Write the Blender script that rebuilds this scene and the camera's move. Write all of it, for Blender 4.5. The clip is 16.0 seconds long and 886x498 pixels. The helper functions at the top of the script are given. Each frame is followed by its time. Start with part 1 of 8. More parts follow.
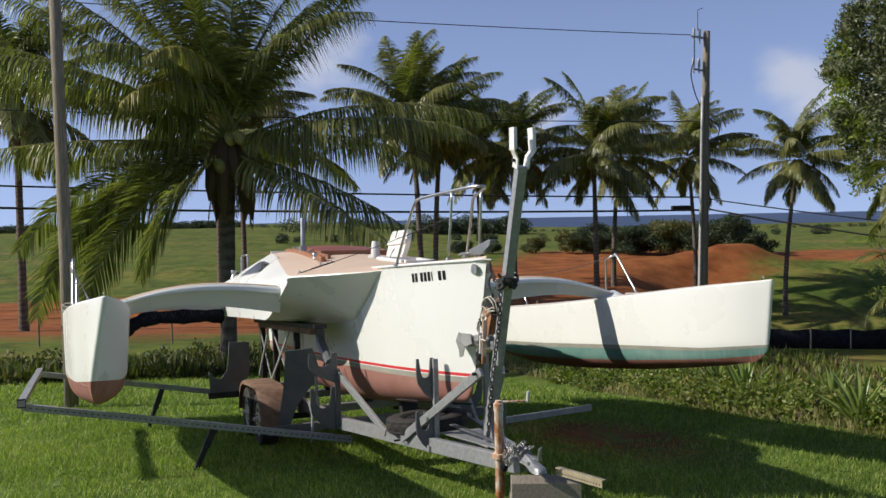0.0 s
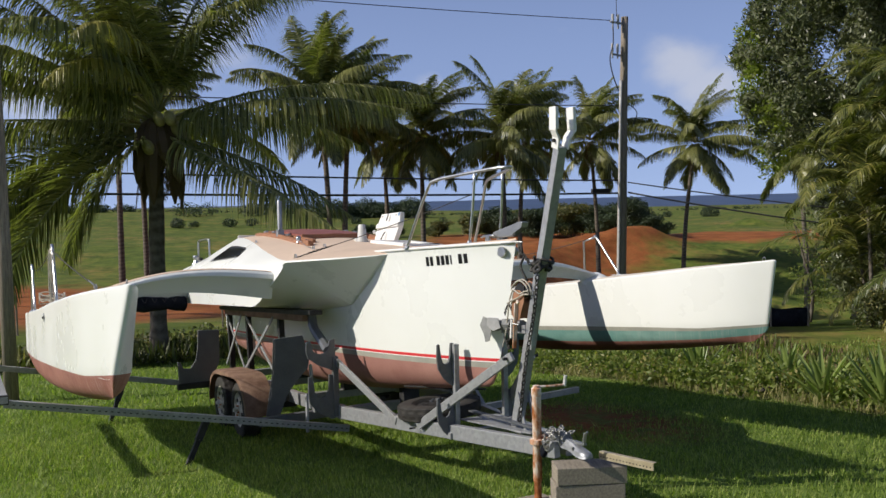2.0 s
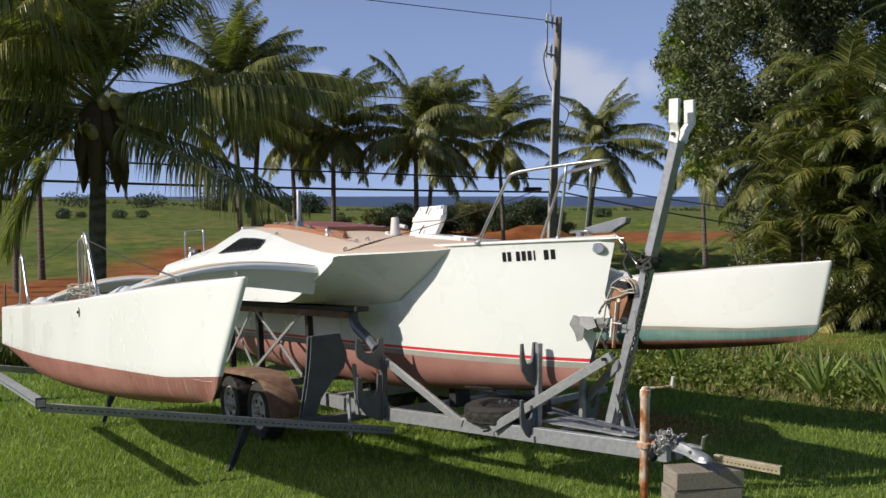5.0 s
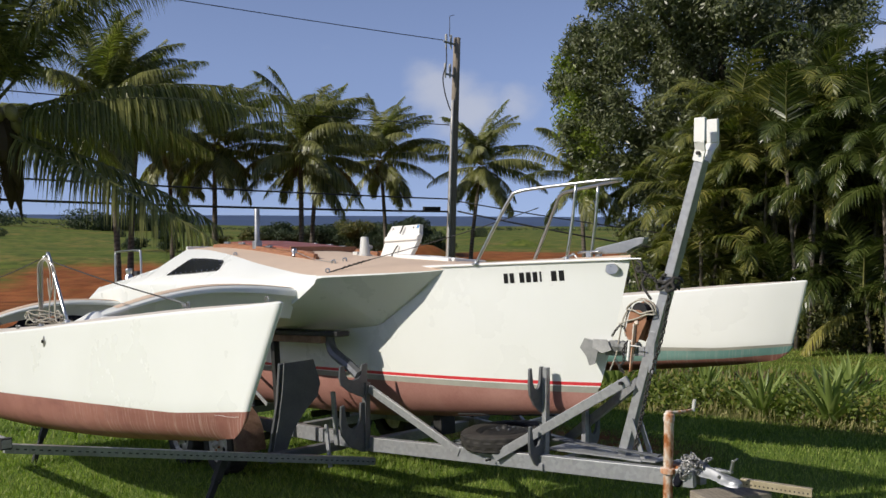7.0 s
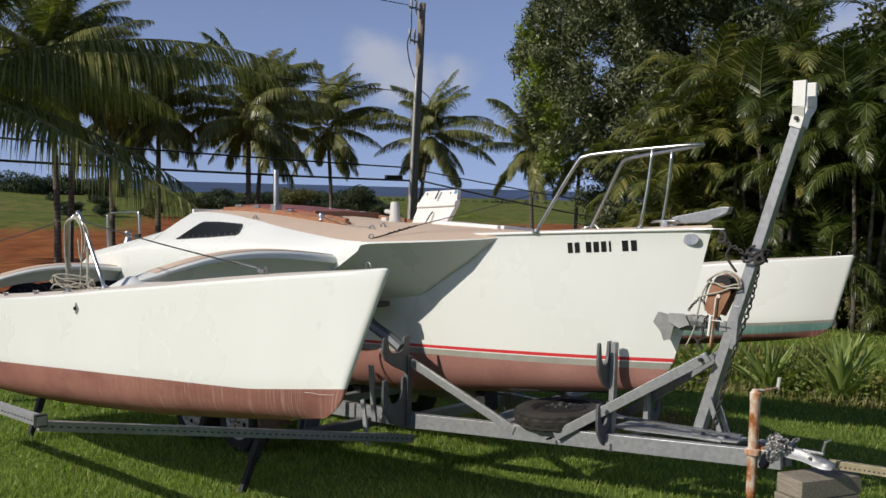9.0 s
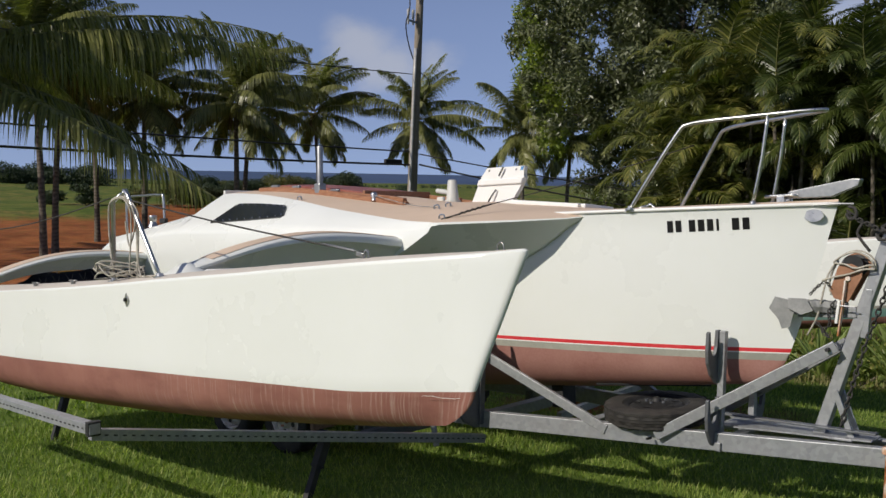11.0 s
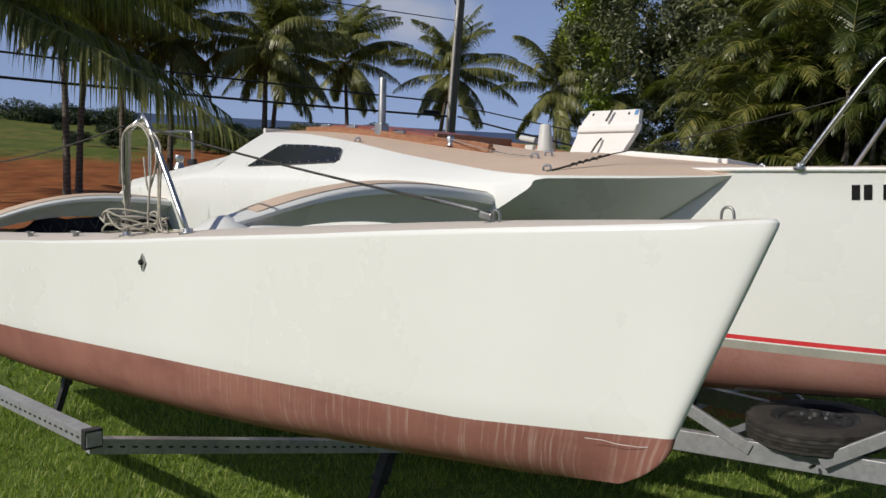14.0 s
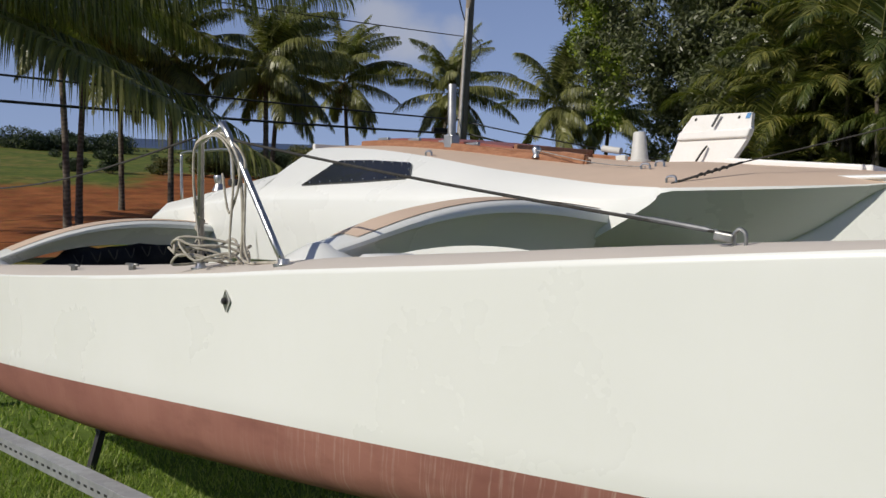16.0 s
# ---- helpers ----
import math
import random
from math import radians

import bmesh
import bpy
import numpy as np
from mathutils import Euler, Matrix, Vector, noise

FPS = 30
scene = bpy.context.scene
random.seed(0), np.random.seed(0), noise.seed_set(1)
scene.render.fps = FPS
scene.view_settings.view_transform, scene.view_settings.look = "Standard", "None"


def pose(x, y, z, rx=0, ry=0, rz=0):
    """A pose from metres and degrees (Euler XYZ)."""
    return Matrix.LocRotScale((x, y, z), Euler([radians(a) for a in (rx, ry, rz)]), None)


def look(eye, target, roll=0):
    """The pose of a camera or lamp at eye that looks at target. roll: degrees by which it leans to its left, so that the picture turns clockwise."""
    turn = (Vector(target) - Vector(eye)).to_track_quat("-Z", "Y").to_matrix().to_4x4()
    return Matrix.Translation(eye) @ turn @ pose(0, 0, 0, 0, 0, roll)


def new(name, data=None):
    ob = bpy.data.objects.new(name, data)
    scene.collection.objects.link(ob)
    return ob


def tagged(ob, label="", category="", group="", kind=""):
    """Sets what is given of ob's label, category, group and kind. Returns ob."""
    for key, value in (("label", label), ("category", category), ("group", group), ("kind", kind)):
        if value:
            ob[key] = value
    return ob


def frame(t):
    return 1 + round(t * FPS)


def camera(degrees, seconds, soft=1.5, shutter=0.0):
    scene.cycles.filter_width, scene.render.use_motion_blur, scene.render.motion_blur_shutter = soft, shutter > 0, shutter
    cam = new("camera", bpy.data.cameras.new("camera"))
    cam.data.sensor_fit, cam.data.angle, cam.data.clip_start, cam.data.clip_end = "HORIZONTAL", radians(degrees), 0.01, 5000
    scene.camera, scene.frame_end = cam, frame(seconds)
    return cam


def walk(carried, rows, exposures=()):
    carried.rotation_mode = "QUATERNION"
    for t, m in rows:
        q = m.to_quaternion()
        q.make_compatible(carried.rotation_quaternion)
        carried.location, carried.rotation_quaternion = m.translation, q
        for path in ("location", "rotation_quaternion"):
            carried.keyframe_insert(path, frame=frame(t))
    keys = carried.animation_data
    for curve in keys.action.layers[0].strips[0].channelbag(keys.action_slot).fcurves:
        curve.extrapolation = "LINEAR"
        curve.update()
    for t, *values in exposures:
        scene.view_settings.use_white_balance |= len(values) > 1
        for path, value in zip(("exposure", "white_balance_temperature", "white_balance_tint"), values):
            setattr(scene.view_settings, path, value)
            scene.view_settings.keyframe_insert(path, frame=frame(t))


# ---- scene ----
cam = camera(50.0, 16.0)
PATH = [
    (0, (6.385, -2.731, 2.056), (4.513, -2.03, 1.987), -1.2),
    (0.5, (6.227, -2.907, 2.065), (4.383, -2.133, 2.026), -0.5),
    (1, (6.086, -3.09, 2.057), (4.259, -2.278, 1.999), -0.2),
    (1.5, (5.963, -3.357, 2.072), (4.162, -2.493, 1.97), -1.6),
    (2, (5.829, -3.537, 2.062), (4.046, -2.635, 1.954), -1.3),
    (2.5, (5.688, -3.719, 2.065), (3.922, -2.784, 1.97), -0.9),
    (3, (5.542, -3.895, 2.057), (3.802, -2.913, 1.966), -0.1),
    (3.5, (5.403, -4.156, 2.051), (3.693, -3.123, 1.942), -0.8),
    (4, (5.24, -4.337, 2.044), (3.543, -3.283, 1.929), -0.8),
    (6.5, (4.16, -5.025, 2.045), (2.604, -3.772, 1.96), 0.6),
    (7, (3.991, -5.187, 2.037), (2.488, -3.87, 1.961), 0.3),
    (7.5, (3.791, -5.371, 2.029), (2.323, -4.019, 1.904), -0.1),
    (8, (3.558, -5.445, 2.003), (2.11, -4.071, 1.869), 0.0),
    (8.5, (3.314, -5.496, 1.996), (1.893, -4.093, 1.878), 1.1),
    (9, (3.078, -5.535, 1.972), (1.67, -4.121, 1.837), 1.5),
    (9.5, (2.837, -5.601, 1.952), (1.431, -4.188, 1.782), 0.9),
    (12, (1.719, -5.293, 1.845), (0.361, -3.834, 1.682), 1.6),
    (12.5, (1.521, -5.138, 1.84), (0.158, -3.684, 1.664), 2.1),
    (13, (1.307, -5.044, 1.811), (-0.066, -3.603, 1.618), 2.1),
    (13.5, (1.077, -4.949, 1.788), (-0.305, -3.524, 1.55), 2.6),
    (14, (0.884, -4.821, 1.761), (-0.518, -3.418, 1.505), 3.2),
    (14.5, (0.71, -4.731, 1.742), (-0.704, -3.345, 1.461), 3.5),
    (15, (0.455, -4.714, 1.726), (-0.941, -3.305, 1.475), 2.7),
    (15.5, (0.232, -4.722, 1.698), (-1.163, -3.306, 1.473), 2.2),
    (16, (0.035, -4.698, 1.685), (-1.367, -3.288, 1.47), 2.1),
]
walk(cam, [(t, look(eye, target, roll)) for t, eye, target, roll in PATH],
     exposures=((0, 0), (3, -.06), (4, -.03), (7, -.17), (8.5, -.29), (9.5, -.34), (12.5, -.46), (14.5, -.47), (16, -.48)))

# ---- light ----
SUN_AZ, SUN_EL = -104.0, 34.0          # degrees from +x towards +y, and above the horizon
world = bpy.data.worlds.new("world")
scene.world = world
world.use_nodes = True
wt = world.node_tree
wt.nodes.clear()
w_out = wt.nodes.new("ShaderNodeOutputWorld")
w_bg = wt.nodes.new("ShaderNodeBackground")
w_sky = wt.nodes.new("ShaderNodeTexSky")
w_sky.sky_type = "NISHITA"
w_sky.sun_disc = False
w_sky.sun_elevation = radians(SUN_EL)
w_sky.sun_rotation = radians(90 - SUN_AZ)
w_sky.altitude = 50
w_sky.air_density, w_sky.dust_density, w_sky.ozone_density = 1.0, 0.3, 2.0
w_bg.inputs["Strength"].default_value = 0.118
# soft fair-weather clouds low over the sea: azimuth, height and breadth in degrees
w_tc = wt.nodes.new("ShaderNodeTexCoord")
w_map = wt.nodes.new("ShaderNodeMapping")
w_map.inputs["Scale"].default_value = (1.0, 1.0, 1.6)
w_n = wt.nodes.new("ShaderNodeTexNoise")
w_n.inputs["Scale"].default_value, w_n.inputs["Detail"].default_value, w_n.inputs["Roughness"].default_value = 13.0, 9.0, 0.52
wt.links.new(w_tc.outputs["Generated"], w_map.inputs["Vector"])
wt.links.new(w_map.outputs["Vector"], w_n.inputs["Vector"])
w_sum = None
for c_az, c_el, c_wide in ((139.0, 7.2, 4.6), (134.2, 6.5, 3.4), (137.0, 6.0, 5.0), (159.0, 6.8, 3.0), (167.0, 9.0, 6.5), (153.5, 6.0, 3.2), (176.0, 6.5, 7.0), (112.0, 9.0, 7.0), (205.0, 10.0, 9.0), (146.0, 15.5, 8.0), (163.0, 17.0, 7.0)):
    c_dir = Vector((math.cos(radians(c_el)) * math.cos(radians(c_az)), math.cos(radians(c_el)) * math.sin(radians(c_az)), math.sin(radians(c_el)) * 1.6))
    w_d = wt.nodes.new("ShaderNodeVectorMath")
    w_d.operation = "DISTANCE"
    w_d.inputs[1].default_value = c_dir
    wt.links.new(w_map.outputs["Vector"], w_d.inputs[0])
    w_f = wt.nodes.new("ShaderNodeMapRange")
    w_f.interpolation_type = "SMOOTHSTEP"
    w_f.inputs["From Min"].default_value, w_f.inputs["From Max"].default_value = radians(c_wide), 0.0
    w_f.inputs["To Max"].default_value = 1.0 if c_el < 15 else 0.5
    wt.links.new(w_d.outputs["Value"], w_f.inputs["Value"])
    if w_sum is None:
        w_sum = w_f.outputs["Result"]
    else:
        w_max = wt.nodes.new("ShaderNodeMath")
        w_max.operation = "MAXIMUM"
        wt.links.new(w_sum, w_max.inputs[0])
        wt.links.new(w_f.outputs["Result"], w_max.inputs[1])
        w_sum = w_max.outputs["Value"]
w_add = wt.nodes.new("ShaderNodeMath")
w_add.operation = "MULTIPLY_ADD"
w_add.inputs[1].default_value = 2.0
w_nr = wt.nodes.new("ShaderNodeMath")
w_nr.operation = "MULTIPLY_ADD"
w_nr.inputs[1].default_value, w_nr.inputs[2].default_value = 3.4, -2.25
wt.links.new(w_n.outputs["Fac"], w_nr.inputs[0])
wt.links.new(w_sum, w_add.inputs[0])
wt.links.new(w_nr.outputs["Value"], w_add.inputs[2])
w_cl = wt.nodes.new("ShaderNodeMapRange")
w_cl.interpolation_type = "SMOOTHSTEP"
w_cl.inputs["From Min"].default_value, w_cl.inputs["From Max"].default_value, w_cl.inputs["To Max"].default_value = 0.0, 1.7, 0.60
wt.links.new(w_add.outputs["Value"], w_cl.inputs["Value"])
w_mix = wt.nodes.new("ShaderNodeMix")
w_mix.data_type = "RGBA"
w_mix.inputs["B"].default_value = (5.6, 5.7, 6.2, 1)
wt.links.new(w_cl.outputs["Result"], w_mix.inputs["Factor"])
# haze makes the sky paler towards the horizon
w_sep = wt.nodes.new("ShaderNodeSeparateXYZ")
wt.links.new(w_tc.outputs["Generated"], w_sep.inputs["Vector"])
w_haze = wt.nodes.new("ShaderNodeMapRange")
w_haze.inputs["From Min"].default_value, w_haze.inputs["From Max"].default_value = 0.15, 0.75
w_haze.inputs["To Min"].default_value, w_haze.inputs["To Max"].default_value = 1.42, 0.84
wt.links.new(w_sep.outputs["Z"], w_haze.inputs["Value"])
# the sky low over the sea is nearly as blue as higher up: the sky's height is read from a little above
w_lift = wt.nodes.new("ShaderNodeVectorMath")
w_lift.operation = "MULTIPLY_ADD"
w_lift.inputs[1].default_value, w_lift.inputs[2].default_value = (1.0, 1.0, 0.80), (0.0, 0.0, 0.22)
w_nrm = wt.nodes.new("ShaderNodeVectorMath")
w_nrm.operation = "NORMALIZE"
w_tint = wt.nodes.new("ShaderNodeMix")
w_tint.data_type, w_tint.blend_type = "RGBA", "MULTIPLY"
w_tint.inputs["Factor"].default_value = 1.0
w_tint.inputs["B"].default_value = (1.07, 0.897, 0.95, 1)
w_pale = wt.nodes.new("ShaderNodeVectorMath")
w_pale.operation = "SCALE"
wt.links.new(w_tc.outputs["Generated"], w_lift.inputs[0])
wt.links.new(w_lift.outputs["Vector"], w_nrm.inputs[0])
wt.links.new(w_nrm.outputs["Vector"], w_sky.inputs["Vector"])
wt.links.new(w_sky.outputs["Color"], w_tint.inputs["A"])
wt.links.new(w_tint.outputs["Result"], w_pale.inputs["Vector"])
wt.links.new(w_haze.outputs["Result"], w_pale.inputs["Scale"])
wt.links.new(w_pale.outputs["Vector"], w_mix.inputs["A"])
wt.links.new(w_mix.outputs["Result"], w_bg.inputs["Color"])
wt.links.new(w_bg.outputs["Background"], w_out.inputs["Surface"])
sun_dir = Vector((math.cos(radians(SUN_EL)) * math.cos(radians(SUN_AZ)), math.cos(radians(SUN_EL)) * math.sin(radians(SUN_AZ)), math.sin(radians(SUN_EL))))
sun = new("sun", bpy.data.lights.new("sun", "SUN"))
sun.data.energy, sun.data.angle, sun.data.color = 4.9, radians(0.53), (1.0, 0.937, 0.83)
sun.matrix_world = look(sun_dir * 60, (0, 0, 0))

# ---- materials ----
class Nodes:
    """A short way to write node materials."""

    def __init__(self, name):
        self.m = bpy.data.materials.new(name)
        self.m.use_nodes = True
        self.t = self.m.node_tree
        self.b = self.t.nodes["Principled BSDF"]

    def n(self, kind, **values):
        node = self.t.nodes.new(kind)
        for key, value in values.items():
            node.inputs[key.replace("_", " ")].default_value = value
        return node

    def link(self, a, b):
        self.t.links.new(a, b)

    def coords(self, which="Object", scale=(1, 1, 1)):
        c = self.n("ShaderNodeTexCoord")
        m = self.n("ShaderNodeMapping")
        m.inputs["Scale"].default_value = scale
        self.link(c.outputs[which], m.inputs["Vector"])
        return m.outputs["Vector"]

    def position(self, scale=(1, 1, 1)):
        c = self.n("ShaderNodeNewGeometry")
        m = self.n("ShaderNodeMapping")
        m.inputs["Scale"].default_value = scale
        self.link(c.outputs["Position"], m.inputs["Vector"])
        return m.outputs["Vector"]

    def noise(self, vec, scale, detail=4.0, rough=0.55):
        n = self.n("ShaderNodeTexNoise", Scale=scale, Detail=detail, Roughness=rough)
        self.link(vec, n.inputs["Vector"])
        return n.outputs["Fac"]

    def ramp(self, fac, *stops):
        r = self.n("ShaderNodeValToRGB")
        el = r.color_ramp.elements
        while len(el) < len(stops):
            el.new(0.5)
        for e, (p, c) in zip(el, stops):
            e.position = p
            e.color = (*c, 1) if not isinstance(c, (int, float)) else (c, c, c, 1)
        self.link(fac, r.inputs["Fac"])
        return r.outputs["Color"]

    def mix(self, fac, a, b, mode="MIX"):
        m = self.n("ShaderNodeMix")
        m.data_type, m.blend_type = "RGBA", mode
        for s, v in (("Factor", fac), ("A", a), ("B", b)):
            if isinstance(v, (int, float)):
                m.inputs[s].default_value = v
            elif isinstance(v, tuple):
                m.inputs[s].default_value = (*v, 1)
            else:
                self.link(v, m.inputs[s])
        return m.outputs["Result"]

    def math(self, op, a, b=0.0):
        m = self.n("ShaderNodeMath")
        m.operation = op
        for i, v in enumerate((a, b)):
            if isinstance(v, (int, float)):
                m.inputs[i].default_value = v
            else:
                self.link(v, m.inputs[i])
        return m.outputs["Value"]

    def bump(self, height, strength=0.3, distance=0.01):
        b = self.n("ShaderNodeBump", Strength=strength, Distance=distance)
        self.link(height, b.inputs["Height"])
        self.link(b.outputs["Normal"], self.b.inputs["Normal"])

    def done(self, colour=None, rough=0.5, metal=0.0, spec=0.5):
        if colour is not None:
            if isinstance(colour, tuple):
                self.b.inputs["Base Color"].default_value = (*colour, 1)
            else:
                self.link(colour, self.b.inputs["Base Color"])
        if isinstance(rough, (int, float)):
            self.b.inputs["Roughness"].default_value = rough
        else:
            self.link(rough, self.b.inputs["Roughness"])
        self.b.inputs["Metallic"].default_value = metal
        self.b.inputs["Specular IOR Level"].default_value = spec
        return self.m


def plain(name, c1, c2, scale=6.0, rough=0.5, metal=0.0, bump=0.0, fine=60.0, spec=0.5, stretch=(1, 1, 1)):
    """Two colours mixed by coarse and fine noise, with fine relief."""
    k = Nodes(name)
    v = k.coords(scale=stretch)
    a = k.noise(v, scale, 5)
    b = k.noise(v, fine, 3)
    f = k.math("ADD", k.math("MULTIPLY", a, 0.7), k.math("MULTIPLY", b, 0.3))
    col = k.ramp(f, (0.36, c1), (0.64, c2))
    if bump:
        k.bump(f, bump, 0.01)
    r = k.ramp(b, (0.3, max(rough - 0.08, 0.02)), (0.7, min(rough + 0.08, 1)))
    return k.done(col, r, metal, spec)


def hull_paint():
    k = Nodes("white_hull_paint")
    v = k.coords()
    streak = k.noise(k.coords(scale=(5, 5, 0.7)), 3.0, 4)
    spots = k.noise(v, 1.3, 6)
    base = k.ramp(spots, (0.30, (0.75, 0.762, 0.722)), (0.70, (0.785, 0.795, 0.76)))
    col = k.mix(k.ramp(streak, (0.55, 0.0), (0.85, 0.08)), base, (0.66, 0.64, 0.58))
    k.bump(k.noise(v, 2.2, 2), 0.03, 0.02)
    return k.done(col, k.ramp(spots, (0.3, 0.22), (0.7, 0.36)), 0, 0.5)


def antifoul(name, c1, c2, c3):
    """Worn bottom paint: blotches all along, upright scraped streaks towards the bow."""
    k = Nodes(name)
    c = k.n("ShaderNodeTexCoord")
    sep = k.n("ShaderNodeSeparateXYZ")
    k.link(c.outputs["Object"], sep.inputs["Vector"])
    sway = k.math("MULTIPLY", k.math("SUBTRACT", k.noise(k.coords(scale=(6, 0, 14)), 1.0, 2), 0.5), 0.012)
    line = k.n("ShaderNodeCombineXYZ")
    lean = k.math("SUBTRACT", sep.outputs["X"], k.math("MULTIPLY", sep.outputs["Z"], 0.38))
    k.link(k.math("MULTIPLY", k.math("ADD", lean, sway), 74.0), line.inputs["X"])
    k.link(k.math("MULTIPLY", sep.outputs["Z"], 2.6), line.inputs["Y"])
    s = k.noise(line.outputs["Vector"], 1.0, 3, 0.6)
    p = k.noise(k.coords(), 1.6, 5)
    q = k.noise(k.coords(scale=(1.5, 0.4, 3.0)), 3.0, 5, 0.6)
    base = k.ramp(p, (0.35, c1), (0.65, c2))
    base = k.mix(k.ramp(q, (0.48, 0.0), (0.72, 0.55)), base, tuple(v * 0.74 for v in c1))
    fore = k.n("ShaderNodeMapRange")
    k.link(k.math("ADD", sep.outputs["X"], k.math("MULTIPLY", p, 0.9)), fore.inputs["Value"])
    fore.inputs["From Min"].default_value, fore.inputs["From Max"].default_value = -2.3, -1.3
    worn = k.math("MULTIPLY", k.ramp(s, (0.52, 0.0), (0.66, 1.0)), k.ramp(q, (0.34, 0.95), (0.62, 0.25)))
    worn = k.math("MULTIPLY", worn, k.math("ADD", k.math("MULTIPLY", fore.outputs["Result"], 0.66), 0.06))
    col = k.mix(worn, base, c3)
    k.bump(s, 0.12, 0.003)
    return k.done(col, 0.75, 0, 0.25)


def nonskid(name="tan_nonskid_deck_paint", c1=(0.64, 0.495, 0.38), c2=(0.50, 0.385, 0.295)):
    k = Nodes(name)
    v = k.coords()
    grit = k.noise(v, 420, 2)
    dirt = k.noise(v, 2.4, 6, 0.65)
    col = k.mix(k.ramp(dirt, (0.4, 0.0), (0.75, 0.45)), c1, c2)
    k.bump(grit, 0.4, 0.002)
    return k.done(col, 0.8, 0, 0.2)


def galvanised(name="galvanised_steel", tone=0.36):
    k = Nodes(name)
    v = k.coords()
    vo = k.n("ShaderNodeTexVoronoi", Scale=38.0)
    k.link(v, vo.inputs["Vector"])
    big = k.noise(v, 3.0, 6, 0.65)
    sp = k.ramp(vo.outputs["Color"], (0.0, tone * 0.82), (1.0, tone * 1.14))
    col = k.mix(k.ramp(big, (0.45, 0.0), (0.8, 0.5)), sp, (0.22, 0.19, 0.155))
    col = k.mix(0.06, col, (0.2, 0.35, 0.6))
    k.bump(big, 0.08, 0.006)
    return k.done(col, k.ramp(big, (0.3, 0.38), (0.7, 0.62)), 0.45, 0.5)


def rusty(name="rusty_steel"):
    k = Nodes(name)
    v = k.coords(scale=(1, 1, 0.5))
    a = k.noise(v, 9, 7, 0.7)
    b = k.noise(v, 60, 3)
    col = k.ramp(a, (0.34, (0.10, 0.035, 0.015)), (0.45, (0.38, 0.13, 0.04)), (0.53, (0.58, 0.36, 0.24)), (0.60, (0.70, 0.62, 0.54)))
    k.bump(b, 0.4, 0.004)
    return k.done(col, 0.85, 0, 0.25)


def wood(name, c1, c2, along=(1, 1, 1), rough=0.75):
    k = Nodes(name)
    v = k.coords(scale=along)
    g = k.noise(v, 9, 6, 0.65)
    w = k.noise(v, 40, 3)
    f = k.math("ADD", k.math("MULTIPLY", g, 0.65), k.math("MULTIPLY", w, 0.35))
    col = k.ramp(f, (0.36, c1), (0.64, c2))
    k.bump(f, 0.35, 0.006)
    return k.done(col, rough, 0, 0.3)


def leaf(name, c1, c2, scale=0.8, rough=0.45, through_light=0.35, yellow=None):
    """Foliage: the tint differs from leaf to leaf; light comes through."""
    k = Nodes(name)
    g = k.n("ShaderNodeNewGeometry")
    v = k.position()
    a = k.noise(v, scale, 4)
    f = k.math("ADD", k.math("MULTIPLY", a, 0.5), k.math("MULTIPLY", g.outputs["Random Per Island"], 0.5))
    stops = [(0.3, c1), (0.62, c2)] + ([(0.74, yellow)] if yellow else [])
    col = k.ramp(f, *stops)
    k.done(col, rough, 0, 0.45)
    tr = k.n("ShaderNodeBsdfTranslucent")
    tcol = k.mix(1.0, col, (1.0, 1.25, 0.45), "MULTIPLY")
    k.link(tcol, tr.inputs["Color"])
    mx = k.n("ShaderNodeMixShader")
    mx.inputs[0].default_value = through_light
    k.link(k.b.outputs["BSDF"], mx.inputs[1])
    k.link(tr.outputs["BSDF"], mx.inputs[2])
    k.link(mx.outputs["Shader"], k.t.nodes["Material Output"].inputs["Surface"])
    return k.m


M_HULL = hull_paint()
M_RED = antifoul("worn_red_bottom_paint", (0.25, 0.105, 0.082), (0.33, 0.150, 0.115), (0.50, 0.36, 0.30))
M_REDH = plain("faded_brick_bottom_paint", (0.25, 0.105, 0.085), (0.36, 0.185, 0.15), 1.6, 0.7)
M_GREEN = antifoul("faded_green_bottom_paint", (0.13, 0.27, 0.24), (0.20, 0.34, 0.30), (0.38, 0.40, 0.37))
M_BOOT = plain("red_boot_stripe", (0.55, 0.03, 0.04), (0.66, 0.05, 0.06), 8, 0.4)
M_BAND = plain("grey_green_scum_band", (0.25, 0.25, 0.21), (0.34, 0.33, 0.28), 5, 0.7)
M_TAN = nonskid()
M_FDECK = nonskid("pale_nonskid_deck_paint", (0.66, 0.60, 0.525), (0.57, 0.515, 0.45))
M_WHITE = plain("white_gelcoat", (0.74, 0.73, 0.69), (0.80, 0.79, 0.76), 5, 0.35)
M_TEAK = wood("varnished_teak", (0.20, 0.085, 0.042), (0.40, 0.20, 0.11), (1, 6, 6), 0.45)
M_HATCH = plain("faded_red_hatch_paint", (0.24, 0.075, 0.06), (0.33, 0.12, 0.09), 5, 0.5)
M_GLASS = plain("dark_tinted_acrylic", (0.012, 0.013, 0.016), (0.02, 0.021, 0.025), 4, 0.12, spec=0.6)
M_CHROME = plain("stainless_steel", (0.50, 0.50, 0.49), (0.62, 0.62, 0.61), 12, 0.34, 1.0)
M_ALU = plain("dull_aluminium", (0.30, 0.31, 0.31), (0.42, 0.42, 0.42), 10, 0.42, 0.8, 0.05)
M_CAST = galvanised("cast_grey_steel", 0.30)
M_GREYST = plain("weathered_steel_fitting", (0.20, 0.20, 0.19), (0.34, 0.34, 0.33), 14, 0.38, 0.8)
M_GALV = galvanised()
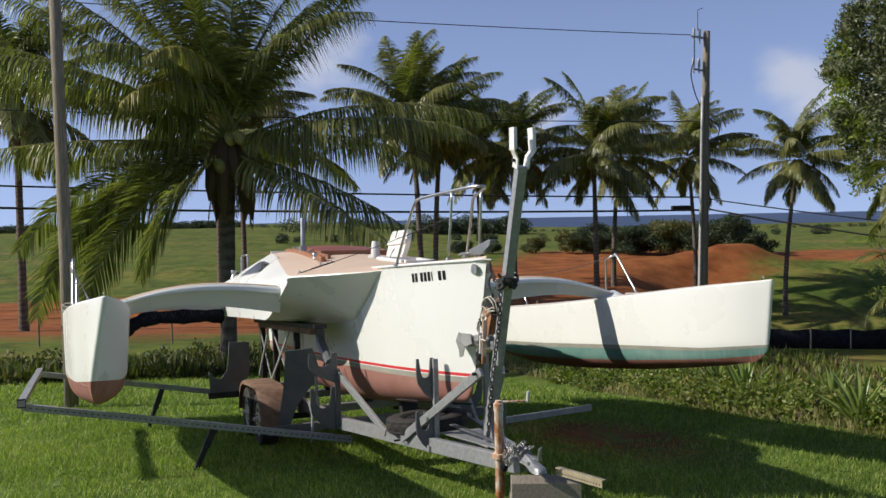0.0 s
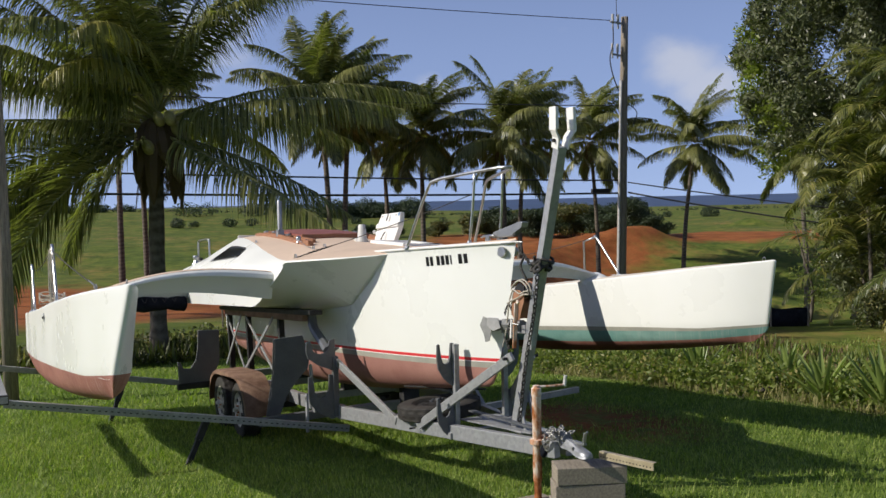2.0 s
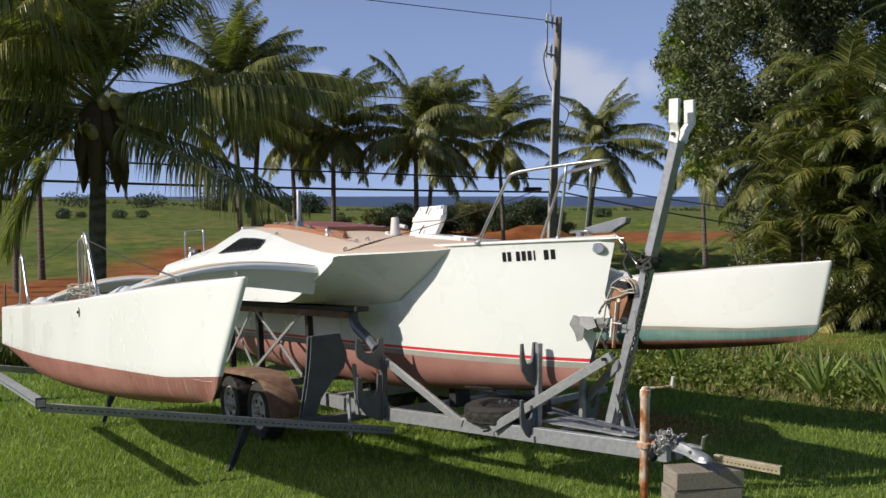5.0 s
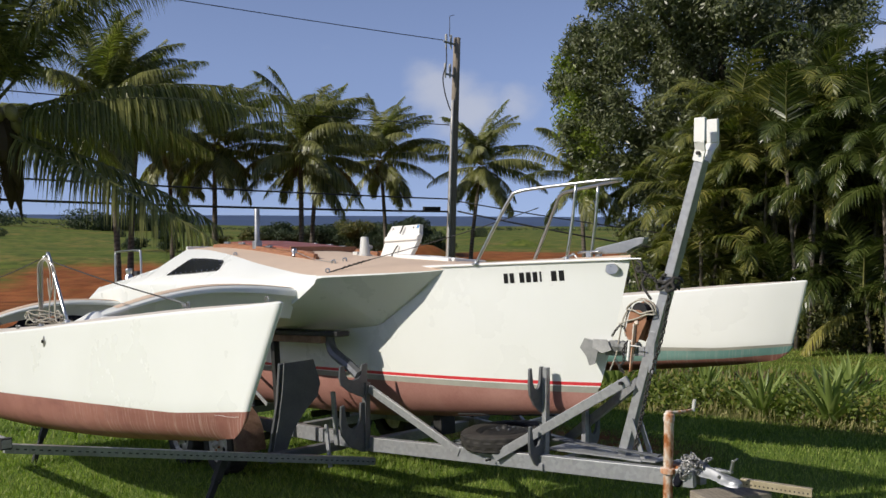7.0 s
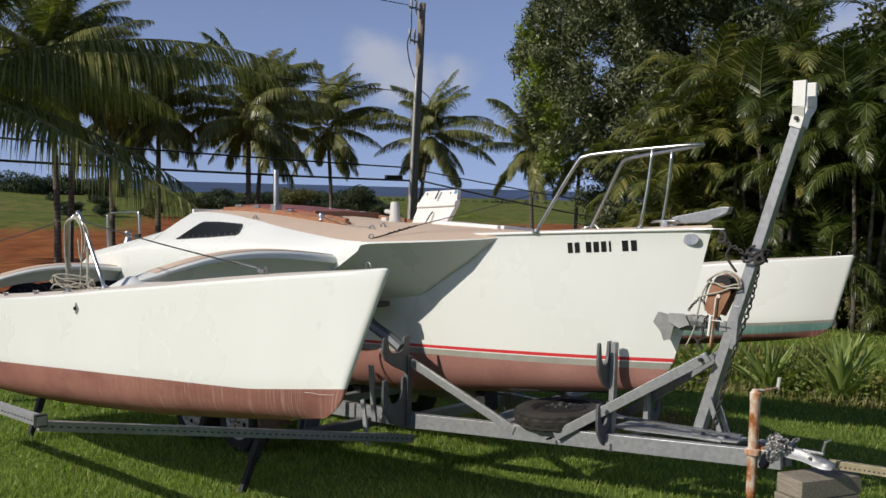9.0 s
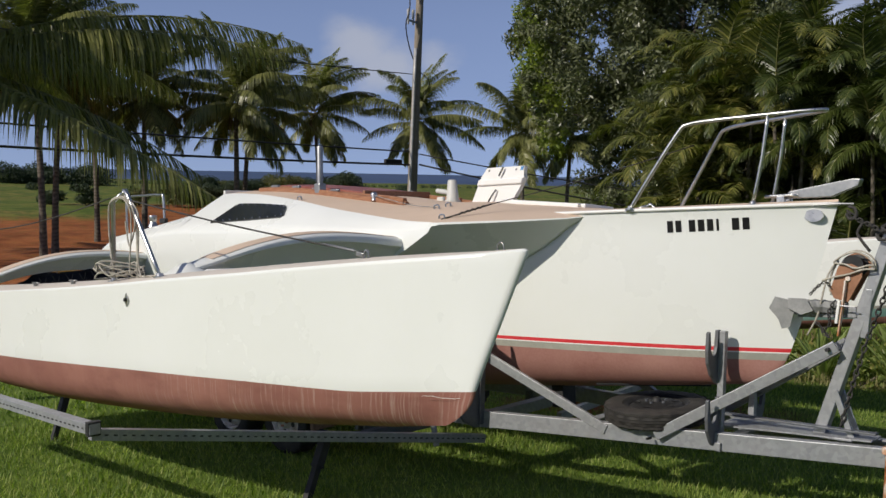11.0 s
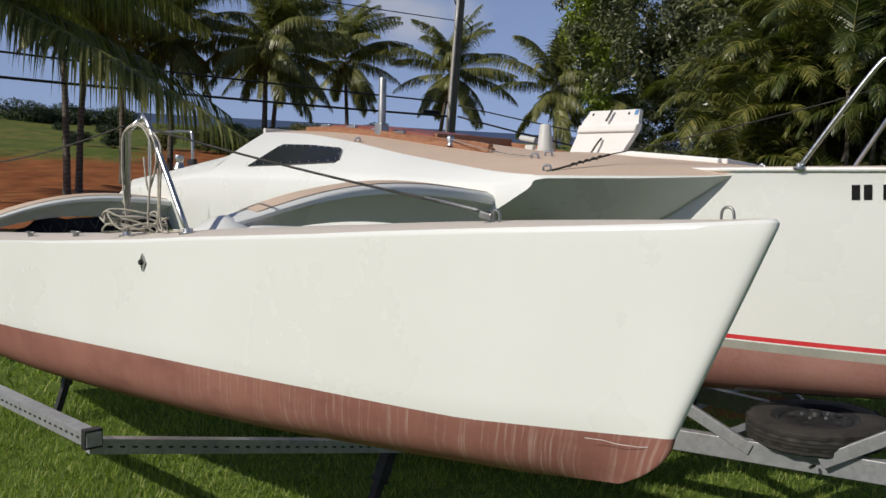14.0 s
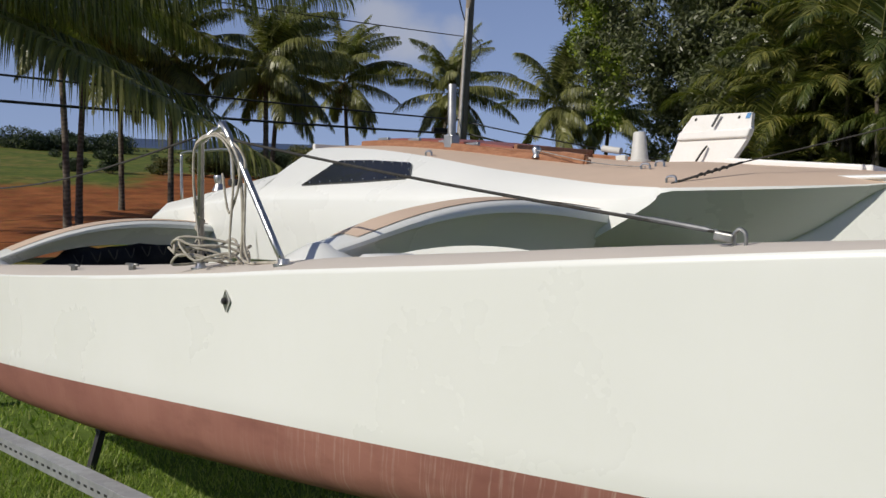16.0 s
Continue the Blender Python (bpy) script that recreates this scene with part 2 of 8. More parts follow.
M_DARKST = galvanised("dark_grey_painted_steel", 0.125)
M_PLYGREY = plain("grey_painted_plywood", (0.098, 0.104, 0.108), (0.155, 0.160, 0.162), 4, 0.6, bump=0.1)
M_BLACK = plain("black_steel", (0.012, 0.012, 0.013), (0.035, 0.034, 0.033), 8, 0.6, 0.2, 0.1)
M_RUST = rusty()
M_RUSTP = plain("rust_brown_fender_paint", (0.11, 0.055, 0.032), (0.25, 0.155, 0.105), 7, 0.75, bump=0.2)
M_TYRE = plain("tyre_rubber", (0.016, 0.015, 0.014), (0.045, 0.04, 0.034), 9, 0.8, bump=0.15)
M_RIM = plain("white_wheel_paint", (0.34, 0.29, 0.24), (0.66, 0.64, 0.60), 14, 0.5)
M_ROPE = plain("weathered_rope", (0.30, 0.27, 0.22), (0.50, 0.47, 0.40), 40, 0.9, bump=0.5)
M_DKROPE = plain("dark_rope", (0.02, 0.02, 0.019), (0.06, 0.055, 0.05), 40, 0.9, bump=0.5)
M_CHAIN = plain("zinc_chain", (0.22, 0.22, 0.21), (0.42, 0.41, 0.39), 30, 0.45, 0.7)
M_LETTER = plain("black_vinyl", (0.012, 0.012, 0.012), (0.02, 0.02, 0.02), 10, 0.45)
M_TARP = plain("black_sailcloth", (0.006, 0.007, 0.011), (0.02, 0.022, 0.03), 7, 0.9, bump=0.4, spec=0.1)
M_TAPE = plain("grey_duct_tape", (0.15, 0.155, 0.15), (0.25, 0.25, 0.24), 9, 0.55, bump=0.3)
M_TIMBER = wood("weathered_grey_timber", (0.17, 0.145, 0.115), (0.33, 0.29, 0.23), (1, 7, 7), 0.9)
M_POLE = wood("weathered_pole_wood", (0.14, 0.115, 0.09), (0.34, 0.29, 0.23), (6, 6, 0.4), 0.9)
M_PLASTIC = plain("grey_plastic", (0.5, 0.5, 0.47), (0.6, 0.6, 0.57), 7, 0.5)
M_WIRE = plain("black_cable", (0.012, 0.012, 0.012), (0.02, 0.02, 0.02), 5, 0.6)
M_CERAM = plain("grey_porcelain", (0.35, 0.34, 0.33), (0.5, 0.49, 0.47), 8, 0.3)
M_LEATHER = plain("brown_weathered_winch_paint", (0.22, 0.10, 0.05), (0.36, 0.18, 0.10), 9, 0.7, bump=0.2)


# ---- mesh helpers ----
def part(name, bm, material, parent=None, label="", smooth=False):
    """Links a bmesh as one mesh object, under a thing or a part."""
    me = bpy.data.meshes.new(name)
    bmesh.ops.recalc_face_normals(bm, faces=bm.faces)
    bm.to_mesh(me)
    bm.free()
    for m in (material if isinstance(material, (list, tuple)) else (material,)):
        me.materials.append(m)
    if smooth:
        me.polygons.foreach_set("use_smooth", [True] * len(me.polygons))
        if smooth is not True:
            me.set_sharp_from_angle(angle=radians(smooth))
    ob = new(name, me)
    ob.parent = parent
    if label:
        ob["label"] = label
    return ob


def thing(name, label, category, m=None, group="", kind=""):
    ob = new(name)
    ob.empty_display_size = 0.2
    if m is not None:
        ob.matrix_world = m
    return tagged(ob, label, category, group, kind)


def add_box(bm, m, size, bevel=0.0):
    made = bmesh.ops.create_cube(bm, size=1.0, matrix=m @ Matrix.Diagonal((*size, 1)))["verts"]
    if bevel:
        edges = list({e for v in made for e in v.link_edges})
        bmesh.ops.bevel(bm, geom=edges, offset=bevel, segments=2, affect="EDGES", profile=0.5)
    return bm


def box(m, size, bevel=0.0):
    return add_box(bmesh.new(), m, size, bevel)


def along(p, q, up=(0, 0, 1)):
    """A frame at the middle of p and q whose x axis runs from p to q."""
    p, q = Vector(p), Vector(q)
    x = (q - p).normalized()
    y = Vector(up).cross(x)
    if y.length < 1e-4:
        y = Vector((0, 1, 0)).cross(x)
    y.normalize()
    z = x.cross(y)
    m = Matrix((x, y, z)).transposed().to_4x4()
    m.translation = (p + q) / 2
    return m


def add_bar(bm, p, q, w, h, bevel=0.0, up=(0, 0, 1)):
    return add_box(bm, along(p, q, up), ((Vector(q) - Vector(p)).length, w, h), bevel)


def bar(p, q, w, h, bevel=0.0, up=(0, 0, 1)):
    return add_bar(bmesh.new(), p, q, w, h, bevel, up)


def smooth_line(pts, steps=6, closed=False):
    """Points along a Catmull-Rom line through pts."""
    pts = [Vector(p) for p in pts]
    out = []
    n = len(pts)
    for i in range(n if closed else n - 1):
        a, b, c, d = (pts[(i + k) % n] if closed else pts[min(max(i + k, 0), n - 1)] for k in (-1, 0, 1, 2))
        for s in range(steps):
            t = s / steps
            out.append(0.5 * (2 * b + (c - a) * t + (2 * a - 5 * b + 4 * c - d) * t * t + (3 * b - a - 3 * c + d) * t ** 3))
    if not closed:
        out.append(pts[-1])
    return out


def add_tube(bm, pts, r, sides=8, cap=True, closed=False):
    """A round tube along pts; r is one radius or one for each point."""
    pts = [Vector(p) for p in pts]
    n = len(pts)
    rs = r if isinstance(r, (list, tuple)) else [r] * n
    rings, last = [], None
    for i, p in enumerate(pts):
        a = pts[(i - 1) % n] if (closed or i) else pts[0]
        b = pts[(i + 1) % n] if (closed or i < n - 1) else pts[-1]
        d = (b - a).normalized()
        if last is None:
            side = d.orthogonal().normalized()
        else:
            side = (last - d * last.dot(d))
            side = side.normalized() if side.length > 1e-6 else d.orthogonal().normalized()
        last = side
        up = d.cross(side)
        rings.append([bm.verts.new(p + (side * math.cos(6.28319 * k / sides) + up * math.sin(6.28319 * k / sides)) * rs[i]) for k in range(sides)])
    for i in range(n if closed else n - 1):
        u, v = rings[i], rings[(i + 1) % n]
        for k in range(sides):
            bm.faces.new((u[k], u[(k + 1) % sides], v[(k + 1) % sides], v[k]))
    if cap and not closed:
        bm.faces.new(rings[0][::-1])
        bm.faces.new(rings[-1])
    return bm


def tube(pts, r, sides=8, **kw):
    return add_tube(bmesh.new(), pts, r, sides, **kw)


def add_turned(bm, profile, m=None, sides=24):
    """A turned shape: profile of (radius, height) round the z axis of m."""
    m = m or Matrix()
    rings = []
    for r, z in profile:
        rings.append([bm.verts.new(m @ Vector((max(r, 1e-4) * math.cos(6.28319 * k / sides), max(r, 1e-4) * math.sin(6.28319 * k / sides), z))) for k in range(sides)])
    for u, v in zip(rings, rings[1:]):
        for k in range(sides):
            bm.faces.new((u[k], u[(k + 1) % sides], v[(k + 1) % sides], v[k]))
    return bm


def turned(profile, m=None, sides=24):
    return add_turned(bmesh.new(), profile, m, sides)


def slab(outline, thick, m=None, bevel=0.0):
    """A flat plate: outline in the xy plane of m, thick along z."""
    bm = bmesh.new()
    m = m or Matrix()
    lo = [bm.verts.new(m @ Vector((x, y, -thick / 2))) for x, y in outline]
    hi = [bm.verts.new(m @ Vector((x, y, thick / 2))) for x, y in outline]
    n = len(outline)
    bm.faces.new(lo[::-1])
    bm.faces.new(hi)
    for i in range(n):
        bm.faces.new((lo[i], lo[(i + 1) % n], hi[(i + 1) % n], hi[i]))
    if bevel:
        bmesh.ops.bevel(bm, geom=list(bm.edges), offset=bevel, segments=2, affect="EDGES", profile=0.5)
    return bm


def grid_faces(bm, rows, materials=None, close=False):
    """Quads between rows of points of one length; materials: index by row."""
    vs = [[bm.verts.new(p) for p in row] for row in rows]
    for i in range(len(vs) - 1):
        for j in range(len(vs[i]) - 1):
            quad = (vs[i][j], vs[i][j + 1], vs[i + 1][j + 1], vs[i + 1][j])
            f = bm.faces.new(quad)
            if materials:
                f.material_index = materials[i]
    bmesh.ops.remove_doubles(bm, verts=bm.verts, dist=1e-4)
    return vs


def lerp(x, *pts):
    """A broken line through (x, y) points, x rising."""
    for (a, u), (b, v) in zip(pts, pts[1:]):
        if x <= b:
            t = max(0.0, (x - a) / (b - a))
            return u + (v - u) * t
    return pts[-1][1]

# ---- ground, fields and sea ----
def smoothstep(a, b, x):
    t = np.clip((x - a) / (b - a), 0, 1)
    return t * t * (3 - 2 * t)


def ground_z(x, y):
    """Height of the ground: a tilted lawn, a shallow valley of fields behind it, a low crest, then down to the sea."""
    x, y = np.asarray(x, float), np.asarray(y, float)
    s = -0.85 * x + 0.53 * y
    l = 0.53 * x + 0.85 * y
    lawn = 0.0766 * (x - 0.39) - 0.045 * (y + 0.08) - 0.08
    far = -1.35 - 2.3 * smoothstep(14, 45, s) + 1.3 * smoothstep(60, 95, s) + 0.95 * smoothstep(95, 210, s)
    far = far + (2.8 * smoothstep(-15, -105, l) - 0.9) * smoothstep(95, 210, s)
    far = far - 4.0 * smoothstep(0, 8, l) * smoothstep(20, 45, s) * (1 - smoothstep(62, 92, s))
    far = far - 16 * smoothstep(300, 520, s)
    k = smoothstep(7, 16, s)
    near = np.where(s < -6, lawn + 0.089 * (-6 - s) * 0.7, lawn)
    return near * (1 - k) + far * k


def ground():
    """One sheet, fine near the boat and coarse far away."""
    def steps(fine_lo, fine_hi, step, far_lo, far_hi):
        a = list(np.arange(fine_lo, fine_hi + 1e-6, step))
        out, d = [], step
        v = fine_lo
        while v > far_lo:
            d *= 1.22 if d < 1.3 or abs(v) > 105 else 1.0
            v -= d
            out.append(v)
        a = out[::-1] + a
        d, v = step, fine_hi
        while v < far_hi:
            d *= 1.22 if d < 1.3 or abs(v) > 85 else 1.0
            v += d
            a.append(v)
        return np.array(a)
    xs, ys = steps(-18, 10, 0.5, -1500, 300), steps(-10, 16, 0.5, -900, 1500)
    X, Y = np.meshgrid(xs, ys, indexing="ij")
    Z = ground_z(X, Y)
    rough = np.clip((-0.85 * X + 0.53 * Y - 16) / 30, 0, 1)
    bumps = np.array([noise.noise((px / 7, py / 7, 0.3)) * 0.22 + noise.noise((px / 2.3, py / 2.3, 4.3)) * 0.07 for px, py in zip(X.ravel(), Y.ravel())]).reshape(X.shape)
    Z = Z + bumps * rough
    # the heap of dug earth and smaller humps
    for hx, hy, hr, hh in ((-68.4, 56.8, 2.0, 1.3), (-68.0, 53.4, 2.2, 1.5), (-68.2, 50.0, 2.2, 1.1), (-67.6, 47.0, 2.2, 0.8), (-66.5, 43.5, 2.2, 0.5), (-84, 86, 1.8, 0.9), (-88, 92, 1.8, 0.6)):
        Z = Z + hh * np.exp(-(((X - hx) ** 2 + (Y - hy) ** 2) / hr ** 2)) * (1 + bumps)
    nx, ny = X.shape
    verts = np.stack([X, Y, Z], -1).reshape(-1, 3)
    idx = np.arange(nx * ny).reshape(nx, ny)
    quads = np.stack([idx[:-1, :-1], idx[1:, :-1], idx[1:, 1:], idx[:-1, 1:]], -1).reshape(-1, 4)
    me = bpy.data.meshes.new("ground")
    me.from_pydata(verts.tolist(), [], quads.tolist())
    me.polygons.foreach_set("use_smooth", [True] * len(me.polygons))
    k = Nodes("lawn_field_and_red_earth")
    pos = k.position()
    sep = k.n("ShaderNodeSeparateXYZ")
    k.link(pos, sep.inputs["Vector"])
    x, y = sep.outputs["X"], sep.outputs["Y"]
    s = k.math("ADD", k.math("MULTIPLY", x, -0.85), k.math("MULTIPLY", y, 0.53))
    l = k.math("ADD", k.math("MULTIPLY", x, 0.53), k.math("MULTIPLY", y, 0.85))
    wob = k.noise(pos, 0.05, 5)
    wob2 = k.noise(pos, 0.35, 5)
    sw = k.math("ADD", s, k.math("MULTIPLY", k.math("SUBTRACT", wob, 0.5), 16.0))
    sw = k.math("ADD", sw, k.math("MULTIPLY", k.math("SUBTRACT", wob2, 0.5), 8.0))
    fine = k.noise(pos, 9.0, 6, 0.65)
    mid = k.noise(pos, 1.2, 5, 0.6)
    lawn = k.ramp(k.math("ADD", k.math("MULTIPLY", fine, 0.5), k.math("MULTIPLY", mid, 0.5)), (0.36, (0.075, 0.122, 0.021)), (0.55, (0.135, 0.195, 0.036)), (0.68, (0.20, 0.235, 0.055)))
    rows_v = k.n("ShaderNodeCombineXYZ")
    k.link(k.math("MULTIPLY", s, 0.10), rows_v.inputs["X"])
    k.link(k.math("MULTIPLY", l, 0.05), rows_v.inputs["Y"])
    rows_n = k.noise(rows_v.outputs["Vector"], 1.0, 6, 0.6)
    field = k.ramp(k.math("ADD", k.math("MULTIPLY", k.math("ADD", k.math("MULTIPLY", k.noise(pos, 0.22, 6, 0.65), 0.35), k.math("MULTIPLY", rows_n, 0.65)), 0.7), k.math("MULTIPLY", mid, 0.3)), (0.37, (0.075, 0.110, 0.020)), (0.49, (0.130, 0.160, 0.030)), (0.61, (0.235, 0.170, 0.055)))
    earth = k.ramp(k.math("ADD", k.math("MULTIPLY", k.noise(pos, 0.5, 6), 0.6), k.math("MULTIPLY", fine, 0.4)), (0.36, (0.15, 0.046, 0.016)), (0.64, (0.36, 0.130, 0.046)))

    def within(v, a, b, soft):
        m1, m2 = k.n("ShaderNodeMapRange"), k.n("ShaderNodeMapRange")
        for m, p, q in ((m1, a - soft, a + soft), (m2, b + soft, b - soft)):
            k.link(v, m.inputs["Value"])
            m.inputs["From Min"].default_value, m.inputs["From Max"].default_value = p, q
        return k.math("MULTIPLY", m1.outputs["Result"], m2.outputs["Result"])
    # bands of bare red earth across the fields
    lw = k.math("ADD", l, k.math("MULTIPLY", k.math("SUBTRACT", wob2, 0.5), 9.0))
    e1 = k.math("MULTIPLY", within(sw, 20, 56, 2.0), within(lw, -400, -14, 2.0))
    e2 = k.math("MULTIPLY", within(sw, 37, 80, 2.0), within(lw, -24, -10, 2.0))
    e3 = k.math("MULTIPLY", within(sw, 50, 104, 2.0), within(lw, -11, 9, 2.0))
    e5 = k.math("MULTIPLY", within(sw, 79, 91, 1.5), within(lw, 4, 12, 1.5))
    e4 = k.math("MULTIPLY", within(sw, 86, 98, 1.5), within(lw, 7, 400, 2.0))
    bare = k.math("MINIMUM", k.math("ADD", k.math("ADD", e1, e2), k.math("ADD", k.math("ADD", e3, e4), e5)), 1.0)
    tufts = k.ramp(k.noise(pos, 0.45, 8, 0.75), (0.42, 0.8), (0.56, 0.0))
    field = k.mix(tufts, field, (0.048, 0.078, 0.016))
    col = k.mix(within(s, 13, 9000, 1.5), lawn, field)
    col = k.mix(k.math("MULTIPLY", bare, k.ramp(mid, (0.30, 0.75), (0.5, 1.0))), col, earth)
    # worn earth in the lawn beside the tongue of the trailer
    d = k.math("ADD", k.math("POWER", k.math("MULTIPLY", k.math("ADD", x, 2.9), 0.48), 2.0), k.math("POWER", k.math("MULTIPLY", k.math("SUBTRACT", y, 2.65), 0.85), 2.0))
    worn = k.math("MULTIPLY", k.ramp(d, (0.2, 1.0), (1.0, 0.0)), k.ramp(k.noise(pos, 3.0, 6, 0.7), (0.38, 0.15), (0.55, 0.95)))
    col = k.mix(worn, col, earth)
    k.bump(k.math("ADD", fine, mid), 0.6, 0.05)
    me.materials.append(k.done(col, 0.95, 0, 0.1))
    return tagged(new("ground", me), "mown green lawn sloping into fields with bare red earth", "ground", kind="structure")


ground()


def water():
    k = Nodes("deep_blue_sea")
    pos = k.position((1, 1, 1))
    rip = k.noise(pos, 0.02, 6, 0.6)
    col = k.ramp(k.noise(k.position((0.0006, 0.004, 1)), 1.0, 4), (0.4, (0.026, 0.044, 0.090)), (0.62, (0.038, 0.062, 0.120)))
    k.bump(rip, 0.4, 2.0)
    m = k.done(col, 0.45, 0, 0.3)
    bm = bmesh.new()
    ring = []
    R = 4900.0
    for i in range(73):
        a = radians(60 + i * 180 / 72)
        ring.append((math.cos(a) * R, math.sin(a) * R, -15.6))
    bm.faces.new([bm.verts.new(p) for p in ring])
    return tagged(part("water", bm, m), "calm deep blue ocean out to the horizon", "sea", kind="structure")


water()

# ---- the trimaran ----
# Local axes of the boat: x to the bow, y to port, z up, from the stem head.
EX = Vector((0.99705, 0.0, 0.07677))
EY = Vector((0.00173, 0.99975, -0.02246))
EZ = Vector((-0.07675, 0.02253, 0.99680))
BOAT = Matrix((EX, EY, EZ)).transposed().to_4x4()
BOAT.translation = (0, 0, 1.744)
trimaran = thing("trimaran", "white folding trimaran sailboat with red bottom paint on a trailer", "sailboat", BOAT)
STERN = -7.25


def stem_x(z):
    return -lerp(-z, (0.0, 0.0), (0.354, 0.109), (0.73, 0.24), (0.9, 0.306))


def hull_b(d, top):
    return top * (1 - math.exp(-d / 1.13))


def aft_taper(x):
    return 1 - 0.22 * max(0.0, (-4.6 - x) / 2.65) ** 2


def keel_z(x):
    return -lerp(-x, (0.306, 0.9), (0.36, 1.0), (0.438, 1.083), (0.62, 1.105), (1.13, 1.157), (1.62, 1.21), (2.29, 1.266), (2.83, 1.305), (4.0, 1.34), (5.5, 1.31), (7.25, 1.12))


def main_hull():
    n = 46
    us = [(i / n) ** 1.5 for i in range(n + 1)]
    rows, mats = [], []
    for z, m in ((-0.004, 0), (-0.02, 0), (-0.15, 0), (-0.32, 0), (-0.5, 0), (-0.7, 0), (-0.864, 1), (-0.888, 0), (-0.895, 2), (-0.92, 2), (-0.938, 3)):
        top = 0.46 + (0.40 - 0.46) * min(1, -z / 0.9)
        x0 = stem_x(max(z, -0.9))
        row = []
        for u in us:
            x = x0 + u * (STERN - x0)
            b = hull_b(x0 - x, top) * aft_taper(x)
            if z < -0.9:
                kz = keel_z(x)
                v = min(1.0, (-0.9 - z) / max(-0.9 - kz, 0.001))
                b *= math.sqrt(max(0.0, 1 - v ** 2.3))
                zz = max(z, kz)
            else:
                zz = z
            row.append((x, -b - 0.004 if zz > -0.01 else -b, zz))
        rows.append(row)
        mats.append(m)
    for v in (0.25, 0.42, 0.58, 0.72, 0.84, 0.93, 1.0):
        x0 = stem_x(-0.9)
        row = []
        for u in us:
            x = x0 + u * (STERN - x0)
            kz = keel_z(x)
            zz = min(-0.938 - (-0.938 - kz) * v, -0.938) if kz < -0.938 else kz
            w = min(1.0, (-0.9 - zz) / max(-0.9 - kz, 0.001))
            row.append((x, -hull_b(x0 - x, 0.40) * aft_taper(x) * math.sqrt(max(0.0, 1 - w ** 2.3)), zz))
        rows.append(row)
        mats.append(3)
    bm = bmesh.new()
    for side in (1, -1):
        grid_faces(bm, [[(x, y * side, z) for x, y, z in row] for row in rows], mats)
    # foredeck and transom
    deck = [[(x, y * f, z + 0.02 * (1 - f * f)) for f in (1, 0.5, 0, -0.5, -1)] for x, y, z in rows[0]]
    grid_faces(bm, deck, [4] * len(deck))
    stern = [[(row[-1][0], row[-1][1] * f, row[-1][2]) for f in (1, 0.33, -0.33, -1)] for row in rows]
    grid_faces(bm, stern, mats)
    ob = part("main_hull", bm, (M_HULL, M_BOOT, M_BAND, M_REDH, M_TAN), trimaran, "glossy white hull with red waterline stripe", smooth=42)
    # rounded gunwale
    for side in (1, -1):
        g = [(x, (y - 0.001) * side, z - 0.006) for x, y, z in rows[0][:: 2]]
        part("gunwale", tube(g, 0.012, 8), M_WHITE, trimaran, smooth=True)
    return ob


main_hull()

# stations of the cabin and wing deck: x, deck centre z, deck edge (y, z), knee (y, z), side foot (y, z), inner foot (y, z)
CABIN = [
    (-1.54, 0.014, (0.335, -0.035), (0.337, -0.037), (0.340, -0.040), (0.335, -0.045)),
    (-1.62, 0.022, (0.425, -0.043), (0.427, -0.046), (0.430, -0.050), (0.368, -0.085)),
    (-1.85, 0.045, (0.665, -0.05), (0.668, -0.055), (0.672, -0.062), (0.385, -0.23)),
    (-2.24, 0.075, (0.975, -0.055), (0.985, -0.062), (0.99, -0.07), (0.39, -0.43)),
    (-2.34, 0.085, (0.985, -0.05), (1.005, -0.09), (1.015, -0.13), (0.39, -0.47)),
    (-2.62, 0.11, (0.955, -0.03), (1.03, -0.11), (1.045, -0.285), (0.39, -0.50)),
    (-3.02, 0.125, (0.905, 0.02), (1.065, -0.10), (1.075, -0.455), (0.39, -0.52)),
    (-3.50, 0.18, (0.845, 0.085), (1.09, -0.09), (1.08, -0.47), (0.39, -0.53)),
    (-4.05, 0.25, (0.78, 0.175), (1.11, -0.08), (1.085, -0.47), (0.39, -0.53)),
    (-4.60, 0.305, (0.71, 0.245), (1.13, -0.07), (1.09, -0.47), (0.39, -0.53)),
    (-5.05, 0.325, (0.655, 0.278), (1.145, -0.065), (1.095, -0.47), (0.39, -0.53)),
    (-5.32, 0.328, (0.622, 0.287), (1.15, -0.06), (1.10, -0.47), (0.39, -0.53)),
]


def dense(stations, k):
    """Stations with k steps between each two, along smooth lines."""
    flat = [[s[0], s[1], *s[2], *s[3], *s[4], *s[5]] for s in stations]
    out = []
    for i in range(len(flat) - 1):
        a, b, c, d = (flat[min(max(i + j, 0), len(flat) - 1)] for j in (-1, 0, 1, 2))
        for q in range(k):
            t = q / k
            out.append([0.5 * (2 * vb + (vc - va) * t + (2 * va - 5 * vb + 4 * vc - vd) * t * t + (3 * vb - va - 3 * vc + vd) * t ** 3) if 3 <= i else vb + (vc - vb) * t for va, vb, vc, vd in zip(a, b, c, d)])
    return out + [flat[-1]]


STATIONS = dense(CABIN, 4)


def cabin_z(x, y):
    """Height of the deck and cabin top at a place."""
    pts = sorted([(-s[0], s[1]) for s in STATIONS])
    zc = lerp(-x, *pts)
    ye = lerp(-x, *sorted([(-s[0], s[2]) for s in STATIONS]))
    ze = lerp(-x, *sorted([(-s[0], s[3]) for s in STATIONS]))
    f = min(1.0, abs(y) / ye)
    return zc + (ze - zc) * f * f


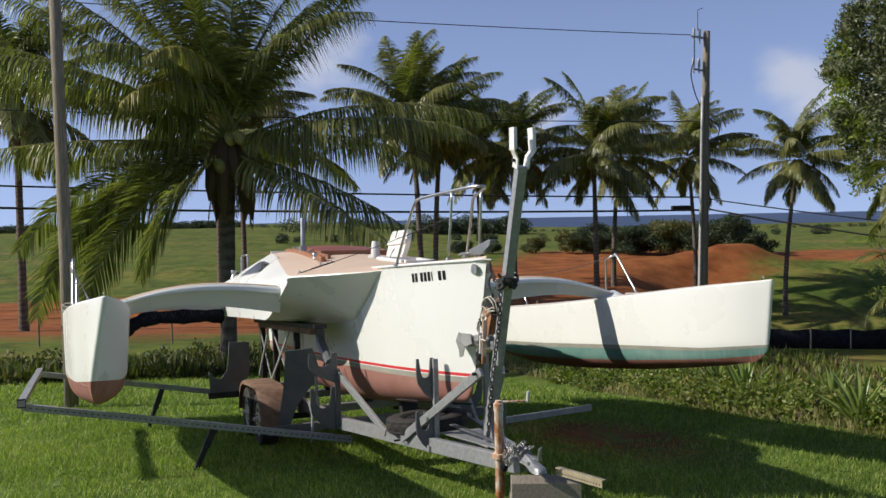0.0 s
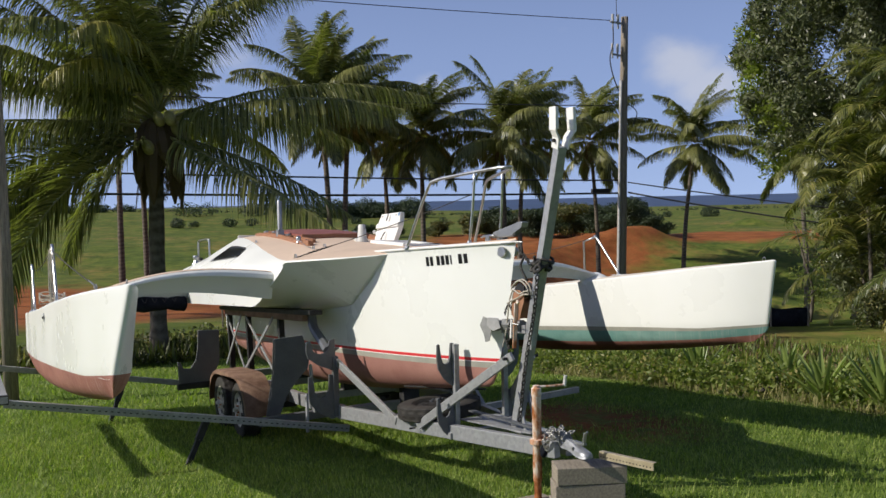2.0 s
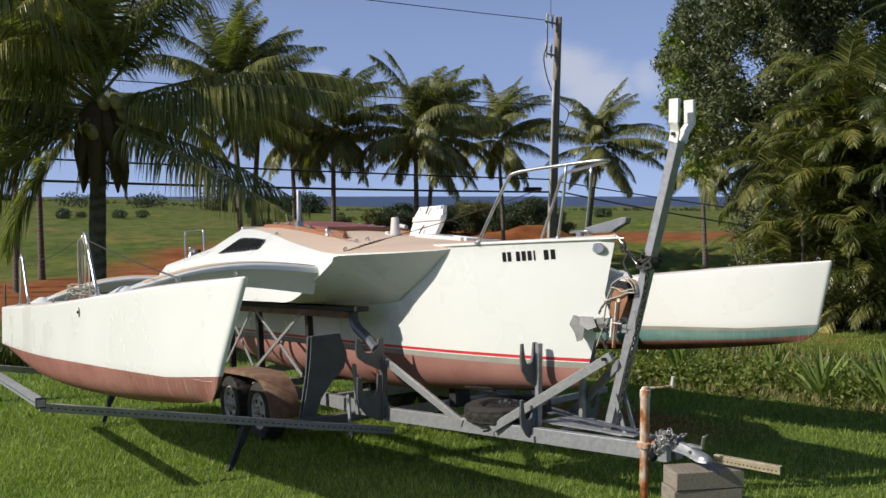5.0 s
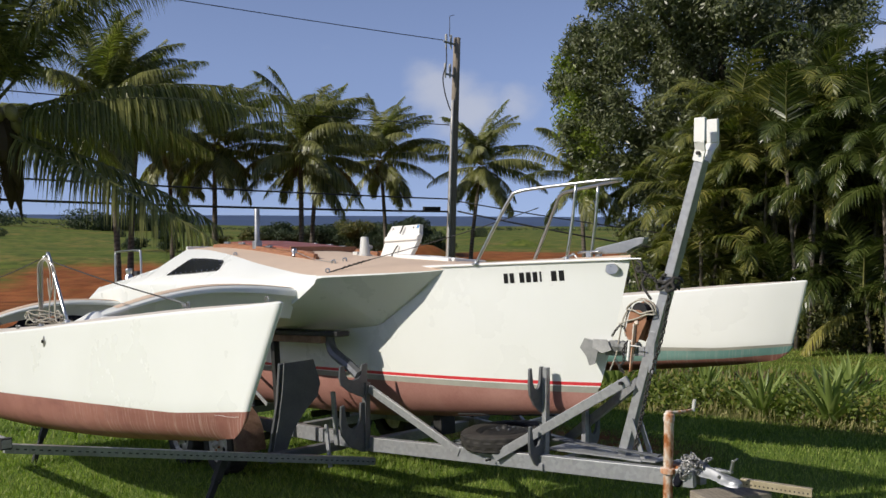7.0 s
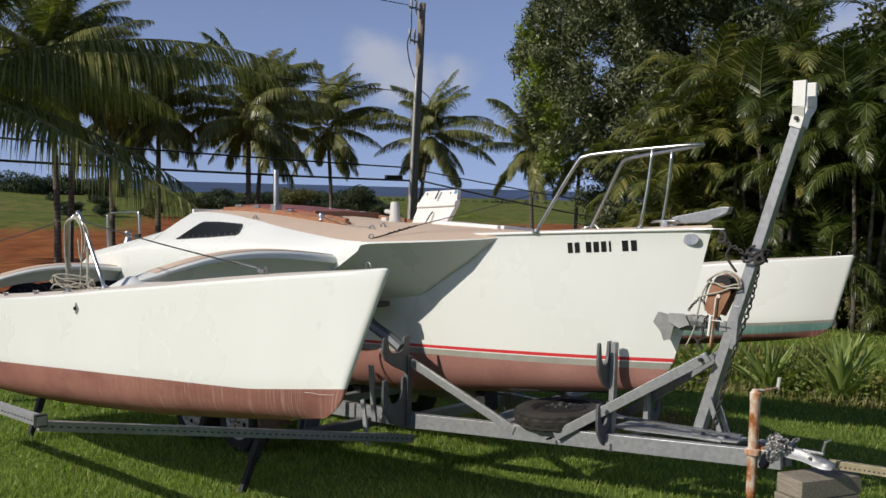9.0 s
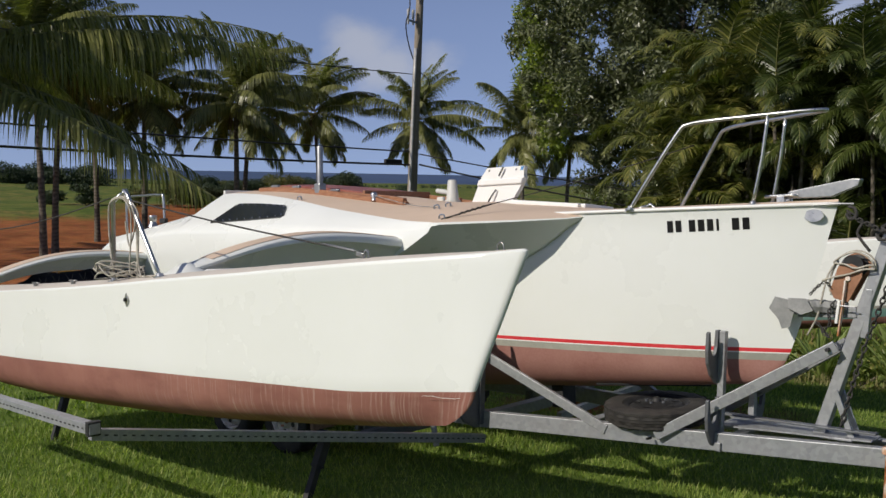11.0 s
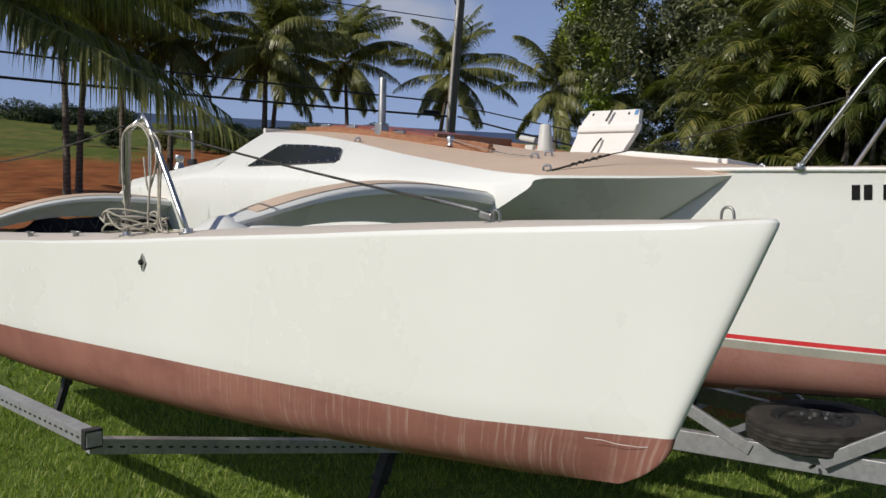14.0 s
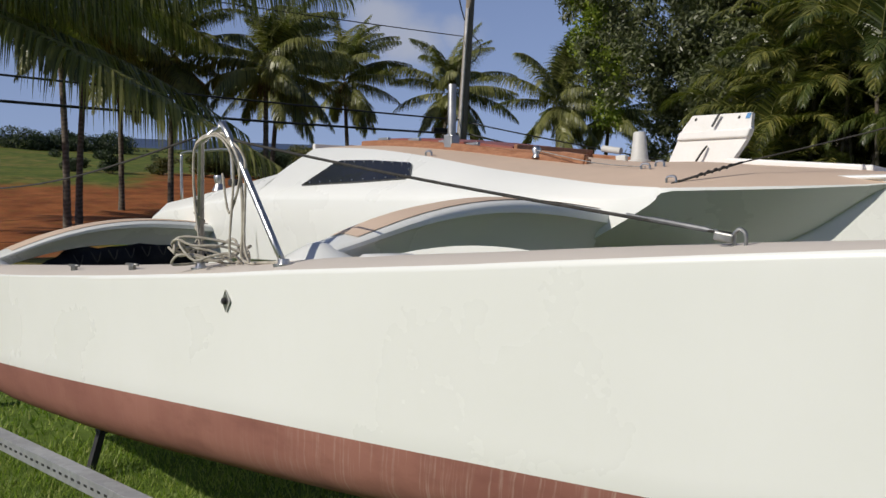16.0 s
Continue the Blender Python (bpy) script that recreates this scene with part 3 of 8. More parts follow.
def cabin():
    top, sides, under = bmesh.new(), bmesh.new(), bmesh.new()
    grid_faces(top, [[(s[0], s[2] * f, s[1] + (s[3] - s[1]) * f * f) for f in [i / 8 for i in range(-8, 9)]] for s in STATIONS])
    part("cabin_top", top, M_TAN, trimaran, "tan non-skid painted cabin top and foredeck", smooth=40)
    for side in (1, -1):
        # the coaming falls away to the cockpit in one line with the cabin side
        aft = [(-5.322, 0.770, 0.197, 1.15, -0.06), (-5.300, 0.860, 0.135, 1.150, -0.06), (-5.345, 0.905, 0.104, 1.151, -0.06), (-5.9, 1.03, 0.0, 1.17, -0.10), (-6.47, 1.12, -0.085, 1.175, -0.16), (-6.62, 1.12, -0.16, 1.17, -0.20), (-6.80, 1.12, -0.25, 1.15, -0.28)]
        rows = []
        for s in STATIONS + [[x, 0, ye, ze, yk, zk, 1.10, -0.47] for x, ye, ze, yk, zk in aft]:
            e, kn, ft = Vector((0, s[2], s[3])), Vector((0, s[4], s[5])), Vector((0, s[6], s[7]))
            bulge = min(1.0, max(0.0, (-2.3 - s[0]) / 0.6)) * min(1.0, math.dist((s[2], s[3]), (s[4], s[5])) / 0.3)
            row = [e, e + Vector((0, 0.012, -0.006)) * bulge]
            for t in (0.25, 0.5, 0.75):
                row.append(e.lerp(kn, t) + Vector((0, 0.010, 0.010)) * bulge * math.sin(math.pi * t))
            row += [kn + Vector((0, -0.01, 0.018)) * bulge, kn + Vector((0, 0.0, -0.02)) * bulge, kn.lerp(ft, 0.5), ft]
            rows.append([(s[0], p.y * side, p.z) for p in row])
        grid_faces(sides, rows)
        rows = [[(x, ye * side, ze), (x, (ye - 0.06) * side, ze), (x, (ye - 0.10) * side, -0.30)] for x, ye, ze, yk, zk in aft]
        grid_faces(sides, rows)
        grid_faces(sides, [[(-6.80, 1.12 * side, -0.25), (-6.80, 1.15 * side, -0.28), (-6.80, 1.10 * side, -0.47)], [(-6.80, 0.4 * side, -0.30), (-6.80, 0.4 * side, -0.40), (-6.80, 0.4 * side, -0.53)]])
        grid_faces(under, [[(s[0], s[6] * side, s[7]), (s[0], (s[6] * 0.5 + s[8] * 0.5) * side, (s[7] + s[9]) / 2), (s[0], s[8] * side, s[9]), (s[0], 0.30 * side, s[9] - 0.004)] for s in STATIONS] + [[(-6.80, 1.10 * side, -0.47), (-6.80, 0.75 * side, -0.5), (-6.80, 0.39 * side, -0.53), (-6.80, 0.30 * side, -0.534)]])
    part("cabin_side", sides, M_HULL, trimaran, "smooth white cabin side with moulded coaming", smooth=50)
    part("wing_underside", under, M_HULL, trimaran, "white underside of the wing deck", smooth=20)
    # cabin back wall, cockpit floor and seats
    bm = bmesh.new()
    add_box(bm, pose(-5.33, 0, -0.06), (0.03, 1.24, 0.76), 0.004)
    part("bulkhead", bm, M_WHITE, trimaran)
    part("companionway_door", box(pose(-5.352, 0, 0.05), (0.02, 0.56, 0.56), 0.006), M_TEAK, trimaran, "brown wooden companionway board")
    part("cockpit_floor", box(pose(-6.1, 0, -0.42), (1.55, 1.9, 0.03)), M_TAN, trimaran)
    part("aft_deck", box(pose(-6.98, 0, -0.055), (0.5, 0.78, 0.05), 0.01), M_TAN, trimaran)
    for side in (1, -1):
        part("cockpit_seat", box(pose(-6.05, 0.78 * side, -0.34), (1.35, 0.5, 0.2), 0.02), M_WHITE, trimaran)


cabin()


def side_point(x, z, out=0.004):
    """A place on the cabin's starboard side at height z."""
    s = [lerp(-x, *sorted([(-q[0], q[i]) for q in STATIONS])) for i in (2, 3, 4, 5)]
    t = max(0.0, min(1.0, (s[1] - z) / (s[1] - s[3])))
    y = s[0] + (s[2] - s[0]) * t + 0.010 * math.sin(math.pi * t)
    n = Vector((0, s[1] - s[3], s[2] - s[0])).normalized()
    p = Vector((x, y, z + 0.010 * math.sin(math.pi * t))) + n * out
    return p, n


def window(side):
    corners = [(-4.885, 0.0), (-4.785, 0.140), (-4.745, 0.156), (-4.45, 0.146), (-4.08, 0.118), (-4.048, 0.106), (-3.968, 0.036), (-3.99, 0.018), (-4.38, 0.008)]
    bm = bmesh.new()
    hi = [bm.verts.new(side_point(x, z, 0.012)[0]) for x, z in corners]
    lo = [bm.verts.new(side_point(x, z, -0.010)[0]) for x, z in corners]
    n = len(corners)
    c = Vector((0, 0, 0))
    for v in hi:
        c += v.co / n
    mid = bm.verts.new(c)
    for i in range(n):
        bm.faces.new((hi[i], hi[(i + 1) % n], mid))
        bm.faces.new((lo[i], lo[(i + 1) % n], hi[(i + 1) % n], hi[i]))
    bmesh.ops.scale(bm, vec=(1, -side, 1), verts=bm.verts)
    ob = part("window", bm, M_GLASS, trimaran, "dark tinted acrylic cabin window, screwed on")
    # screws round the rim
    for i in range(n):
        a, b = corners[i], corners[(i + 1) % n]
        length = math.hypot(a[0] - b[0], a[1] - b[1])
        for q in range(max(1, int(length / 0.085))):
            t = (q + 0.5) / max(1, int(length / 0.085))
            x, z = a[0] + (b[0] - a[0]) * t, a[1] + (b[1] - a[1]) * t
            x += (-4.40 - x) * 0.035
            z += (0.075 - z) * 0.16
            p, nn = side_point(x, z, 0.0135)
            p.y *= -side
            nn.y *= -side
            m = nn.to_track_quat("Z", "Y").to_matrix().to_4x4()
            m.translation = p
            part("screw", turned([(0.0, 0.004), (0.004, 0.0035), (0.006, 0.0)], m, 8), M_CHROME, ob)


window(1)
window(-1)


# ---- floats ----
def float_sheer(x):
    return -lerp(-x, (0.18, 0.208), (0.32, 0.220), (0.48, 0.230), (0.95, 0.256), (1.47, 0.288), (1.7, 0.304), (2.47, 0.348), (2.79, 0.371), (3.6, 0.415), (4.46, 0.453), (6.4, 0.512), (6.9, 0.525))


def float_wl(x):
    return -lerp(-x, (0.3, 0.766), (0.43, 0.775), (0.68, 0.794), (1.04, 0.820), (1.7, 0.828), (2.27, 0.841), (2.75, 0.852), (4.1, 0.890), (4.9, 0.902), (6.9, 0.93))


def float_keel(x):
    return -lerp(-x, (0.36, 0.79), (0.46, 0.878), (0.56, 0.930), (0.91, 0.982), (1.4, 1.032), (2.2, 1.100), (2.8, 1.134), (3.6, 1.172), (4.2, 1.185), (4.9, 1.18), (5.5, 1.13), (6.2, 1.04), (6.9, 0.95))


def float_half(x):
    d = max(0.0, -0.186 - x)
    nose = 1 - min(1.0, d / 0.022)
    b = 0.276 * (1 - math.exp(-d / 0.85)) + 0.016 * math.sqrt(max(0.0, 1 - nose * nose))
    return b * (1 - 0.32 * max(0.0, (-4.2 - x) / 2.7) ** 2)


FLOAT_Y = 2.672


def float_c(x, side=-1, z=None):
    """Centre line of a float; the forefoot is canted outwards, and the port float stands a little further out."""
    c = FLOAT_Y - 0.040 * math.exp(-max(0.0, -0.2 - x) / 0.9) + (0.062 if side > 0 else 0.0)
    if z is not None:
        c += (0.13 if side < 0 else 0.18) * max(0.0, float_sheer(x) - z) * math.exp(-max(0.0, -0.40 - x) / 0.35)
    return c


def float_hull(side):
    """One outer hull; the stem leans aft as it goes down."""
    n = 48
    us = [(i / n) ** 2.3 for i in range(n + 1)]
    rows, mats = [], []
    lev = [0.0, 0.012, 0.03, 0.10, 0.3, 0.5, 0.7, 0.88, 1.0]
    for v in lev:
        row = []
        for u in us:
            x0 = -0.166 - 0.225 * v - (0.016 if v == 0 else 0.004 if v == 0.012 else 0)
            x = x0 + u * (-6.9 - x0)
            zs, zw = float_sheer(x), float_wl(x)
            z = zs + (zw - zs) * v
            b = float_half(x - x0 - 0.186) * (1 - 0.06 * v)
            if v == 0.0:
                b = max(0.0, b - 0.006)
                z += 0.002
            row.append((x, b, z))
        rows.append(row)
        mats.append(0)
    mats[-1] = 1
    zwl = rows[-1]
    for v in (0.16, 0.3, 0.45, 0.6, 0.74, 0.87, 0.95, 1.0):
        row = []
        for x, b, z in zwl:
            xs = x - 0.11 * max(0.0, min(1.0, 1 - (-0.41 - x) / 0.5))
            kz = min(float_keel(xs), z)
            vee = math.exp(-max(0.0, -0.45 - x) / 0.4)
            row.append((x + (xs - x) * v ** 2, b * ((1 - 0.28 * v - 0.72 * v ** 5) * (1 - vee) + (1 - v) * vee), z + (kz - z) * v))
        rows.append(row)
        mats.append(2)
    if side > 0:
        # the port float still shows an older green band under its waterline
        mats[8], mats[9], mats[10], mats[11] = 1, 3, 3, 3
    else:
        mats[8] = 2
    holder = part("float_hull", _float_mesh(rows, mats, side), (M_HULL, M_BAND, M_RED, M_GREEN), trimaran, "white outer float with worn " + ("green and red" if side > 0 else "streaked red") + " bottom paint", smooth=40)
    bm = bmesh.new()
    grid_faces(bm, [[(x, side * float_c(x, side) + b * f, z + 0.12 * b * (1 - f * f)) for f in (1, 0.8, 0.55, 0.25, 0.0, -0.25, -0.55, -0.8, -1)] for x, b, z in rows[0]])
    part("deck", bm, M_FDECK, holder, "pale tan non-skid float deck", smooth=True)
    return holder


def _float_mesh(rows, mats, side):
    bm = bmesh.new()
    for s in (1, -1):
        grid_faces(bm, [[(x, side * float_c(x, side, z) + s * b, z) for x, b, z in row] for row in rows], mats)
    stern = [[(row[-1][0], side * float_c(row[-1][0], side) + f * row[-1][1], row[-1][2]) for f in (-1, -0.33, 0.33, 1)] for row in rows]
    grid_faces(bm, stern, mats)
    return bm


def float_y(x, z, side, out=0.0):
    return side * (float_c(x, side, z) + float_half(x + 0.05) * 0.985 + out)


FLOATS = {}
for side in (-1, 1):
    FLOATS[side] = float_hull(side)


def beam(side, x_root, x_tip, root_z, tip_z, width, depth, name="beam"):
    """A moulded crossbeam that swells at the wing and curves down onto the float."""
    rows = []
    for i in range(15):
        t = i / 14
        y = 1.02 + (2.60 - 1.02) * t
        x = x_root + (x_tip - x_root) * t
        zt = root_z + 0.045 * math.sin(math.pi * min(1, t * 1.1)) + (tip_z - root_z) * t ** 3.4
        d = depth * (1 - 0.62 * t ** 1.3)
        w = width * (1 - 0.18 * t - 0.22 * t ** 4)
        row = []
        for a, b in ((-0.5, -0.25), (-0.46, -0.05), (-0.36, 0.0), (0, 0.012 / d), (0.36, 0.0), (0.46, -0.04), (0.5, -0.12), (0.49, -0.26), (0.34, -0.40), (0.12, -0.98), (-0.33, -0.72), (-0.47, -0.36), (-0.5, -0.25)):
            row.append((x + a * w, side * y, zt + b * d))
        rows.append(row)
    bm = bmesh.new()
    grid_faces(bm, rows)
    bm.faces.new([bm.verts.new(p) for p in rows[-1][:-1]])
    ob = part(name, bm, M_HULL, trimaran, "curved white moulded crossbeam to the float", smooth=50)
    bm = bmesh.new()
    grid_faces(bm, [[(p[0], p[1], p[2] + 0.004) for p in row[2:5]] for row in rows[:-1]])
    part("tread", bm, M_TAN, ob, "tan non-skid strip on the beam", smooth=True)
    bm = turned([(0.0, 0.085), (0.035, 0.08), (0.075, 0.062), (0.13, 0.034), (0.19, 0.005), (0.205, -0.05)], pose(x_tip + 0.02, side * 2.62, float_sheer(x_tip) + 0.012) @ Matrix.Diagonal((1.0, 0.85, 1.0, 1)), 24)
    part("beam_socket", bm, M_HULL, ob, "smooth white fairing over the beam's end", smooth=60)
    return ob


for side in (-1, 1):
    beam(side, -2.72, -2.70, -0.150, -0.285, 0.34, 0.25)
    beam(side, -6.00, -5.95, -0.25, -0.43, 0.36, 0.20)

# ---- fittings of the trimaran ----
def P3(x, y, z):
    return Vector((x, y, z))


def pulpit():
    """Bow rail of bent stainless tube: a top hoop with two legs a side."""
    ob = part("bow_pulpit", tube(smooth_line([(-1.20, -0.31, 0.0), (-1.02, -0.285, 0.26), (-0.87, -0.255, 0.47), (-0.82, -0.24, 0.505), (-0.70, -0.20, 0.52), (-0.36, -0.12, 0.53), (-0.14, -0.06, 0.535), (-0.06, 0.0, 0.535), (-0.14, 0.06, 0.535), (-0.36, 0.12, 0.53), (-0.70, 0.20, 0.52), (-0.82, 0.24, 0.505), (-0.87, 0.255, 0.47), (-1.02, 0.285, 0.26), (-1.20, 0.31, 0.0)], 5), 0.0125, 10), M_CHROME, trimaran, "bent stainless steel bow pulpit rail", smooth=True)
    for side in (1, -1):
        part("leg", tube(smooth_line([(-0.46, 0.13 * side, 0.005), (-0.40, 0.125 * side, 0.27), (-0.36, 0.12 * side, 0.53)], 3), 0.011, 8), M_CHROME, ob, smooth=True)
        for x, y in ((-1.20, 0.31), (-0.46, 0.13)):
            part("foot", turned([(0.0, 0.02), (0.016, 0.02), (0.018, 0.006), (0.032, 0.005), (0.032, -0.006)], pose(x, y * side, 0.0), 14), M_CHROME, ob)


pulpit()


def bow_gear():
    part("bow_roller", slab([(-0.34, 0.0), (-0.30, 0.045), (0.07, 0.10), (0.115, 0.095), (0.10, 0.055), (0.03, 0.035), (-0.05, 0.0)], 0.055, pose(0.02, 0.0, 0.03, 90, 0, 0), 0.006), M_ALU, trimaran, "cast grey bow roller")
    part("roller_strap", tube([(-0.12, -0.055, -0.015), (0.02, -0.02, -0.012), (0.085, 0.0, -0.015)], 0.007, 8), M_ALU, trimaran)
    for side in (1, -1):
        m = pose(-0.125, side * 0.052, -0.075, 90 * side, 0, 0) @ pose(0, 0, 0, 0, 0, 0)
        nl = part("bow_light", turned([(0.0, -0.005), (0.046, -0.005), (0.046, 0.004), (0.038, 0.012), (0.0, 0.014)], m @ Matrix.Diagonal((1.25, 0.8, 1, 1)), 20), M_CHROME, trimaran, "small oval chromed bow light")
        part("lens", turned([(0.0, 0.040), (0.014, 0.037), (0.025, 0.027), (0.030, 0.010)], m @ Matrix.Diagonal((1.25, 0.8, 1, 1)), 16), plain("clear_yellowed_lens", (0.42, 0.40, 0.30), (0.52, 0.50, 0.40), 20, 0.12), nl, smooth=True)
    for side in (1, -1):
        c = part("cleat", tube([(-0.42, 0.05 * side, 0.045), (-0.38, 0.05 * side, 0.05), (-0.26, 0.05 * side, 0.05), (-0.22, 0.05 * side, 0.045)], 0.009, 8), M_CHROME, trimaran, smooth=True)
        part("cleat_foot", box(pose(-0.32, 0.05 * side, 0.027), (0.05, 0.022, 0.04), 0.004), M_CHROME, c)
    # painted marks on the bow
    for side in (1, -1):
        x = -0.966
        for w, gap in ((0.030, 0.012), (0.030, 0.036), (0.032, 0.012), (0.032, 0.012), (0.030, 0.014), (0.012, 0.060), (0.034, 0.014), (0.032, 0.0)):
            xa, xb = x, x + w * 1.22
            pts = []
            for xx, zz in ((xa, -0.150), (xb, -0.150), (xb, -0.078), (xa, -0.078)):
                f = -zz / 0.9
                top = 0.46 - 0.06 * f
                pts.append(P3(xx, side * (hull_b(stem_x(zz) - xx, top) + 0.0025), zz + 0.02 * (xx + 0.7)))
            bm = bmesh.new()
            bm.faces.new([bm.verts.new(p) for p in pts])
            bmesh.ops.solidify(bm, geom=bm.faces[:], thickness=0.0015)
            part("lettering", bm, M_LETTER, trimaran, "row of small black marks painted on the bow")
            x += (w + gap) * 1.26
    # crack and scuff marks low on the starboard float
    bm = bmesh.new()
    pts = [(-0.62, -0.803), (-0.57, -0.801), (-0.53, -0.806), (-0.48, -0.806), (-0.44, -0.803)]
    v = [bm.verts.new((x, float_y(x + 0.2, z, -1, 0.004), z)) for x, z in pts] + [bm.verts.new((x, float_y(x + 0.2, z, -1, 0.004), z + 0.0014)) for x, z in pts[::-1]]
    bm.faces.new(v)
    part("scratch", bm, M_WHITE, FLOATS[-1], "pale scratch in the bottom paint")


bow_gear()


def deck_hatch():
    """Forehatch: a low white frame, and its lid standing open with a strap."""
    bm = bmesh.new()
    for p, q in (((-2.46, -0.08), (-1.76, -0.06)), ((-2.46, 0.32), (-1.76, 0.30)), ((-2.46, -0.08), (-2.46, 0.32)), ((-1.76, -0.06), (-1.76, 0.30))):
        a, b = P3(*p, cabin_z(*p) + 0.008), P3(*q, cabin_z(*q) + 0.008)
        add_bar(bm, a, b, 0.07, 0.036, 0.010)
    fr = part("forehatch_frame", bm, M_WHITE, trimaran, "low white moulded hatch frame")
    # solid black panel standing in for the shade inside the open hatch
    part("opening_shade", box(pose(-2.11, 0.12, 0.046), (0.64, 0.32, 0.02)), M_BLACK, fr)
    lid_m = pose(-2.78, 0.18, 0.062, -4, 0, 8) @ Matrix(((0.78, 0, 0.36, 0), (0, 1, 0, 0), (0, 0, 0.97, 0), (0, 0, 0, 1)))
    lid = part("hatch_lid", slab([(-0.27, 0.0), (0.21, 0.0), (0.26, 0.19), (0.275, 0.20), (0.275, 0.245), (0.25, 0.26), (0.235, 0.335), (-0.215, 0.335), (-0.235, 0.26), (-0.255, 0.245), (-0.255, 0.20), (-0.24, 0.19)], 0.05, lid_m @ pose(0, 0, 0, 90, 0, 0), 0.007), M_WHITE, trimaran, "white hatch lid standing open with a black strap")
    part("rib", box(lid_m @ pose(0.01, -0.03, 0.215), (0.53, 0.03, 0.05), 0.01), M_WHITE, lid)
    part("strap", box(lid_m @ pose(-0.005, -0.048, 0.295, 0, 14, 0), (0.018, 0.006, 0.075), 0.001), M_LETTER, lid)
    part("latch", tube(smooth_line([lid_m @ P3(0.0, -0.04, 0.15), lid_m @ P3(-0.012, -0.055, 0.11), lid_m @ P3(-0.03, -0.06, 0.05), lid_m @ P3(-0.055, -0.05, 0.01)], 4), 0.006, 6), M_DKROPE, lid)
    for x in (-0.17, 0.15):
        part("screw", turned([(0.0, 0.004), (0.008, 0.002), (0.009, 0)], lid_m @ pose(x, -0.027, 0.31, 90, 0, 0), 8), M_LETTER, lid)
    part("tape_patch", box(lid_m @ pose(0.215, -0.0265, 0.315), (0.03, 0.003, 0.03)), plain("blue_tape", (0.05, 0.20, 0.45), (0.07, 0.26, 0.52), 9, 0.5), lid, "scrap of blue tape")
    # ventilator
    z = cabin_z(-3.11, 0.07)
    v = part("ventilator", turned([(0.0, 0.175), (0.03, 0.175), (0.036, 0.168), (0.052, 0.012), (0.066, 0.01), (0.066, -0.01)], pose(-3.11, 0.07, z), 24), M_PLASTIC, trimaran, "white conical deck ventilator", smooth=35)
    part("block", box(pose(-3.22, 0.05, z + 0.02), (0.07, 0.035, 0.045), 0.008), M_PLASTIC, v)


deck_hatch()


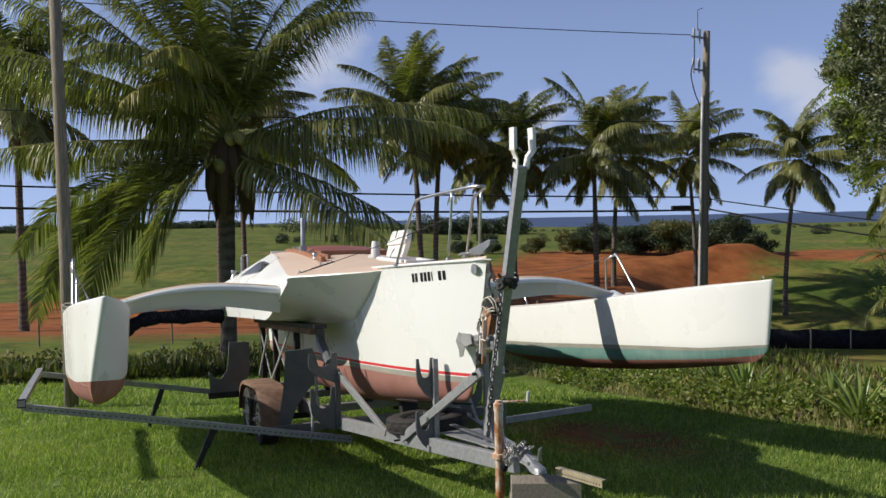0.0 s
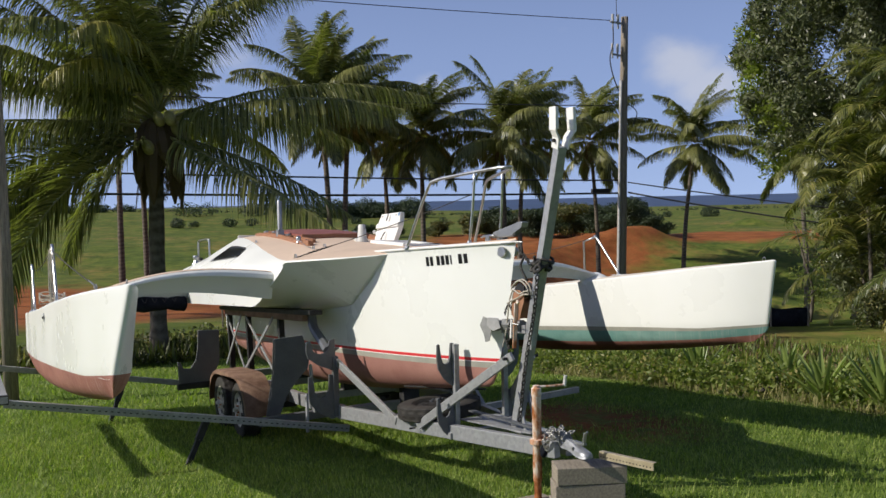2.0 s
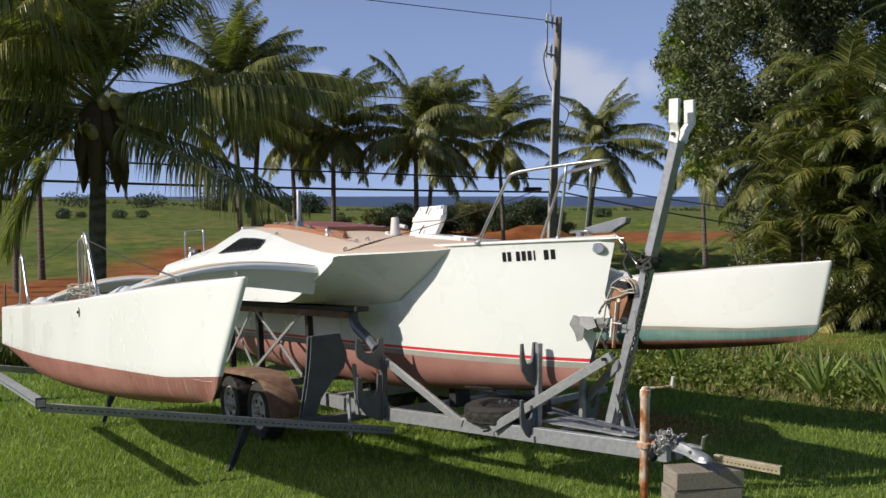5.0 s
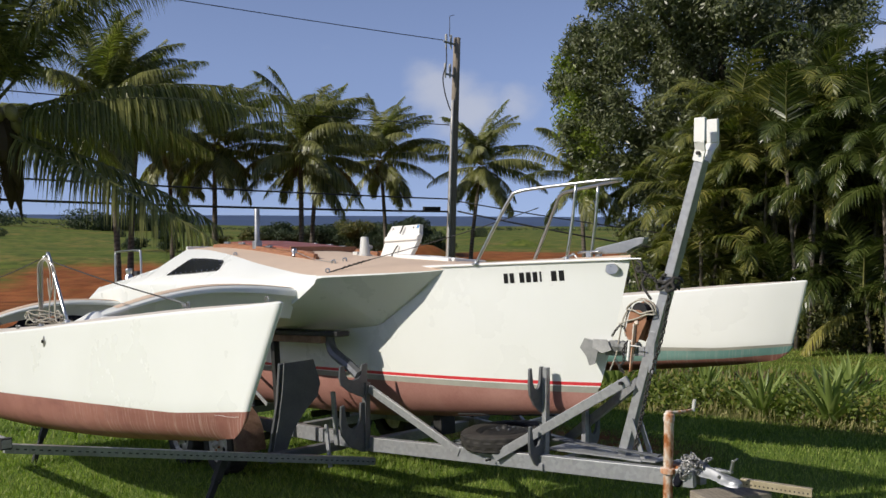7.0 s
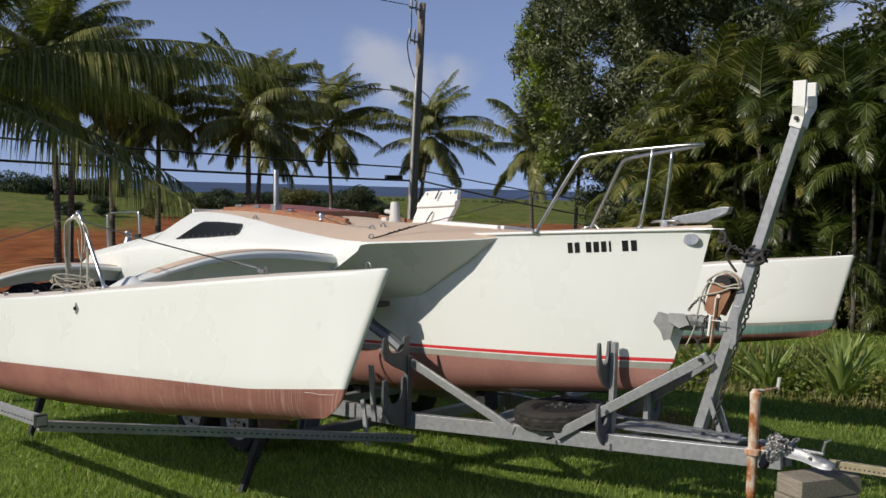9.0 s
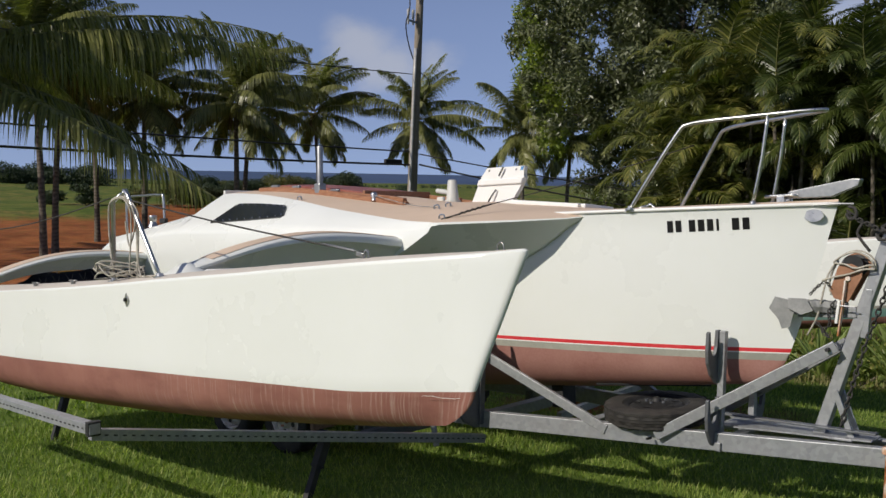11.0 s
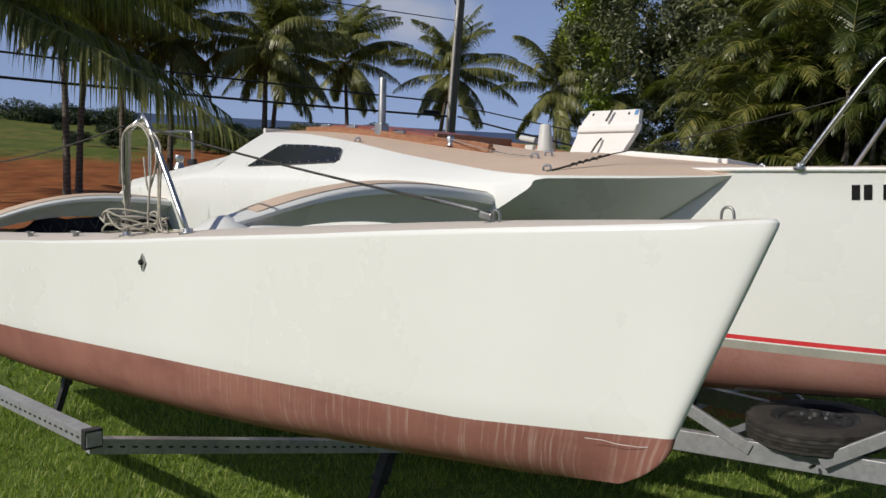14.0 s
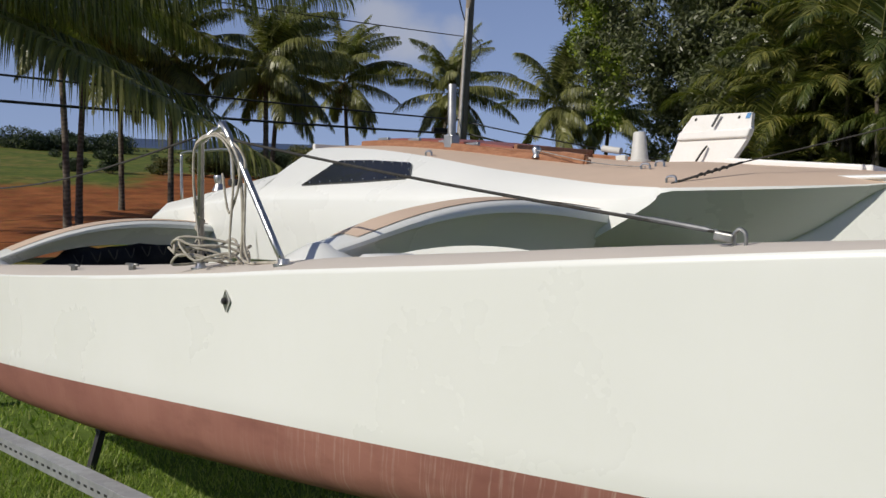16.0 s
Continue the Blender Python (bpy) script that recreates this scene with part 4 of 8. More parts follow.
def deck_woodwork():
    for side in (-1, 1):
        pts = []
        for i in range(15):
            x = -4.93 + 1.86 * i / 14
            y = side * (0.50 - 0.02 * i / 14)
            pts.append(P3(x, y, cabin_z(x, y)))
        bm = bmesh.new()
        rows = []
        for i, p in enumerate(pts):
            h = 0.036 * (0.35 + 0.65 * math.sin(math.pi * min(1, max(0, (i + 1.2) / 15.6))) ** 0.5)
            rows.append([p + P3(0, -0.022, -0.01), p + P3(0, -0.020, h), p + P3(0, -0.012, h + 0.006), p + P3(0, 0.012, h + 0.006), p + P3(0, 0.020, h), p + P3(0, 0.022, -0.01)])
        grid_faces(bm, rows)
        for r in (rows[0], rows[-1]):
            bm.faces.new([bm.verts.new(q) for q in r])
        part("handrail", bm, M_TEAK, trimaran, "varnished brown wooden deck rail", smooth=30)
        # aluminium track blocks on the rail
        for x in (-4.80, -4.50, -4.22, -3.98):
            z = cabin_z(x, 0.5 * side) + 0.045
            part("rail_block", box(pose(x, side * 0.43, z), (0.10, 0.03, 0.022), 0.005), M_ALU, trimaran)
    # sliding hatch between the rails
    bm = bmesh.new()
    rows = []
    for x in (-4.86, -4.6, -4.3, -4.0, -3.72):
        rows.append([(x, y, cabin_z(x, 0.33) + 0.008 + 0.018 * (1 - (y / 0.36) ** 2)) for y in (-0.36, -0.2, 0.0, 0.2, 0.36)])
    grid_faces(bm, rows)
    bmesh.ops.solidify(bm, geom=bm.faces[:], thickness=0.03)
    sl = part("sliding_hatch", bm, M_HATCH, trimaran, "faded red sliding companionway hatch", smooth=30)
    for side in (-1, 1):
        a, b = P3(-4.88, 0.375 * side, cabin_z(-4.88, 0.375) + 0.02), P3(-3.30, 0.375 * side, cabin_z(-3.3, 0.375) + 0.02)
        part("runner", bar(a, b, 0.035, 0.042, 0.006), M_TEAK, sl)
    part("hatch_front", bar(P3(-3.68, -0.38, cabin_z(-3.68, 0.3) + 0.025), P3(-3.68, 0.38, cabin_z(-3.68, 0.3) + 0.025), 0.03, 0.055, 0.006), M_TEAK, sl)
    # mast crutch: a grey pipe in a bracket
    z = cabin_z(-4.12, -0.47)
    mp = part("mast_post", turned([(0.0, 0.40), (0.024, 0.40), (0.026, 0.395), (0.026, -0.01)], pose(-4.12, -0.475, z + 0.0, 0, 1.0, 0), 16), M_ALU, trimaran, "upright grey metal post on the cabin top", smooth=40)
    part("bracket", box(pose(-4.12, -0.475, z + 0.045), (0.075, 0.075, 0.09), 0.01), M_ALU, mp)
    part("vent_tube", tube([(-3.62, 0.42, cabin_z(-3.62, 0.42) + 0.08), (-3.48, 0.42, cabin_z(-3.48, 0.42) + 0.075)], 0.022, 12), M_PLASTIC, trimaran)
    # fairlead and a wooden chock beside the starboard rail
    z = cabin_z(-3.40, -0.55)
    f = part("fairlead", turned([(0.0, 0.07), (0.018, 0.065), (0.030, 0.045), (0.018, 0.02), (0.028, 0.0)], pose(-3.42, -0.50, z + 0.02), 12), M_CHROME, trimaran, smooth=True)
    part("lead_wire", tube(smooth_line([(-3.40, -0.52, z + 0.06), (-2.95, -0.58, cabin_z(-2.95, -0.58) + 0.02), (-2.62, -0.62, cabin_z(-2.62, -0.62) + 0.012)], 4), 0.003, 5), M_CHAIN, f)
    part("chock", box(pose(-3.16, -0.49, cabin_z(-3.16, -0.49) + 0.025, 0, 9, 0), (0.16, 0.045, 0.06), 0.006), M_TEAK, trimaran)
    for x, y in ((-2.30, -0.90), (-4.02, -0.77), (-2.62, -0.62), (-2.60, -0.52)):
        z = cabin_z(x, y)
        part("padeye", tube(smooth_line([(x - 0.025, y, z), (x - 0.02, y, z + 0.025), (x + 0.02, y, z + 0.025), (x + 0.025, y, z)], 3), 0.006, 6), M_CHROME, trimaran)


deck_woodwork()


def stay(name, a, b, sag, r, mat, label, n=14, parent=None):
    pts = [Vector(a).lerp(Vector(b), i / n) - P3(0, 0, sag * math.sin(math.pi * i / n)) for i in range(n + 1)]
    return part(name, tube(pts, r, 6), mat, parent or trimaran, label, smooth=True)


def rigging():
    # shroud from the cockpit rail over the cabin side to the float
    a, b = P3(-2.93, -2.86, 0.105), P3(-1.02, -2.735, -0.215)
    s = stay("shroud", a, b, 0.012, 0.0048, M_DKROPE, "dark wire led from the float deck to the stanchion")
    d = (a - b).normalized()
    part("turnbuckle", tube([b + d * 0.03, b + d * 0.05, b + d * 0.06, b + d * 0.20, b + d * 0.21, b + d * 0.27], [0.004, 0.004, 0.0065, 0.0065, 0.004, 0.004], 8), M_DARKST, s, smooth=30)
    part("chainplate", turned([(0.0, 0.006), (0.045, 0.005), (0.05, 0.0), (0.05, -0.006)], pose(-1.0, -2.735, -0.247) @ Matrix.Diagonal((1.0, 0.45, 1, 1)), 20), M_GREYST, s)
    part("toggle", box(pose(-1.035, -2.735, -0.222, 0, 10, 0), (0.05, 0.022, 0.022), 0.005), M_GREYST, s)
    part("shackle", tube(smooth_line([(-1.012, -2.735, -0.243), (-1.012, -2.735, -0.215), (-0.998, -2.735, -0.204), (-0.984, -2.735, -0.215), (-0.984, -2.735, -0.243)], 4), 0.005, 6), M_GREYST, s)
    # stay from the wing corner up to the bow rail with a lashing
    a = P3(-2.29, -0.92, -0.035)
    m = P3(-2.10, -0.62, 0.065)
    b = P3(-1.05, -0.20, 0.38)
    f = stay("stay", a, m, 0.0, 0.0055, M_DKROPE, "dark lashed wire from the wing corner to the bow rail", 4)
    part("lashing", tube(smooth_line([a.lerp(m, t) + P3(0, 0.007 * math.sin(t * 60), 0.007 * math.cos(t * 60)) for t in [0.35 + 0.5 * i / 30 for i in range(31)]], 2), 0.0045, 5), M_DKROPE, f)
    stay("wire", m, P3(-1.02, 0.20, 0.42), 0.015, 0.0035, M_DKROPE, "", 10, f)
    # pushpit rails round the cockpit
    for side in (-1, 1):
        part("cockpit_rail", tube(smooth_line([(-6.93, 0.74 * side, -0.05), (-6.93, 0.74 * side, 0.27), (-6.89, 0.74 * side, 0.325), (-6.55, 0.76 * side, 0.325), (-6.20, 0.78 * side, 0.315), (-6.13, 0.78 * side, 0.27), (-6.12, 0.78 * side, -0.08)], 5), 0.0125, 8), M_CHROME, trimaran, "bent stainless steel cockpit rail", smooth=True)
        part("winch", turned([(0.0, 0.11), (0.035, 0.11), (0.04, 0.09), (0.028, 0.05), (0.045, 0.012), (0.05, 0.0)], pose(-5.98, 0.98 * side, 0.0), 18), M_CHROME, trimaran, "small chrome sheet winch", smooth=35)
        part("jammer", box(pose(-5.82, 0.96 * side, 0.055), (0.10, 0.04, 0.05), 0.01), M_BLACK, trimaran)
    # float fittings
    for side in (-1, 1):
        fl = FLOATS[side]
        y = side * 2.86
        for x1, x2 in ((-3.07, -2.55), (-5.80, -5.32)):
            if side > 0:
                x1 -= 0.16
            z1, z2 = float_sheer(x1) + 0.018, float_sheer(x2) + 0.018
            top = P3((x1 + x2) / 2 - 0.12, y, z1 + 0.50)
            post = part("stanchion", tube([(x1, y, z1), (x1 + 0.01, y, z1 + 0.46), top + P3(-0.03, 0, 0)], 0.013, 8), M_CHROME, fl, "stainless steel A-shaped stanchion", smooth=True)
            part("brace", tube(smooth_line([(x2, y, z2), top + P3(0.05, 0, -0.015), top, top + P3(-0.05, 0, -0.01)], 4), 0.0125, 8), M_CHROME, post, smooth=True)
            for x, z in ((x1, z1), (x2, z2)):
                part("foot", turned([(0.0, 0.02), (0.018, 0.02), (0.02, 0.004), (0.036, 0.003), (0.036, -0.008)], pose(x, y, z), 14), M_CHROME, post)
        # diamond plate, cleats, bow eye
        if side < 0:
            yy = float_y(-2.76, -0.46, side, 0.006)
            dp = part("diamond_plate", slab([(-0.026, 0), (0, -0.038), (0.026, 0), (0, 0.038)], 0.005, pose(-2.76, yy, -0.462, 90, 0, -6)), M_CHROME, fl, "small diamond-shaped steel plate")
            part("bolt", turned([(0.0, 0.014), (0.010, 0.012), (0.013, 0.0)], pose(-2.76, yy - 0.002, -0.462, 90, 0, 0), 10), M_BLACK, dp)
        for x in (-3.60, -4.15):
            c = part("cleat", tube([(x - 0.05, y, float_sheer(x) + 0.042), (x + 0.05, y, float_sheer(x) + 0.042)], 0.006, 6), M_GREYST, fl, smooth=True)
            part("cleat_foot", box(pose(x, y, float_sheer(x) + 0.025), (0.04, 0.016, 0.03), 0.003), M_GREYST, c)
        yb = side * float_c(-0.3, side)
        part("bow_eye", tube(smooth_line([(-0.325, yb, -0.218), (-0.322, yb, -0.190), (-0.307, yb, -0.180), (-0.292, yb, -0.190), (-0.289, yb, -0.218)], 5), 0.0038, 7), M_GREYST, fl, smooth=True)
        part("inspection_cover", turned([(0.0, 0.008), (0.085, 0.007), (0.095, 0.0)], pose(-2.28, side * 2.64, float_sheer(-2.28) + 0.030), 20), M_WHITE, fl, smooth=True)
        # cord laced through the after beam
        for i in range(8):
            y0 = 1.26 + 0.115 * i
            zt = -0.375 - 0.05 * (i / 7) ** 2
            line = [(-5.825, side * y0, zt), (-5.812, side * (y0 + 0.014), zt - 0.035), (-5.808, side * (y0 + 0.03), zt - 0.062), (-5.812, side * (y0 + 0.05), zt - 0.03), (-5.825, side * (y0 + 0.062), zt)]
            part("lacing", tube(smooth_line(line, 2), 0.004, 5), M_DKROPE, fl)
    # coils of line hung on the starboard stanchion
    rng = random.Random(4)
    base = P3(-3.03, -2.86, float_sheer(-3.05) + 0.02)
    pts = []
    for i in range(52):
        a = i * 0.55
        pts.append(base + P3(0.13 * math.cos(a) * (0.6 + 0.4 * rng.random()) + 0.03, 0.10 * math.sin(a * 1.07), 0.03 + 0.06 * rng.random() + 0.03 * math.sin(a * 0.7)))
    coil = part("rope_coil", tube(smooth_line(pts, 3), 0.005, 6), M_ROPE, trimaran, "loose coil of weathered rope round the stanchion foot", smooth=True)
    z0 = float_sheer(-3.05)
    for k in range(3):
        e = 0.022 * k
        f = rng.uniform(-0.02, 0.02)
        line = [(-3.03 - 0.5 * e, 0.06 + e), (-3.07 - 0.5 * e, 0.24), (-3.08 - 0.8 * e, 0.38 + f), (-3.065 - 0.6 * e, 0.462 + 0.3 * e), (-2.98, 0.492 + 0.4 * e), (-2.89 + f, 0.487 + 0.3 * e), (-2.83 + e, 0.44 + f), (-2.815 + e, 0.33), (-2.83 + 1.5 * e + f, 0.17 + 3 * f), (-2.84 + 2 * e, 0.06 - 0.2 * e)]
        if k == 1:
            line = line[1:8] + [(-2.86, 0.26 - 0.04 * k), (-2.90, 0.36)]
        part("rope_loop", tube(smooth_line([(x, -2.86 - 0.02 + 0.010 * k, z0 + z) for x, z in line], 4), 0.0045, 6), M_ROPE, coil, smooth=True)
    pts = [P3(-3.075 + 0.019 * math.sin(i * 1.9), -2.86 + 0.019 * math.cos(i * 1.9), float_sheer(-3.05) + 0.03 + 0.016 * i) for i in range(13)]
    part("rope_wrap", tube(smooth_line(pts, 2), 0.0045, 5), M_ROPE, coil, smooth=True)
    part("rope_tail", tube(smooth_line([(-2.86, -2.87, 0.10), (-2.80, -2.86, -0.05), (-2.79, -2.86, -0.22), (-2.82, -2.84, -0.33), (-2.7, -2.82, -0.335), (-2.62, -2.80, -0.33)], 5), 0.006, 6), M_ROPE, coil, smooth=True)
    # lifeline from the stanchion aft
    stay("lifeline", P3(-3.09, -2.86, float_sheer(-3.05) + 0.50), P3(-5.65, -2.86, float_sheer(-5.6) + 0.46), 0.06, 0.004, M_DKROPE, "thin dark lifeline between the stanchions")
    stay("lifeline", P3(-3.09, 2.86, float_sheer(-3.05) + 0.50), P3(-5.65, 2.86, float_sheer(-5.6) + 0.46), 0.06, 0.004, M_DKROPE, "thin dark lifeline between the stanchions")


rigging()


def rolled_net():
    """Black trampoline rolled and tied beneath the after beam."""
    pts = smooth_line([(-5.95, -1.12, -0.47), (-5.95, -1.35, -0.46), (-5.95, -1.7, -0.46), (-5.95, -2.02, -0.47), (-5.95, -2.2, -0.53), (-5.95, -2.36, -0.64)], 5)
    rs = [0.085 + 0.010 * math.sin(i * 0.9) + 0.006 * math.sin(i * 2.3) for i in range(len(pts))]
    rs[0] = rs[-1] = 0.06
    return part("rolled_net", tube(pts, rs, 14), M_TARP, trimaran, "black trampoline rolled up under the beam", smooth=True)


rolled_net()

# ---- the trailer ----
trailer = thing("boat_trailer", "galvanised tandem-axle boat trailer with leaning winch post", "trailer")


def rail_top(x, side=-1):
    """Place of a rail's top face; the rails run together to the coupler."""
    if x < -2.118:
        return Vector((x, side * 0.559, 0.214 + 0.077 * (x + 2.118)))
    t = (x + 2.118) / 2.618
    return Vector((x, side * (0.559 - 0.499 * t), 0.214 + 0.196 * t))


def chassis():
    for side in (-1, 1):
        a, b = rail_top(-2.10, side), rail_top(0.56, side)
        dz = Vector((0, 0, 0.055))
        part("rail", bar(a - dz, b - dz, 0.055, 0.11, 0.004), M_GALV, trailer, "galvanised drawbar rail")
        a, b = rail_top(-6.4, side), rail_top(-2.09, side)
        part("rail", bar(a - dz, b - dz, 0.06, 0.12, 0.004), M_GALV, trailer)
        # brace from the cradle post down to the rail
        part("brace", bar((-2.16, side * 0.585, 0.61), (-1.25, side * 0.415, 0.235), 0.03, 0.062, 0.003), M_GALV, trailer, "flat galvanised brace")
        part("brace", bar((-0.91, side * 0.385, 0.262), (0.06, side * 0.085, 0.925), 0.03, 0.065, 0.003), M_GALV, trailer)
        part("bolt", turned([(0.0, 0.03), (0.012, 0.03), (0.012, 0.0)], pose(0.03, side * 0.115, 0.905, 90 * -side, 0, 0), 6), M_BLACK, trailer)
        part("bolt", turned([(0.0, 0.05), (0.008, 0.05), (0.008, 0.0)], pose(-0.93, side * 0.40, 0.245, 90 * -side, 0, 0), 6), M_BLACK, trailer)
    for x in (-6.3, -4.9, -3.4, -2.2, -1.45):
        a, b = rail_top(x, -1), rail_top(x, 1)
        part("cross_member", bar(a - Vector((0, 0, 0.06)), b - Vector((0, 0, 0.06)), 0.07, 0.08, 0.004), M_GALV, trailer)
    part("cross_member", bar((-0.55, -0.30, 0.25), (-0.55, 0.30, 0.25), 0.07, 0.05, 0.003), M_GALV, trailer)
    # keel rest planks, coloured black for the shade under the hull
    for x in (-1.9, -3.4, -4.9):
        zk = 1.744 + keel_z(x) + 0.077 * x
        zr = rail_top(x).z - 0.03
        part("keel_rest", box(pose(x, 0, (zk + zr) / 2, 0, -4.4, 0), (0.10, 0.16, max(0.04, zk - zr)), 0.008), M_BLACK, trailer, "keel rest plank coloured black for the shade under the hull")
    # step plates on the tongue
    part("tongue_plate", slab([(-0.62, -0.17), (-0.62, 0.17), (0.28, 0.08), (0.28, -0.08)], 0.008, pose(0, 0, 0.392, 0, -4.3, 0)), M_GALV, trailer)
    part("angle_iron", bar((-0.62, -0.06, 0.40), (0.30, -0.055, 0.455), 0.05, 0.012, 0.002), M_DARKST, trailer)


chassis()


def u_plate(width, height, tip, m, thick=0.028):
    """A cradle cut from plate: a rounded U with two blunt horns."""
    w, h = width / 2, height
    out = [(-w, h * 0.98), (-w - 0.004, h * 0.55), (-w * 0.9, h * 0.28), (-w * 0.25, 0.0), (w * 0.75, -0.06), (w * 1.05, -0.06), (w * 1.05, h), (w * 0.62, h * tip), (w * 0.58, h * 0.62), (w * 0.40, h * 0.46), (0.0, h * 0.40), (-w * 0.38, h * 0.46), (-w * 0.58, h * 0.60), (-w * 0.64, h * 0.80), (-w * 0.72, h * 1.0)]
    return slab(out, thick, m, 0.003)


def cradles():
    """Posts with hooked plates that carry the folded floats and the mast."""
    for side in (-1, 1):
        mirror = Matrix.Diagonal((1, -side, 1, 1))
        # forward post, seen end on: the plates lie across the boat
        x, y = -0.565, side * 0.215
        post = part("cradle_post", bar((x, y, 0.20), (x, y, 0.945), 0.04, 0.04, 0.003, (1, 0, 0)), M_GALV, trailer, "square galvanised cradle post")
        face = Matrix(((0, 0, 1, 0), (1, 0, 0, 0), (0, 1, 0, 0), (0, 0, 0, 1)))
        bm = u_plate(0.14, 0.27, 1.0, Matrix.Translation((x - 0.03, -0.29, 0.68)) @ face, 0.022)
        bmesh.ops.transform(bm, matrix=mirror, verts=bm.verts)
        part("hook", bm, M_DARKST, post, "dark grey steel cradle hook")
        bm = u_plate(0.14, 0.27, 1.0, Matrix.Translation((x - 0.005, -0.31, 0.275)) @ face, 0.022)
        bmesh.ops.transform(bm, matrix=mirror, verts=bm.verts)
        part("hook", bm, M_DARKST, post, "dark grey steel cradle hook")
        # after post
        x, y = -2.18, side * 0.60
        post = part("cradle_post", bar((x, y, 0.12), (x, y, 0.66), 0.05, 0.05, 0.003, (1, 0, 0)), M_DARKST, trailer)
        bm = u_plate(0.26, 0.22, 0.95, Matrix.Translation((x - 0.0, -0.735, 0.60)) @ face, 0.024)
        bmesh.ops.transform(bm, matrix=mirror, verts=bm.verts)
        part("hook", bm, M_DARKST, post, "dark grey steel cradle hook")
        bm = u_plate(0.24, 0.34, 1.0, Matrix.Translation((x - 0.0, -0.735, 0.16)) @ face, 0.024)
        bmesh.ops.transform(bm, matrix=mirror, verts=bm.verts)
        part("hook", bm, M_DARKST, post, "dark grey steel cradle hook")
        # swan-neck arm up to the wing bunk
        arm = tube(smooth_line([(-2.19, side * 0.66, 0.72), (-2.35, side * 0.66, 0.79), (-2.55, side * 0.655, 0.86), (-2.62, side * 0.65, 0.93), (-2.64, side * 0.65, 1.04)], 4), 0.045, 8)
        part("bunk_arm", arm, M_DARKST, trailer, smooth=30)
        # long bunk under the wing, and its legs with galvanised cross braces
        part("wing_bunk", bar((-2.36, side * 0.70, 1.045), (-5.6, side * 0.74, 0.795), 0.13, 0.045, 0.01), M_BLACK, trailer, "black carpeted wing bunk")
        part("bunk_beam", bar((-2.62, side * 0.72, 0.975), (-5.5, side * 0.74, 0.755), 0.05, 0.07, 0.004), M_RUSTP, trailer)
        for xa in (-3.40, -4.62, -5.45):
            za = 1.0 + 0.077 * (xa + 3.0) - 0.02
            part("bunk_leg", bar((xa, side * 0.72, za - 0.04), (xa + 0.10, side * 0.72, rail_top(xa).z - 0.05), 0.06, 0.06, 0.004, (1, 0, 0)), M_BLACK, trailer)
        for xa, xb in ((-3.40, -4.62), (-4.62, -5.45)):
            za, zb = 0.95 + 0.077 * (xa + 3), 0.95 + 0.077 * (xb + 3)
            part("cross_brace", bar((xa - 0.05, side * 0.765, za - 0.62), (xb + 0.06, side * 0.765, zb - 0.03), 0.012, 0.035, 0.002), M_GALV, trailer)
            part("cross_brace", bar((xa - 0.05, side * 0.785, za - 0.03), (xb + 0.06, side * 0.785, zb - 0.62), 0.012, 0.035, 0.002), M_GALV, trailer)
        # large grey plywood cradle plates
        m = Matrix.Translation((-2.67, 0, 0)) @ Matrix.Rotation(radians(-14), 4, "Z") @ face
        out = [(-0.99, 0.76), (-0.73, 0.78), (-0.665, 0.57), (-0.69, 0.46), (-0.80, 0.345), (-0.90, 0.20), (-0.985, -0.04), (-1.09, -0.04), (-1.03, 0.30), (-1.0, 0.55)]
        bm = slab([(u + 0.03, v) for u, v in out], 0.022, m, 0.002)
        bmesh.ops.transform(bm, matrix=mirror, verts=bm.verts)
        part("float_cradle", bm, M_PLYGREY, trailer, "grey painted plywood float cradle")
        bm = slab([(-1.09, -0.02), (-1.02, 0.40), (-1.0, 0.74), (-0.93, 0.75), (-0.96, 0.40), (-1.03, -0.02)], 0.05, Matrix.Translation((-0.09, 0.05, 0)) @ m, 0.004)
        bmesh.ops.transform(bm, matrix=mirror, verts=bm.verts)
        part("cradle_liner", bm, M_DARKST, trailer)
        m = Matrix.Translation((-5.0, 0, 0)) @ face
        out = [(-1.20, 0.62), (-0.96, 0.61), (-0.97, 0.24), (-1.05, 0.06), (-1.10, -0.03), (-1.43, 0.03), (-1.44, 0.28), (-1.405, 0.27), (-1.38, 0.20), (-1.30, 0.19), (-1.235, 0.28), (-1.21, 0.42)]
        bm = slab(out, 0.025, m, 0.002)
        bmesh.ops.transform(bm, matrix=mirror, verts=bm.verts)
        part("float_cradle", bm, M_PLYGREY, trailer, "grey painted plywood float cradle")
        part("cradle_bearer", bar((-5.0, side * 0.55, 0.0), (-5.0, side * 1.45, 0.0), 0.06, 0.07, 0.004), M_BLACK, trailer)
        part("cradle_bearer", bar((-2.62, side * 0.50, 0.06), (-2.80, side * 1.14, 0.0), 0.06, 0.08, 0.004), M_DARKST, trailer)
        part("strut", bar((-2.45, side * 0.74, 0.56), (-2.42, side * 0.72, 0.12), 0.02, 0.05, 0.003, (1, 0, 0)), M_GALV, trailer)
        part("strut", bar((-2.52, side * 0.76, 0.28), (-2.40, side * 0.80, -0.05), 0.02, 0.04, 0.003, (1, 0, 0)), M_GALV, trailer)


cradles()


